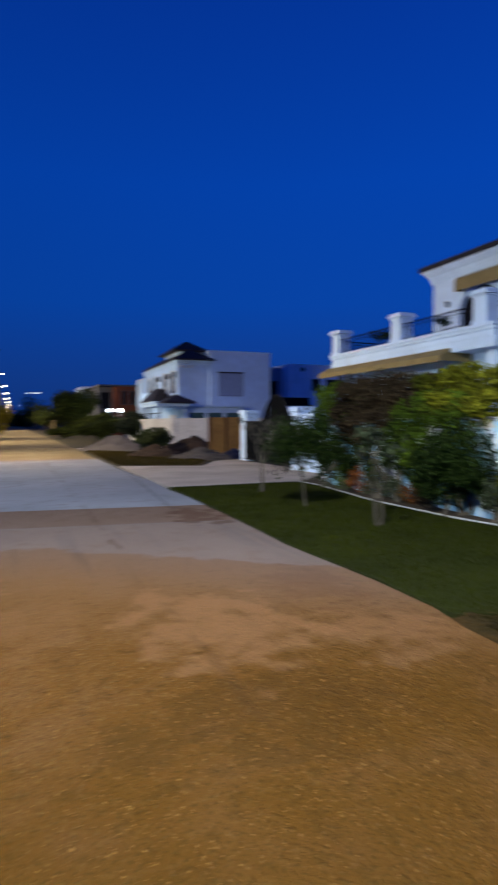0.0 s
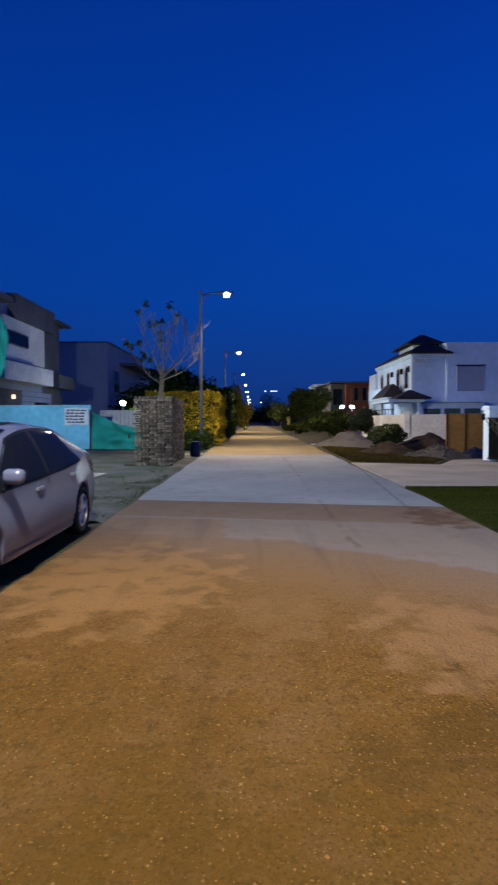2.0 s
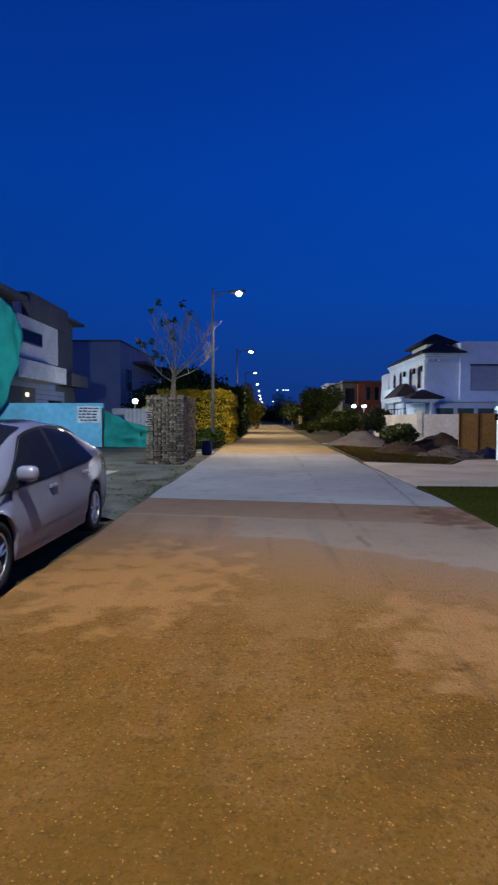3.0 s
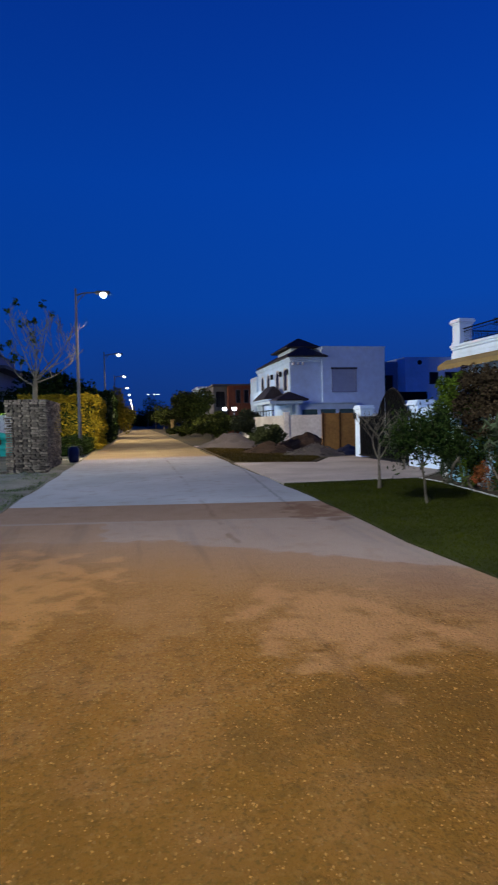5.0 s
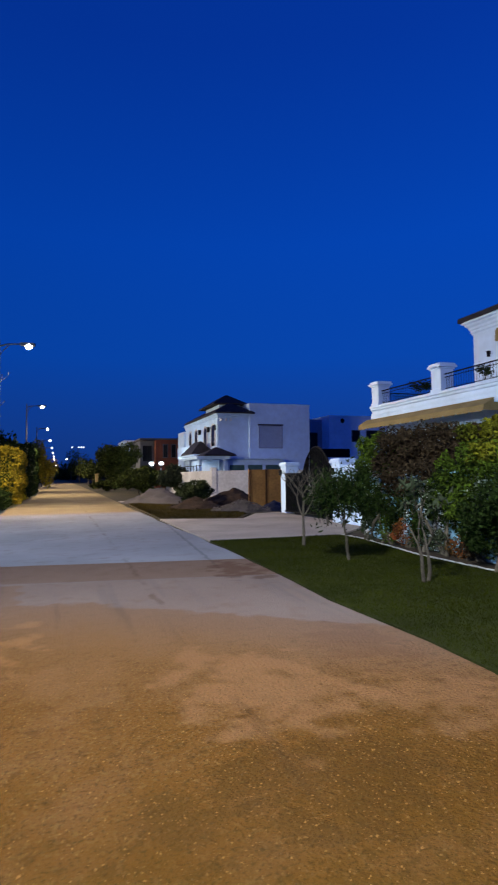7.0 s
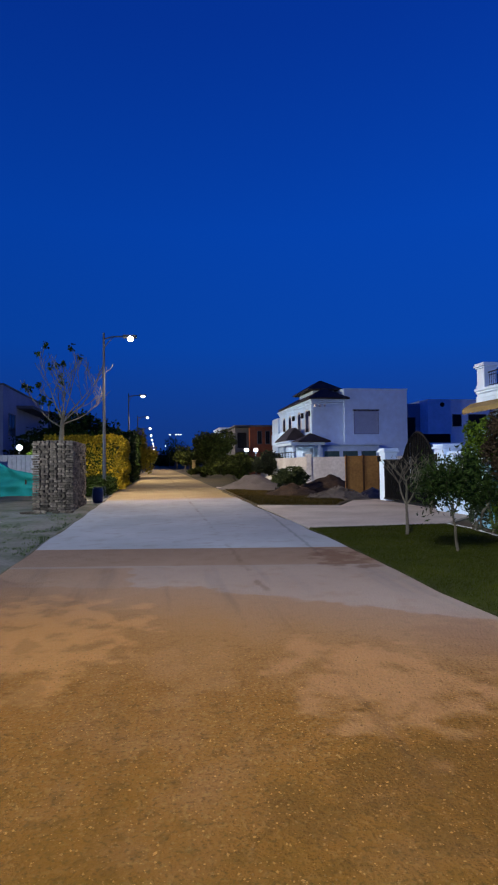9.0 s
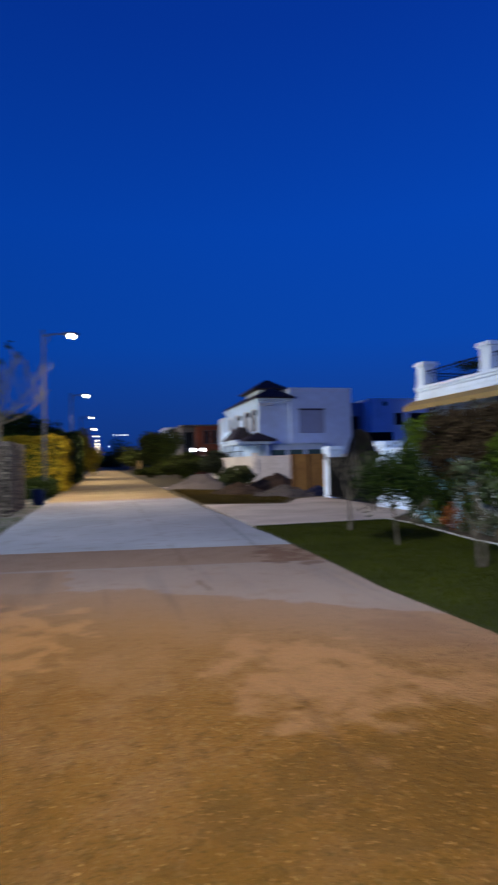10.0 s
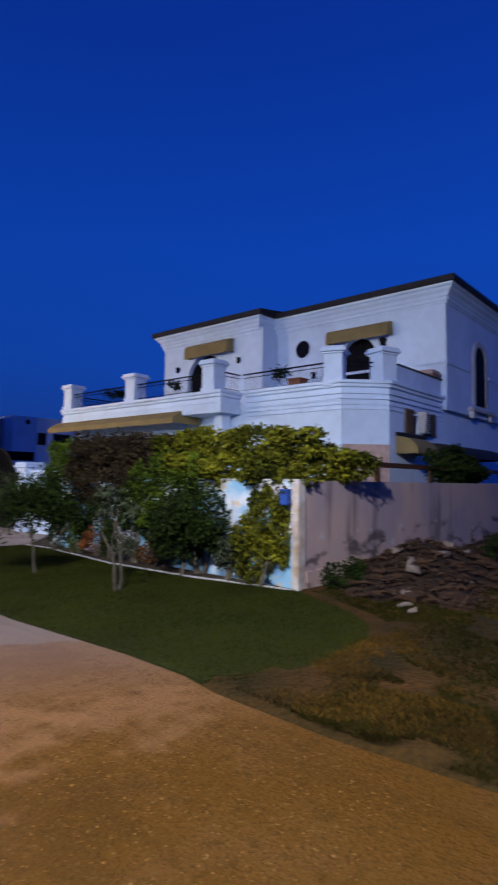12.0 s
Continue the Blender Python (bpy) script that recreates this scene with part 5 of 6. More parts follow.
def car_low(u):
    z = 0.19 + 0.06 * max(0, abs(u - 2.2) - 1.7)
    for c in AXLES:
        if abs(u - c) < ARCH:
            z = max(z, 0.31 + math.sqrt(ARCH**2 - (u - c) ** 2))
    return z


def car_side(u, s):
    """A point of the flank: s runs from the sill (0) over the beltline (0.5) to the roof's edge (1)."""
    h, zb, zt, zl = car_half(u), car_belt(u), car_top(u), 0.2
    if s <= 0.5:
        t = s / 0.5
        z = zl + (zb - zl) * t
        bulge = math.sin(math.pi * min(1, t * 0.9 + 0.08))
        return h - 0.055 + 0.055 * bulge - 0.02 * (t > 0.999), z
    t = (s - 0.5) / 0.5
    edge = zt - 0.05 * min(1, max(0, (zt - zb) / 0.3))
    return h - 0.03 + (car_roof(u) - h + 0.03) * t**1.1, zb + (edge - zb) * (1 - (1 - t) ** 1.25)


def car_place(u, s, side, push=0.0):
    w, z = car_side(u, s)
    return (CAR_X + side * (w + push), CAR_Y + car_u(u), z)


shell = bmesh.new()
stations = sorted({round(4.5 * i / 72, 4) for i in range(73)} | {round(c + ARCH * math.cos(math.pi * k / 14), 4) for c in AXLES for k in range(15)})
levels = [0.0, 0.08, 0.16, 0.25, 0.34, 0.42, 0.5, 0.6, 0.7, 0.8, 0.9, 1.0]
sections = []
for u in stations:
    ring = []
    for side in (1, -1):
        col = []
        for s in levels:
            w, z = car_side(u, s)
            col.append((CAR_X + side * w, CAR_Y + car_u(u), max(z, min(car_low(u), car_belt(u) - 0.02))))
        col.append((CAR_X + side * car_roof(u) * 0.55, CAR_Y + car_u(u), car_top(u) - 0.008))
        ring += col if side == 1 else col[::-1]
    sections.append([shell.verts.new(p) for p in ring])
for a, b in zip(sections, sections[1:]):
    for k in range(len(a) - 1):
        shell.faces.new((a[k], a[k + 1], b[k + 1], b[k]))
shell.faces.new(sections[0])
shell.faces.new(sections[-1][::-1])
bmesh.ops.remove_doubles(shell, verts=shell.verts[:], dist=0.0005)
part("body", shell, SILVER, sedan, "silver painted body shell", True)
part("underbody", box(CAR_X - 0.72, CAR_X + 0.72, CAR_Y + 0.25, CAR_Y + 4.3, 0.21, 0.55), BLACK, sedan)


def car_patch(u0, u1, s0, s1, side, push, k=14, m=6):
    """A skin on the flank between functions or values of u and s."""
    bm = bmesh.new()
    f = lambda v, t: v(t) if callable(v) else v
    rows = []
    for i in range(k + 1):
        row = []
        for j in range(m + 1):
            t = j / m
            ua, ub = f(u0, t), f(u1, t)
            u = ua + (ub - ua) * i / k
            s = f(s0, u) + (f(s1, u) - f(s0, u)) * t
            p = car_place(u, s, side, push)
            row.append(bm.verts.new((p[0], p[1], max(p[2], car_low(u) + 0.005))))
        rows.append(row)
    for a, b in zip(rows, rows[1:]):
        for j in range(m):
            bm.faces.new((a[j], a[j + 1], b[j + 1], b[j]))
    return bm


for side in (1, -1):
    front = part("door", car_patch(1.16, 2.30, 0.10, 0.505, side, 0.004), SILVER, sedan, smooth=True)
    rear = part("door", car_patch(2.325, lambda t: 3.18 + 0.22 * max(0, t - 0.4), 0.10, 0.505, side, 0.004), SILVER, sedan, smooth=True)
    part("side_window", car_patch(lambda t: 0.94 + 0.82 * t, 2.27, 0.53, 0.93, side, 0.018, 26, 14), GLASS, front, "dark tinted side window", True)
    part("side_window", car_patch(2.36, lambda t: 3.50 - 0.42 * t, 0.53, 0.93, side, 0.018, 22, 14), GLASS, rear, "dark tinted side window", True)
    part("window_seal", car_patch(0.94, 3.5, 0.508, 0.528, side, 0.008, 24, 1), BLACK, front)
    part("window_seal", car_patch(1.74, 3.12, 0.93, 0.965, side, 0.019, 26, 2), BLACK, front)
    part("window_seal", car_patch(lambda t: 0.90 + 0.82 * t, lambda t: 0.94 + 0.82 * t, 0.53, 0.95, side, 0.019, 2, 14), BLACK, front)
    part("window_seal", car_patch(lambda t: 3.52 - 0.42 * t, lambda t: 3.56 - 0.42 * t, 0.51, 0.96, side, 0.019, 2, 14), BLACK, rear)
    part("quarter_bar", car_patch(1.30, 1.335, 0.53, 0.74, side, 0.021, 1, 8), BLACK, front)
    part("pillar", car_patch(2.275, 2.355, 0.51, 0.94, side, 0.019, 2, 14), BLACK, rear)
    for door, u in ((front, 2.06), (rear, 3.12)):
        p = car_place(u, 0.44, side, 0.028)
        part("handle", box(p[0] - 0.018, p[0] + 0.012, p[1] - 0.09, p[1] + 0.09, p[2] - 0.02, p[2] + 0.018, 0.008), ALLOY, door, "chrome door handle", True)
    p = car_place(1.27, 0.535, side, 0.11)
    p = (p[0], p[1], p[2] + 0.055)
    mirror = part("wing_mirror", box(p[0] - 0.095, p[0] + 0.095, p[1] - 0.075, p[1] + 0.055, p[2] - 0.005, p[2] + 0.135, 0.05), SILVER, sedan, "silver wing mirror", True)
    part("glass", box(p[0] - 0.085, p[0] + 0.085, p[1] + 0.061, p[1] + 0.066, p[2] + 0.015, p[2] + 0.125), GLASS, mirror)
    q = car_place(1.25, 0.51, side, 0.0)
    part("bracket", tube([(q[0], q[1], q[2]), (p[0] - 0.05 * side, p[1], p[2] + 0.02)], 0.022, 6), BLACK, mirror)
    part("sill_trim", car_patch(1.28, 3.12, 0.0, 0.045, side, 0.012, 14, 2), SILVER, sedan)
    part("side_moulding", car_patch(1.22, 3.14, 0.125, 0.155, side, 0.014, 16, 2), SILVER, sedan, "raised body-coloured side moulding")
    part("tail_lamp", car_patch(4.16, 4.42, 0.36, 0.47, side, 0.006, 6, 4), REDLENS, sedan, "red tail lamp", True)
    part("headlamp", car_patch(0.10, 0.46, 0.33, 0.46, side, 0.006, 6, 4), CLEAR, sedan, "clear headlamp", True)
    for c in AXLES:
        wx, wy, wz = CAR_X + side * 0.750, CAR_Y + c, 0.315
        tyre_bm = bmesh.new()
        prof = [(-0.1, 0.215), (-0.1, 0.285), (-0.075, 0.312), (0.075, 0.312), (0.1, 0.285), (0.1, 0.215)]
        rings = [[tyre_bm.verts.new((wx + o, wy + r * math.cos(2 * math.pi * k / 36), wz + r * math.sin(2 * math.pi * k / 36))) for o, r in prof] for k in range(36)]
        for k in range(36):
            for j in range(len(prof)):
                tyre_bm.faces.new((rings[k][j], rings[k][(j + 1) % len(prof)], rings[(k + 1) % 36][(j + 1) % len(prof)], rings[(k + 1) % 36][j]))
        wheel = part("wheel", tyre_bm, RUBBER, sedan, "black tyre on an alloy wheel", True)
        fx = wx + side * 0.075
        rim_bm = bmesh.new()
        prof = [(fx, 0.214), (fx + side * 0.016, 0.21), (fx + side * 0.016, 0.185), (fx - side * 0.03, 0.18)]
        rings = [[rim_bm.verts.new((o, wy + r * math.cos(2 * math.pi * k / 36), wz + r * math.sin(2 * math.pi * k / 36))) for o, r in prof] for k in range(36)]
        for k in range(36):
            for j in range(3):
                rim_bm.faces.new((rings[k][j], rings[k][j + 1], rings[(k + 1) % 36][j + 1], rings[(k + 1) % 36][j]))
        part("rim", rim_bm, ALLOY, wheel)
        part("brake_disc", tube([(fx - side * 0.06, wy, wz), (fx - side * 0.045, wy, wz)], 0.2, 24), BLACK, wheel)
        for k in range(10):
            a = 2 * math.pi * (k // 2) / 5 + 0.3 + (0.2 if k % 2 else -0.2)
            tip = Vector((fx - side * 0.008, wy + 0.2 * math.cos(a), wz + 0.2 * math.sin(a)))
            part("spoke", tube([(fx + side * 0.004, wy, wz), tip], [0.024, 0.02], 6), ALLOY, wheel)
        part("hub", tube([(fx - side * 0.02, wy, wz), (fx + side * 0.022, wy, wz)], 0.04, 12), ALLOY, wheel)


def car_across(u0, u1, reach, push, k=10, m=8):
    bm = bmesh.new()
    rows = []
    for i in range(k + 1):
        u = u0 + (u1 - u0) * i / k
        row = []
        for j in range(m + 1):
            t = 2 * j / m - 1
            w = car_roof(u) * reach
            row.append(bm.verts.new((CAR_X + t * w, CAR_Y + car_u(u), car_top(u) - 0.008 - 0.042 * max(0, (abs(t) * reach - 0.55) / 0.45) + push)))
        rows.append(row)
    for a, b in zip(rows, rows[1:]):
        for j in range(m):
            bm.faces.new((a[j], a[j + 1], b[j + 1], b[j]))
    return bm


part("windscreen", car_across(0.84, 1.95, 0.975, 0.016, 18, 10), GLASS, sedan, "dark raked windscreen", True)
part("rear_window", car_across(3.30, 3.86, 0.9, 0.012), GLASS, sedan, "dark rear window", True)
part("sunroof", car_across(2.10, 2.72, 0.72, 0.008), GLASS, sedan, "dark sunroof panel", True)

# ---- street lamps ----
BULB = glow("lamp_glass", (1.0, 0.84, 0.56), 26.0)
def street_lamp(x, y):
    ob = thing("street_lamp", (x, y, 0), "tall galvanised street lamp with a single lit arm", "street lamp", "street lamps")
    pole = part("pole", tube([(x, y, 0), (x, y, 3), (x, y, LAMP_Z + 0.18)], [0.085, 0.07, 0.045], 12), GALV, ob)
    part("base_plate", box(x - 0.17, x + 0.17, y - 0.17, y + 0.17, 0, 0.03), GALV, ob)
    part("arm", tube([(x, y, LAMP_Z - 0.12), (x + 0.35, y, LAMP_Z + 0.0), (x + ARM - 0.25, y, LAMP_Z + 0.03)], [0.035, 0.03, 0.03], 8), GALV, ob)
    part("strut", tube([(x, y, LAMP_Z - 0.55), (x + 0.2, y, LAMP_Z - 0.25), (x + 0.45, y, LAMP_Z - 0.0)], 0.018, 6), GALV, ob)
    head = part("head", prism([(x + ARM - 0.3, y - 0.1), (x + ARM + 0.28, y - 0.13), (x + ARM + 0.34, y), (x + ARM + 0.28, y + 0.13), (x + ARM - 0.3, y + 0.1)], LAMP_Z - 0.03, LAMP_Z + 0.09), GALV, ob)
    lens = bmesh.new()
    bmesh.ops.create_uvsphere(lens, u_segments=14, v_segments=8, radius=0.15, matrix=Matrix.Translation((x + ARM + 0.05, y, LAMP_Z - 0.05)))
    lamp_lens = part("lens", lens, BULB, head, "glowing lamp lens", True)
    lamp_lens.visible_shadow = False
    return ob


first_lamp = street_lamp(LAMP_X, LAMP_Y[0])
for y in LAMP_Y[1:]:
    copy_thing(first_lamp, pose(LAMP_X, y, 0))
copy_thing(first_lamp, pose(*NEAR_LAMP, 0))
copy_thing(first_lamp, pose(3.75, 186.0, 0, 0, 0, 180))

# ---- left side of the road ----
# post and globe added out of view to carry that lamp
YX, YY, YZ = YARD_LAMP
yard = thing("yard_lamp", (YX, YY, 0), "added globe lamp on a thin post in the yard, out of view", "lamp")
part("post", tube([(YX, YY, 0), (YX, YY, YZ - 0.15)], [0.06, 0.045], 8), IRON, yard)
bm = bmesh.new()
bmesh.ops.create_uvsphere(bm, u_segments=14, v_segments=8, radius=0.18, matrix=Matrix.Translation((YX, YY, YZ)))
globe = part("globe", bm, glow("yard_globe", (0.85, 0.94, 1.0), 40.0), yard, "glowing white globe", True)
globe.visible_shadow = False

BRICK = material("grey_brown_brick", (0.185, 0.152, 0.112), 0.92, 0.35, 9.0, 60.0, 0.5, second=(0.080, 0.060, 0.047), island=0.6)
stack = thing("brick_stack", (-3.3, 20.4, 0), "tall neat stack of grey-brown bricks on the verge", "brick stack")
part("core", box(-3.76, -2.90, 18.86, 22.1, 0, 2.16), BRICK, stack)
bme = {}
for kind, (lx, ly) in (("long_x", (0.215, 0.105)), ("long_y", (0.105, 0.215)), ("end", (0.098, 0.21))):
    o = mesh_object("brick", box(-lx / 2, lx / 2, -ly / 2, ly / 2, -0.031, 0.031, 0.0), BRICK)
    bme[kind] = o.data
    bpy.data.objects.remove(o)
brng = np.random.default_rng(17)


def brick(kind, x, y, z):
    ob = new("brick", bme[kind])
    ob.parent = stack
    ob.matrix_parent_inverse = stack.matrix_basis.inverted()
    ob.matrix_basis = pose(x + 0.012 * brng.normal(), y + 0.012 * brng.normal(), z, 0, 0, 1.5 * brng.normal())


for r in range(29):
    z = 0.036 + r * 0.0775
    for k in range(5):
        if r % 2:
            brick("long_x", -3.80 + k * 0.25, 18.66, z)
        else:
            brick("end", -3.83 + k * 0.25, 18.71, z)
            brick("end", -3.71 + k * 0.25, 18.71, z)
    for k in range(3):
        brick("long_y", -2.74, 18.85 + k * 0.25 + 0.1 * (r % 2), z)
rest = bmesh.new()
for r in range(29):
    z = 0.036 + r * 0.0775
    for k in range(10):
        y = 19.60 + k * 0.25 + 0.1 * (r % 2)
        j = 0.012 * brng.normal()
        box(-2.79 + j, -2.69 + j, y - 0.11, y + 0.11, z - 0.031, z + 0.031, 0, rest)
for k in range(4):
    for q in range(13):
        j = 0.02 * brng.random()
        box(-3.80 + k * 0.26, -3.58 + k * 0.26, 18.8 + q * 0.255, 18.9 + q * 0.255, 2.161, 2.24 + j, 0, rest)
tagged(part("brick_rest", rest, BRICK, stack), kind="stuff")
for k in range(16):
    loose = mesh_object("loose_brick", box(-0.11, 0.11, -0.052, 0.052, 0, 0.07, 0.006), BRICK)
    loose.matrix_basis = pose(-4.15 + 1.5 * brng.random(), 18.0 + 0.4 * brng.random(), 0.0, 0, 0, 180 * brng.random())
    tagged(loose, "loose grey-brown brick lying on the verge", "brick", "loose bricks")
BLUEPLASTIC = material("blue_plastic", (0.010, 0.022, 0.085), 0.4, 0.2, 3.0, 30.0, 0.0)
drum = thing("plastic_drum", (-2.35, 22.9, 0), "dark blue plastic drum behind the bricks", "drum")
part("body", tube([(-2.35, 22.9, 0), (-2.35, 22.9, 0.06), (-2.35, 22.9, 0.3), (-2.35, 22.9, 0.5), (-2.35, 22.9, 0.56)], [0.17, 0.2, 0.22, 0.2, 0.17], 16), BLUEPLASTIC, drum, smooth=True)
part("lid", tube([(-2.35, 22.9, 0.56), (-2.35, 22.9, 0.6)], 0.185, 16), BLUEPLASTIC, drum)

CYAN = material("cyan_wall_paint", (0.20, 0.62, 0.84), 0.8, 0.2, 0.6, 3.0, 0.1, second=(0.15, 0.47, 0.66))
bluewall = thing("plot_wall", (-12, 29, 0), "cyan painted boundary wall with stained top", "wall", kind="structure")
part("panel", box(-22, -8.3, 29.0, 29.2, 0, 2.18), CYAN, bluewall)
part("coping", box(-22, -8.28, 28.98, 29.22, 2.183, 2.25), CYAN, bluewall)
NET = material("green_shade_net", (0.025, 0.40, 0.34), 0.85, 0.3, 0.7, 40.0, 0.4, second=(0.015, 0.22, 0.19))
BANNER = material("banner_cloth", (0.74, 0.78, 0.82), 0.7, 0.15, 2.0, 20.0, 0.2)
banner = thing("banner", (-9.1, 28.97, 0), "creased pale banner with unreadable print on the wall", "banner")
bm = bmesh.new()
rows = [[bm.verts.new((-9.62 + 1.2 * i / 12, 28.95 - 0.012 * math.sin(i * 1.7 + j), 1.25 + 0.85 * j / 8 - 0.02 * math.sin(i * 0.8))) for j in range(9)] for i in range(13)]
for a, b in zip(rows, rows[1:]):
    for j in range(8):
        bm.faces.new((a[j], a[j + 1], b[j + 1], b[j]))
cloth = part("cloth", bm, BANNER, banner)
PRINT = material("print_grey", (0.10, 0.14, 0.20), 0.8)
print_rng = np.random.default_rng(17)
for k in range(5):
    at = -9.54 + 0.1 * print_rng.random()
    while at < -8.62:
        wide = print_rng.uniform(0.10, 0.30)
        part("print_bar", box(at, min(at + wide, -8.5), 28.915, 28.925, 1.34 + k * 0.15, 1.40 + k * 0.15 + 0.03 * print_rng.random()), PRINT, cloth)
        at += wide + 0.05


def hung_cloth(name, corners, sag, ripple, k, label, seed):
    """Cloth between four corners (low left, low right, high right, high left), with folds."""
    a, b, c, d = [Vector(v) for v in corners]
    normal = (b - a).cross(d - a).normalized()
    bm = bmesh.new()
    rows = []
    for i in range(k + 1):
        u = i / k
        row = []
        for j in range(k + 1):
            v = j / k
            p = (a * (1 - u) + b * u) * (1 - v) + (d * (1 - u) + c * u) * v
            fold = math.sin(u * 23 + 2 * math.sin(v * 5 + seed)) * ripple + noise.noise((u * 4, v * 4, seed)) * ripple * 2
            row.append(bm.verts.new(p + normal * fold - Vector((0, 0, sag * math.sin(math.pi * u) * v))))
        rows.append(row)
    for p, q in zip(rows, rows[1:]):
        for j in range(k):
            bm.faces.new((p[j], p[j + 1], q[j + 1], q[j]))
    ob = mesh_object(name, bm, NET, True)
    ob.modifiers.new("thickness", "SOLIDIFY").thickness = 0.01
    return tagged(ob, label, "shade net")


hung_cloth("shade_net", [(-8.3, 28.9, 0.0), (-4.3, 28.4, 0.0), (-4.3, 28.4, 1.05), (-8.3, 28.9, 1.95)], 0.35, 0.10, 40, "green shade net strung between posts as a fence", 1)
net_edge = curve([(0.9, -13.6), (1.36, -13.46), (2.49, -12.87), (4.03, -12.39), (5.45, -11.92), (6.7, -12.45), (7.76, -13.37)])
bm = bmesh.new()
rows = []
for i in range(41):
    row = []
    for j in range(41):
        u, z = i / 40, 0.9 + 6.86 * j / 40
        px = -16.6 + (net_edge(z) + 16.6) * u
        pz = z * (1 + 0.25 * (1 - u))
        fold = 0.22 * math.sin(px * 3.1 + 0.5 * math.sin(z * 1.3)) + 0.10 * math.sin(px * 9 + z * 0.8) + 0.035 * math.sin(px * 24 + 2 * math.sin(z * 2.7)) + 0.25 * noise.noise((px * 0.8, z * 0.8, 5))
        row.append(bm.verts.new((px, 28.0 - fold - 0.35 * math.sin(math.pi * u), pz)))
    rows.append(row)
for p, q in zip(rows, rows[1:]):
    for j in range(40):
        bm.faces.new((p[j], p[j + 1], q[j + 1], q[j]))
net = mesh_object("shade_net", bm, NET, True)
net.modifiers.new("thickness", "SOLIDIFY").thickness = 0.01
tagged(net, "torn green shade net hanging from a scaffold", "shade net")
scaffold = thing("scaffold", (-12.5, 28, 0), "bamboo scaffold poles behind the green net", "scaffold")
for x in (-15.6, -14.4, -13.6):
    part("pole", tube([(x, 28.5, 0), (x, 28.5, 7.6)], 0.05, 6), WOOD, scaffold)
part("pole", tube([(-16, 28.42, 5.4), (-12.3, 28.42, 5.4)], 0.05, 6), WOOD, scaffold)
for x in (-8.25, -6.3, -4.3):
    stake = mesh_object("fence_stake", tube([(x, 28.75 + 0.0 * x, 0), (x, 28.75, 2.0 if x < -7 else 1.15)], 0.04, 6), WOOD)
    tagged(stake, "wooden stake holding up the green net", "stake", "fence stakes")
picket = thing("panel_fence", (-7.0, 33, 0), "pale vertical panel fence behind the net", "fence")
for k in range(10):
    part("panel", box(-8.9 + k * 0.24, -8.68 + k * 0.24, 33.0, 33.04, 0, 2.05), OLDWHITE, picket)

tree_rng = np.random.default_rng(78)
bare = thing("bare_tree", (-4.2, 25.6, 0), "nearly leafless tree with a few dark leaf clusters", "tree")
PALEBARK = material("pale_bark", (0.13, 0.115, 0.085), 0.9, 0.3, 4.0, 30.0, 0.5, second=(0.08, 0.07, 0.052))
bm = bmesh.new()
tube([(-4.2, 25.6, -0.05), (-4.17, 25.62, 1.2), (-4.15, 25.58, 2.6), (-4.10, 25.6, 3.45)], [0.17, 0.14, 0.115, 0.085], 9, bm)
tips = []


def bough(p, way, length, r, level):
    """A limb that bends upwards and gives off side twigs."""
    pts, rad = [Vector(p)], [r]
    for k in range(1, 6):
        way = (way + Vector(tree_rng.normal(size=3)) * 0.10 + Vector((0, 0, 0.10))).normalized()
        pts.append(pts[-1] + way * length / 5)
        rad.append(max(0.010, r * (1 - 0.16 * k)))
    tube(pts, rad, 6 if level < 2 else 4, bm)
    if level == 2:
        tips.append(pts[-1])
        return
    for k in (2, 3, 4, 5, 5):
        a = 2 * math.pi * tree_rng.random()
        turn = Vector((math.cos(a), math.sin(a), 0.5 * tree_rng.random()))
        bough(pts[k], (way * 0.8 + turn * 0.8).normalized(), length * tree_rng.uniform(0.34, 0.55), rad[k] * 0.7, level + 1)


for z0, azimuth, rise, length in ((2.75, 175, 0.75, 1.9), (2.9, 8, 0.42, 2.0), (3.0, 100, 0.9, 2.2), (3.05, 20, 0.95, 2.4), (3.1, -70, 1.1, 2.2), (3.1, 150, 1.5, 2.3), (3.1, 60, 1.8, 2.4), (2.95, -25, 0.75, 2.3)):
    a = radians(azimuth)
    bough((-4.11, 25.6, z0 + 0.33), Vector((math.cos(a), math.sin(a), rise * 0.85)).normalized(), length * 0.92, 0.038, 0)
part("trunk", bm, PALEBARK, bare)
tp = np.array([list(t) for t in tips])
lefty = tp[np.argsort(tp[:, 0] - 0.6 * tp[:, 2])][: len(tp) // 2 : 7]
pts = lefty.repeat(26, 0) + tree_rng.normal(size=(len(lefty) * 26, 3)) * 0.07
raw_part("foliage", *leaves(pts, 0.13, tree_rng, 0.8), DEEP, bare)


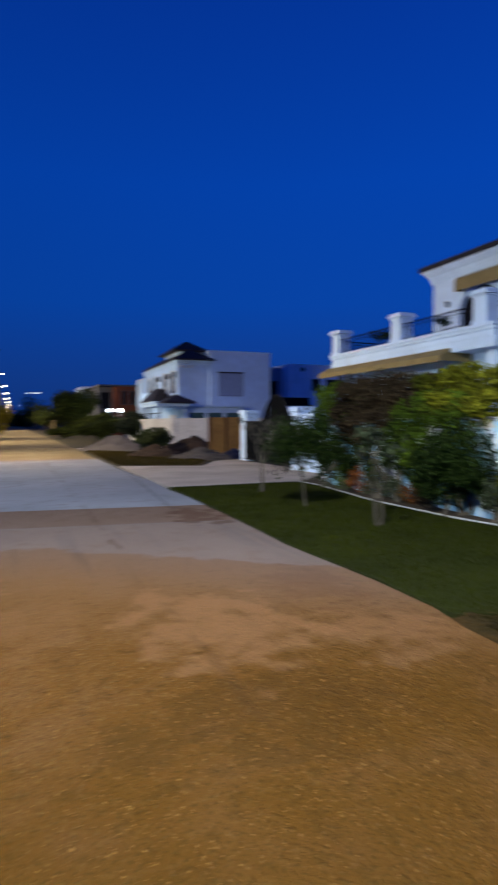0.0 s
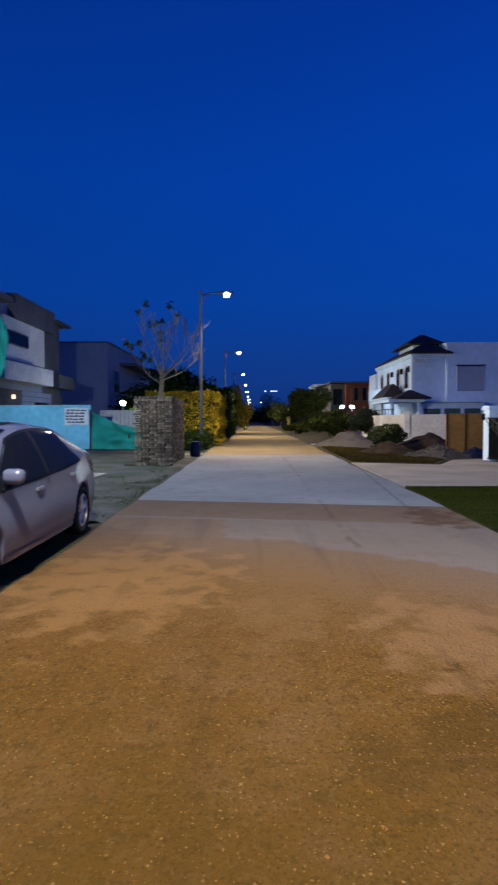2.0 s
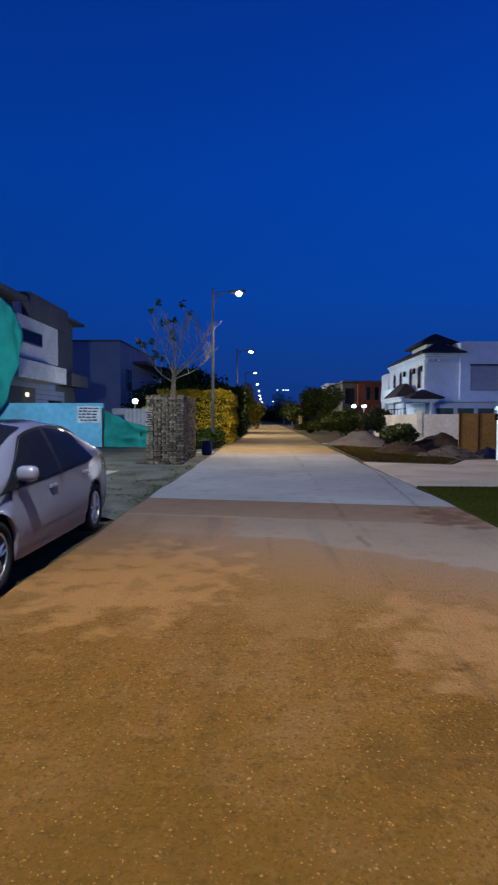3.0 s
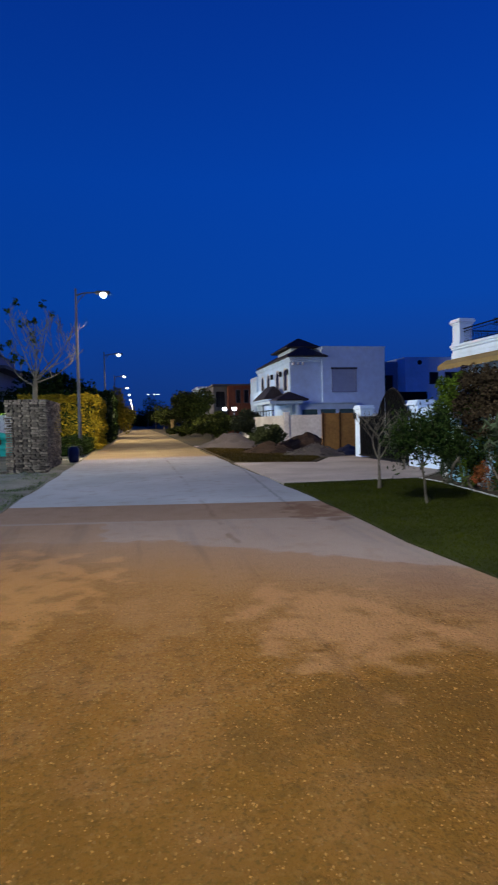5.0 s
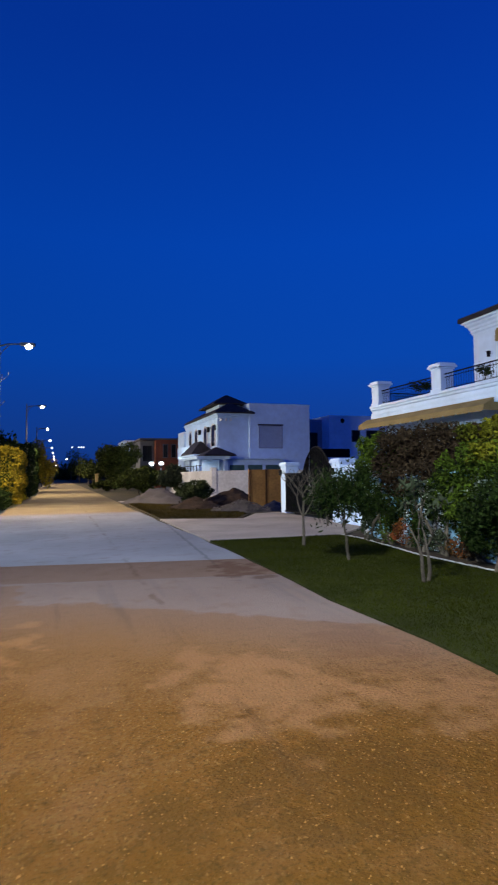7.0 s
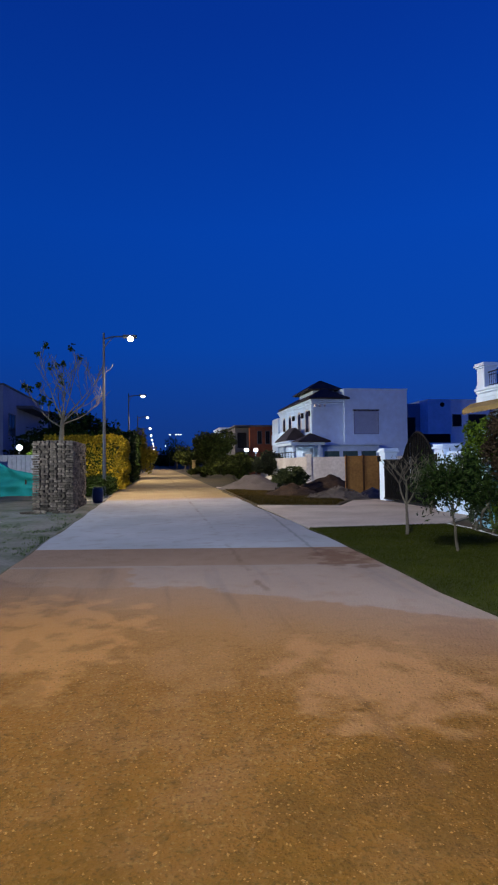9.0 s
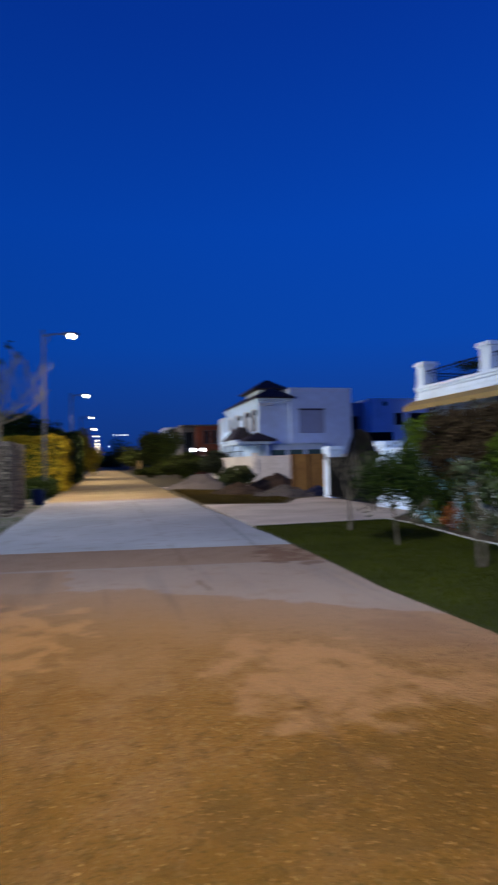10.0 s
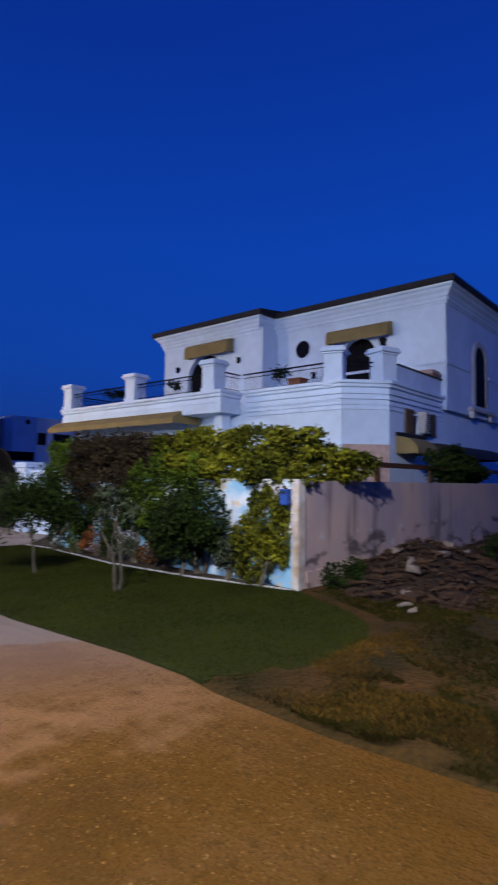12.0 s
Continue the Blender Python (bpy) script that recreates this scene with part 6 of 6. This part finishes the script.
def hedge(label, x0, x1, y0, y1, z1, count, size, mat, seed, name="hedge"):
    rng = np.random.default_rng(seed)
    ob = thing(name, ((x0 + x1) / 2, (y0 + y1) / 2, 0), label, "hedge")
    area = np.array([(y1 - y0) * z1, (x1 - x0) * z1, (x1 - x0) * (y1 - y0)])
    face = rng.choice(3, count, p=area / area.sum())
    p = np.stack([rng.uniform(x0, x1, count), rng.uniform(y0, y1, count), rng.uniform(0.1, z1, count)], 1)
    p[face == 0, 0], p[face == 1, 1], p[face == 2, 2] = x1, y0, z1
    bump = 0.10 * np.sin(p[:, 1] * 3 + p[:, 2] * 2.4) + 0.08 * np.sin(p[:, 0] * 4 + p[:, 2] * 5)
    inward = np.abs(rng.normal(size=count)) * 0.12 + 0.08 + bump
    p[face == 0, 0] -= inward[face == 0]
    p[face == 1, 1] += inward[face == 1]
    p[face == 2, 2] -= inward[face == 2] * 0.8
    # rounded shoulders
    over = np.maximum(0, p[:, 2] - (z1 - 0.5))
    p[:, 0] -= np.where(face == 0, over**2 * 0.9, 0)
    p[:, 1] += np.where(face == 1, over**2 * 0.9, 0)
    raw_part("foliage", *leaves(p, size, rng, 0.5), mat, ob)
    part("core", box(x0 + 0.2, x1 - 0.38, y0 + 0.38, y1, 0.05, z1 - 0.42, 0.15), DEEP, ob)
    return ob


hedge("clipped golden-yellow hedge beside the lamp post", -6.2, -1.95, 32.4, 41.0, 3.1, 15000, 0.17, GOLD, 81)
hedge("tall dark green hedge along the road", -6.5, -1.75, 42.5, 60.0, 3.9, 7000, 0.26, DEEP, 82)
hedge("low dark green planting under the lamp post", -4.6, -2.2, 26.1, 31.9, 0.85, 5200, 0.13, DEEP, 83)


def broad_tree(label, x, y, h, r, mat, count, seed, size=0.22, trunk=0.35, name="tree", loose=1.0):
    rng = np.random.default_rng(seed)
    ob = thing(name, (x, y, 0), label, "tree")
    bm, tips = limbs((x, y, 0), h * trunk, 0.7, rng, 2, 4, 0.03 * h)
    part("trunk", bm, BARK, ob)
    blobs = [(x + loose * r * 0.5 * rng.normal(), y + loose * r * 0.4 * rng.normal(), h * 0.62 + loose * h * 0.14 * rng.normal(), r * rng.uniform(0.4, 0.65), r * rng.uniform(0.4, 0.65), h * rng.uniform(0.16, 0.26)) for k in range(9)]
    blobs.append((x, y, h * 0.6, r * 0.8, r * 0.8, h * 0.33))
    pts, out = blob_points(blobs, count, rng, 0.45)
    raw_part("crown", *leaves(pts, size, rng, 0.6, 0.0, out * 0.4), mat, ob)
    return ob


broad_tree("golden-leaved tree lit by a street lamp", -2.5, 64, 5.4, 1.6, GOLD, 6500, 91, 0.24)
for n, (x, y, h, r) in enumerate(((-9.5, 52, 4.4, 2.6), (-6.0, 49.5, 6.3, 2.2), (-8.2, 55, 6.0, 2.6), (-10, 66, 5.0, 3.0), (-4.2, 76, 4.4, 2.4), (-4.5, 92, 4.2, 2.6), (-4.6, 112, 4.6, 2.6), (-4.8, 135, 5.0, 3.0), (-5, 165, 5.0, 3.2), (-5.2, 200, 5.5, 3.5), (-6, 250, 6, 4))):
    broad_tree("dark leafy roadside tree in the dusk", x, y, h, r, DEEP, 2600, 100 + n, 0.34)
ROADSIDE = leafy("roadside_leaf", (0.050, 0.062, 0.011), (0.024, 0.032, 0.007), 0.6)
for n, (x, y, h, r) in enumerate(((6.1, 66, 5.4, 2.2), (8.8, 56, 2.4, 1.6), (6.9, 52, 2.3, 1.5), (6.2, 46, 1.7, 1.2), (5.2, 61, 1.3, 1.2), (7.4, 64, 2.4, 1.8), (9.6, 47, 2.4, 1.4), (5.4, 96, 3.8, 2.0), (6.0, 125, 5.6, 2.6), (5.4, 160, 8.0, 3.4), (6, 205, 6.2, 3.6), (9, 140, 5, 3), (12, 180, 5, 4))):
    broad_tree("round dark green roadside tree" if h > 3 else "low dark roadside shrub in the dusk", x, y, h, r, (ROADSIDE, GREY)[n == 6], 15000 if n == 0 else 3600 if n < 7 else 2000, 120 + n, 0.24 if n < 7 else 0.36, 0.25, loose=0.5 if n == 0 else 1.0)

woods = np.random.default_rng(200)
wood_blobs = [(x + 4 * woods.normal(), 340 + 10 * woods.normal(), 2.5 + woods.random() * 2, 6 + 4 * woods.random(), 4, 3.0 + 3.5 * woods.random()) for x in range(-150, 200, 7)]
pts, out = blob_points(wood_blobs, 26000, woods, 0.5)
tagged(raw_object("far_woods", *leaves(pts, 1.3, woods, 0.7), DEEP), "dark line of far trees across the horizon", "woods", kind="stuff")

# ---- houses further off ----
BRICKRED = material("red_brick_facing", (0.20, 0.065, 0.035), 0.9, 0.3, 1.0, 14.0, 0.3)
BLIND = material("closed_roller_blind", (0.30, 0.36, 0.48), 0.8, 0.1, 2.0, 20.0, 0.1)
# blue dusk shade put into the render's own colour, for unlit walls
DUSK = material("dusk_blue_render", (0.22, 0.255, 0.37), 0.85, 0.15, 0.5, 6.0, 0.2)
DARKRENDER = material("dark_grey_render", (0.10, 0.10, 0.11), 0.85, 0.2, 0.5, 6.0, 0.2)
WARM = glow("warm_window", (1.0, 0.75, 0.4), 1.6)
COOL = glow("cool_window", (0.75, 0.88, 1.0), 2.5)
FLOOD = glow("floodlight_lens", (0.82, 0.92, 1.0), 60.0)


def hip(x0, x1, y0, y1, z0, z1, lap=0.5, thick=0.12):
    bm = bmesh.new()
    a = [(x0 - lap, y0 - lap), (x1 + lap, y0 - lap), (x1 + lap, y1 + lap), (x0 - lap, y1 + lap)]
    prism(a, z0, z0 + thick, bm)
    inset = min(x1 - x0, y1 - y0) / 2 + lap
    top = [(a[0][0] + inset * 0.94, a[0][1] + inset * 0.94), (a[1][0] - inset * 0.94, a[1][1] + inset * 0.94), (a[2][0] - inset * 0.94, a[2][1] - inset * 0.94), (a[3][0] + inset * 0.94, a[3][1] - inset * 0.94)]
    lo = [bm.verts.new((x, y, z0 + thick + 0.002)) for x, y in a]
    hi = [bm.verts.new((x, y, z1)) for x, y in top]
    for i in range(4):
        bm.faces.new((lo[i], lo[(i + 1) % 4], hi[(i + 1) % 4], hi[i]))
    bm.faces.new(hi)
    return bm


def pane_window(parent, axis, at, u0, u1, z0, z1, out, pane=DARKGLASS, label="", bars=1, rim=None):
    """A window set in a wall's face: frame proud of it, panes behind."""
    def slab(d0, d1, a, b, c, d):
        lo, hi = sorted((at + out * d0, at + out * d1))
        return box(lo, hi, a, b, c, d) if axis == "x" else box(a, b, lo, hi, c, d)
    win = part("window", slab(0.0, 0.02, u0, u1, z0, z1), pane, parent, label)
    w = 0.07
    for a, b, c, d in ((u0 - w, u0, z0 - w, z1 + w), (u1, u1 + w, z0 - w, z1 + w), (u0, u1, z1, z1 + w), (u0, u1, z0 - w, z0)):
        part("frame", slab(0.0, 0.07, a, b, c, d), rim or DARKRENDER, win)
    for k in range(1, bars + 1):
        u = u0 + (u1 - u0) * k / (bars + 1)
        part("mullion", slab(0.021, 0.05, u - 0.03, u + 0.03, z0, z1), IRON, win)
    return win


# white house with a pagoda-like hip roof
white = thing("house", (18, 57, 0), "white two-storey house with stacked dark hip roofs and a porch", "house")
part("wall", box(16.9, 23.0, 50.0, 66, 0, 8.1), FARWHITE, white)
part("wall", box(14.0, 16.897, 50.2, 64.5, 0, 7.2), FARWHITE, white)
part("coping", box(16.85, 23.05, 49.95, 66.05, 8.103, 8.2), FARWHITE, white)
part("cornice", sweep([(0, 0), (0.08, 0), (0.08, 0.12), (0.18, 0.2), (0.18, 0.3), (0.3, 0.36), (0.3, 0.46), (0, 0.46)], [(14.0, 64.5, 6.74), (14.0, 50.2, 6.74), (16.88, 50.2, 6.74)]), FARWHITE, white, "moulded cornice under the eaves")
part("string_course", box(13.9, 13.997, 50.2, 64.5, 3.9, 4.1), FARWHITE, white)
for k in range(3):
    part("bracket", box(14.1 + k * 0.45, 14.25 + k * 0.45, 49.9, 50.19, 6.5, 6.73), OLDWHITE, white)
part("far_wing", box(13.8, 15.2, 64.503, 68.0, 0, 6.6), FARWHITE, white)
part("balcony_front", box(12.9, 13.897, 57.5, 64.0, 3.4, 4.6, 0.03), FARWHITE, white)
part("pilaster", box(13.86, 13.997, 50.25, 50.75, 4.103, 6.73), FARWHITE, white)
part("roof", hip(14.0, 16.85, 50.2, 62.5, 7.203, 8.35, 0.5), ROOF, white, "dark tiled hip roof")
part("roof_tower", box(14.5, 16.6, 52.0, 57.0, 7.7, 8.22), FARWHITE, white)
part("roof", hip(14.5, 16.6, 52.0, 57.0, 8.223, 9.3, 0.6), ROOF, white, "small upper hip roof")
pane_window(white, "y", 50.0, 17.85, 20.1, 4.05, 6.05, -1, BLIND, "wide window with closed pale blind", 0, DUSK)
# dark bar added for the shadow line above the window
part("shadow_frame", box(17.7, 20.25, 49.93, 49.997, 6.13, 6.25), ROOF, white)
for y0 in (51.6, 54.6, 58.6, 61.4):
    w = part("arched_window", plate("x", 13.96, 0.03, arch_outline(y0 + 0.6, 0.6, 4.3, 5.7, 6.3)), DARKGLASS, white, "dark arched upstairs window")
    part("frame", arch_ring("x", 13.93, 0.07, y0 + 0.6, 0.602, 4.3, 5.7, 6.3, 0.12), OLDWHITE, w)
for y0 in (50.9, 53.6, 57.2):
    part("wall_lantern", box(13.72, 13.95, y0 - 0.18, y0 + 0.18, 5.7, 6.2, 0.04), IRON, white)
part("porch_floor", box(11.0, 14.0, 46.6, 57, 0, 0.25), OLDWHITE, white)
for x, y in ((11.4, 47.0), (13.6, 47.0), (11.4, 51.0), (12.3, 56.0)):
    part("porch_column", tube([(x, y, 0.25), (x, y, 0.45), (x, y, 2.7), (x, y, 2.9)], [0.24, 0.17, 0.15, 0.24], 12), FARWHITE, white)
part("porch_beam", box(11.1, 14.0, 46.7, 53.0, 2.9, 3.15), FARWHITE, white)
part("porch_cornice", box(11.9, 13.997, 50.5, 57.4, 3.153, 3.3, 0.03), FARWHITE, white)
part("porch_cornice", box(11.7, 13.997, 50.3, 57.6, 3.303, 3.45, 0.03), FARWHITE, white)
part("porch_roof", hip(12.0, 14.2, 46.8, 49.0, 3.153, 3.95, 0.3), ROOF, white, "small dark porch roof")
part("porch_roof", hip(12.2, 13.95, 52.6, 57.0, 3.453, 4.8, 0.3), ROOF, white, "dark lean porch roof")
part("side_porch", wall_with_holes("y", 48.2, 0.2, 14.05, 19.5, 0, 2.9, [(14.4, 15.8, 1.2, 2.4), (16.1, 17.5, 1.2, 2.4), (17.8, 19.2, 1.2, 2.4)]), FARWHITE, white)
part("side_porch_roof", box(14.05, 19.7, 48.0, 50.0, 2.903, 3.05), FARWHITE, white)
for u in (14.4, 16.1, 17.8):
    # the porch's teal light is put into the glass colour
    part("window", box(u, u + 1.4, 48.3, 48.32, 1.2, 2.4), material("teal_lit_glass", (0.06, 0.12, 0.12), 0.1, 0.2, 1.0, 5.0, 0.0), white, "teal-lit porch window")
part("chimney_pipe", tube([(21.3, 54, 8.1), (21.3, 54, 8.6)], 0.08, 8), IRON, white)
wallset = thing("compound_wall", (10, 40, 0), "low white compound wall with stained plaster", "wall", kind="structure")
part("panel", box(9.6, 9.8, 36.2, 53, 0, 1.80), OLDWHITE, wallset)
part("panel", box(9.6, 24, 36.0, 36.197, 0, 1.80), OLDWHITE, wallset)
part("post", box(9.5, 9.85, 35.9, 36.25, 0, 2.0, 0.02), OLDWHITE, wallset)
for k in range(12):
    part("iron_panel", tube([(9.7, 40 + k * 1.0, 1.8), (9.7, 40 + k * 1.0, 2.25)], 0.02, 4), IRON, wallset)
part("iron_rail", tube([(9.7, 39.5, 2.2), (9.7, 52, 2.2)], 0.025, 4), IRON, wallset)

block = thing("house", (34, 68, 0), "white flat-roofed house with balcony and dark windows", "house")
# recessed wing of the white house, its shade given by the colour
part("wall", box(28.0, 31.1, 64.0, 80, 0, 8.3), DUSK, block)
part("wall", box(31.103, 44, 62.0, 80, 0, 8.5), WHITE, block)
part("coping", box(31.05, 44.05, 61.95, 80.05, 8.503, 8.62), WHITE, block)
part("balcony", box(27.8, 33.2, 60.8, 61.997, 3.3, 3.5), WHITE, block)
part("balcony_screen", box(27.8, 33.2, 60.8, 60.85, 3.503, 4.5), IRON, block, "black balcony screen")
for u0, u1, z0, z1 in ((34.2, 35.2, 5.5, 6.8), (36.2, 38.4, 5.5, 6.8), (34.2, 36.0, 1.2, 2.6)):
    pane_window(block, "y", 62.0, u0, u1, z0, z1, -1)
pane_window(block, "y", 64.0, 29.0, 30.4, 4.6, 6.6, -1)
part("vent", tube([(32.9, 61.95, 8.0), (32.9, 62.0, 8.0)], 0.28, 12), IRON, block)

red = thing("house", (14.5, 76, 0), "red brick house with dark balcony, far down the road", "house")
part("wall", box(11.7, 21, 72, 84, 0, 6.1), BRICKRED, red)
part("wall", box(9.9, 11.697, 73, 84, 0, 6.05), DARKRENDER, red)
part("roof", box(9.7, 21.2, 71.8, 84.2, 6.103, 6.3), DARKRENDER, red, "dark flat roof edge")
part("balcony", box(9.7, 11.69, 71.6, 72.997, 2.9, 3.1), DARKRENDER, red)
for k in range(8):
    part("brick_pier", box(12.3 + k * 1.05, 12.55 + k * 1.05, 71.88, 71.997, 0, 6.1), BRICKRED, red)
for u0, u1 in ((12.7, 13.2), (13.75, 14.25), (14.8, 15.3), (16.9, 17.4)):
    pane_window(red, "y", 72.0, u0, u1, 3.9, 5.5, -1)
pane_window(red, "y", 73.0, 10.2, 11.4, 3.4, 5.4, -1, DARKGLASS, "dark balcony window")
far_white = thing("house", (12, 108, 0), "plain white far house with a flat roof", "house")
part("wall", box(11.3, 17, 104, 114, 0, 7.8), WHITE, far_white)
part("roof", box(11.1, 17.2, 103.8, 114.2, 7.803, 8.0), WHITE, far_white)
pane_window(far_white, "y", 104.0, 12, 13.4, 4.2, 5.8, -1)
for k, x in enumerate((9.25, 10.3)):
    fl = thing("floodlight", (x, 59.6, 0), "bright white floodlight on a short post", "floodlight", "floodlights")
    part("post", tube([(x, 59.7, 0), (x, 59.7, 2.6)], 0.05, 6), GALV, fl)
    head = part("housing", box(x - 0.28, x + 0.28, 59.6, 59.75, 2.6, 3.05, 0.03), IRON, fl)
    lens = part("lens", box(x - 0.17, x + 0.17, 59.57, 59.597, 2.70, 2.95), FLOOD, head, "glowing white lens")
# yellow lamplight on the pillar is put into its ochre colour
entry = thing("entrance_pillar", (4.6, 74, 0), "entrance pillar beside the road, coloured as if lit yellow", "pillar")
part("shaft", box(4.4, 4.8, 73.8, 74.2, 0, 1.8, 0.02), OCHRE, entry)
part("cap", box(4.34, 4.86, 73.74, 74.26, 1.803, 1.9, 0.02), OCHRE, entry)
for n, (x, y, z) in enumerate(((8.2, 78, 2.0), (9.2, 78, 2.0), (10.3, 90, 2.2))):
    lamp = thing("garden_lamp", (x, y, 0), "small lit globe lamp on a post", "lamp", "garden lamps")
    part("post", tube([(x, y, 0), (x, y, z - 0.15)], 0.05, 6), IRON, lamp)
    bm = bmesh.new()
    bmesh.ops.create_uvsphere(bm, u_segments=12, v_segments=8, radius=0.2, matrix=Matrix.Translation((x, y, z)))
    part("globe", bm, glow("globe_glass", (1.0, 0.85, 0.55), 14.0), lamp, "glowing globe", True)
mast = thing("light_mast", (7.2, 230, 0), "far mast with a row of small white lights", "mast")
part("pole", tube([(7.2, 230, 0), (7.2, 230, 13)], 0.15, 6), GALV, mast)
part("cross_arm", box(4.6, 9.8, 229.9, 230.1, 13, 13.2), GALV, mast)
for x in (5.0, 7.4, 8.4, 9.3):
    part("lamp", box(x - 0.25, x + 0.25, 229.7, 229.897, 12.9, 13.3), COOL, mast, "lit floodlight")

# left-hand houses
near_left = thing("house", (-19, 36, 0), "dark modern house with white bands and deep eaves", "house")
part("wall", box(-24, -14.1, 30.5, 42, 0, 3.3), DARKRENDER, near_left)
part("wall", box(-24, -14.2, 31.6, 38.3, 3.303, 7.45), DUSK, near_left)
part("wall", box(-24, -14.0, 32.0, 38.3, 5.0, 7.44), OLDWHITE, near_left, "white rendered panel with a slit window")
part("wall", box(-24, -14.25, 38.303, 42, 3.303, 8.39), DARKRENDER, near_left)
part("upper_band", box(-24, -13.9, 33.55, 40.1, 7.453, 8.95), DARKRENDER, near_left, "dark parapet band")
part("upper_band", box(-24, -14.4, 32.303, 33.547, 7.453, 8.7), DUSK, near_left)
part("roof_slab", box(-24, -13.5, 28.6, 32.3, 8.10, 8.38), DARKRENDER, near_left, "dark overhanging roof")
part("roof_slab", box(-24, -13.75, 40.103, 43.3, 8.393, 8.56), DARKRENDER, near_left, "thin overhanging eave")
part("balcony", box(-14.197, -12.9, 29.6, 36.8, 3.65, 4.66, 0.02), OLDWHITE, near_left, "white balcony front")
part("balcony", box(-14.24, -13.3, 39.0, 42.6, 3.7, 4.6, 0.02), DARKRENDER, near_left)
for k in range(7):
    part("cladding_board", box(-14.097, -14.05, 34.6, 39.6, 1.0 + k * 0.33, 1.30 + k * 0.33, 0.01), DUSK, near_left)
pane_window(near_left, "x", -14.0, 32.6, 35.4, 5.95, 6.6, 1, DARKGLASS, "long dark slit window", 0)
pane_window(near_left, "x", -14.05, 36.6, 38.8, 0.9, 2.6, 1)
part("lit_lamp", box(-14.09, -14.0, 33.2, 33.5, 2.75, 2.98), WARM, near_left, "small warm lamp")
mid_left = thing("house", (-19, 63, 0), "plain rendered house in dusk blue-grey with flat roof", "house")
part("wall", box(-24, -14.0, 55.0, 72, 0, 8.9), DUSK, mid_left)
part("coping", box(-24.1, -13.9, 54.9, 72.1, 8.903, 9.05), DARKRENDER, mid_left)
part("roof_canopy", box(-13.997, -12.4, 60, 72, 7.2, 7.5), DARKRENDER, mid_left)
part("lower_wall", box(-14.0, -12.6, 64, 72, 0, 5.4), DUSK, mid_left)
pane_window(mid_left, "x", -14.0, 57, 59.4, 4.4, 6.4, 1)
pane_window(mid_left, "x", -12.6, 66, 69, 2.4, 4.2, 1)
pane_window(mid_left, "y", 55.0, -16.3, -15.9, 1.9, 2.5, -1, COOL, "small lit window")
far_left = thing("house", (-20, 85, 0), "far dark house with pale gable and eaves", "house")
part("wall", box(-26, -14.5, 80, 96, 0, 8.4), DARKRENDER, far_left)
part("wall", box(-17.5, -14.6, 79.0, 79.997, 0, 7.6), OLDWHITE, far_left)
part("roof", hip(-26, -14.5, 80, 96, 8.403, 9.9, 0.9), ROOF, far_left)
pane_window(far_left, "y", 79.0, -16.8, -15.6, 4.2, 6.0, -1)
porch = thing("porch_lamp", (-8.7, 38.0, 0), "bright white porch lamp on a post", "lamp")
part("post", tube([(-8.7, 38.0, 0), (-8.7, 38.0, 2.4)], 0.05, 8), IRON, porch)
bm = bmesh.new()
bmesh.ops.create_uvsphere(bm, u_segments=14, v_segments=8, radius=0.17, matrix=Matrix.Translation((-8.7, 38.0, 2.62)))
ob = part("globe", bm, FLOOD, porch, "glowing white globe", True)
ob.visible_shadow = False
shrub("shrub", "green shrub lit by the porch lamp", [(-7.6, 38.5, 1.5, 0.8, 0.7, 0.9), (-7.0, 38.6, 1.1, 0.6, 0.6, 0.7)], 2600, 0.16, GREEN, 171, 4)
shrub("shrub", "dark low shrub behind the green net", [(-5.6, 34.0, 1.0, 0.9, 0.8, 0.9), (-6.8, 34.4, 0.9, 0.7, 0.7, 0.8)], 3000, 0.16, DEEP, 172, 4)
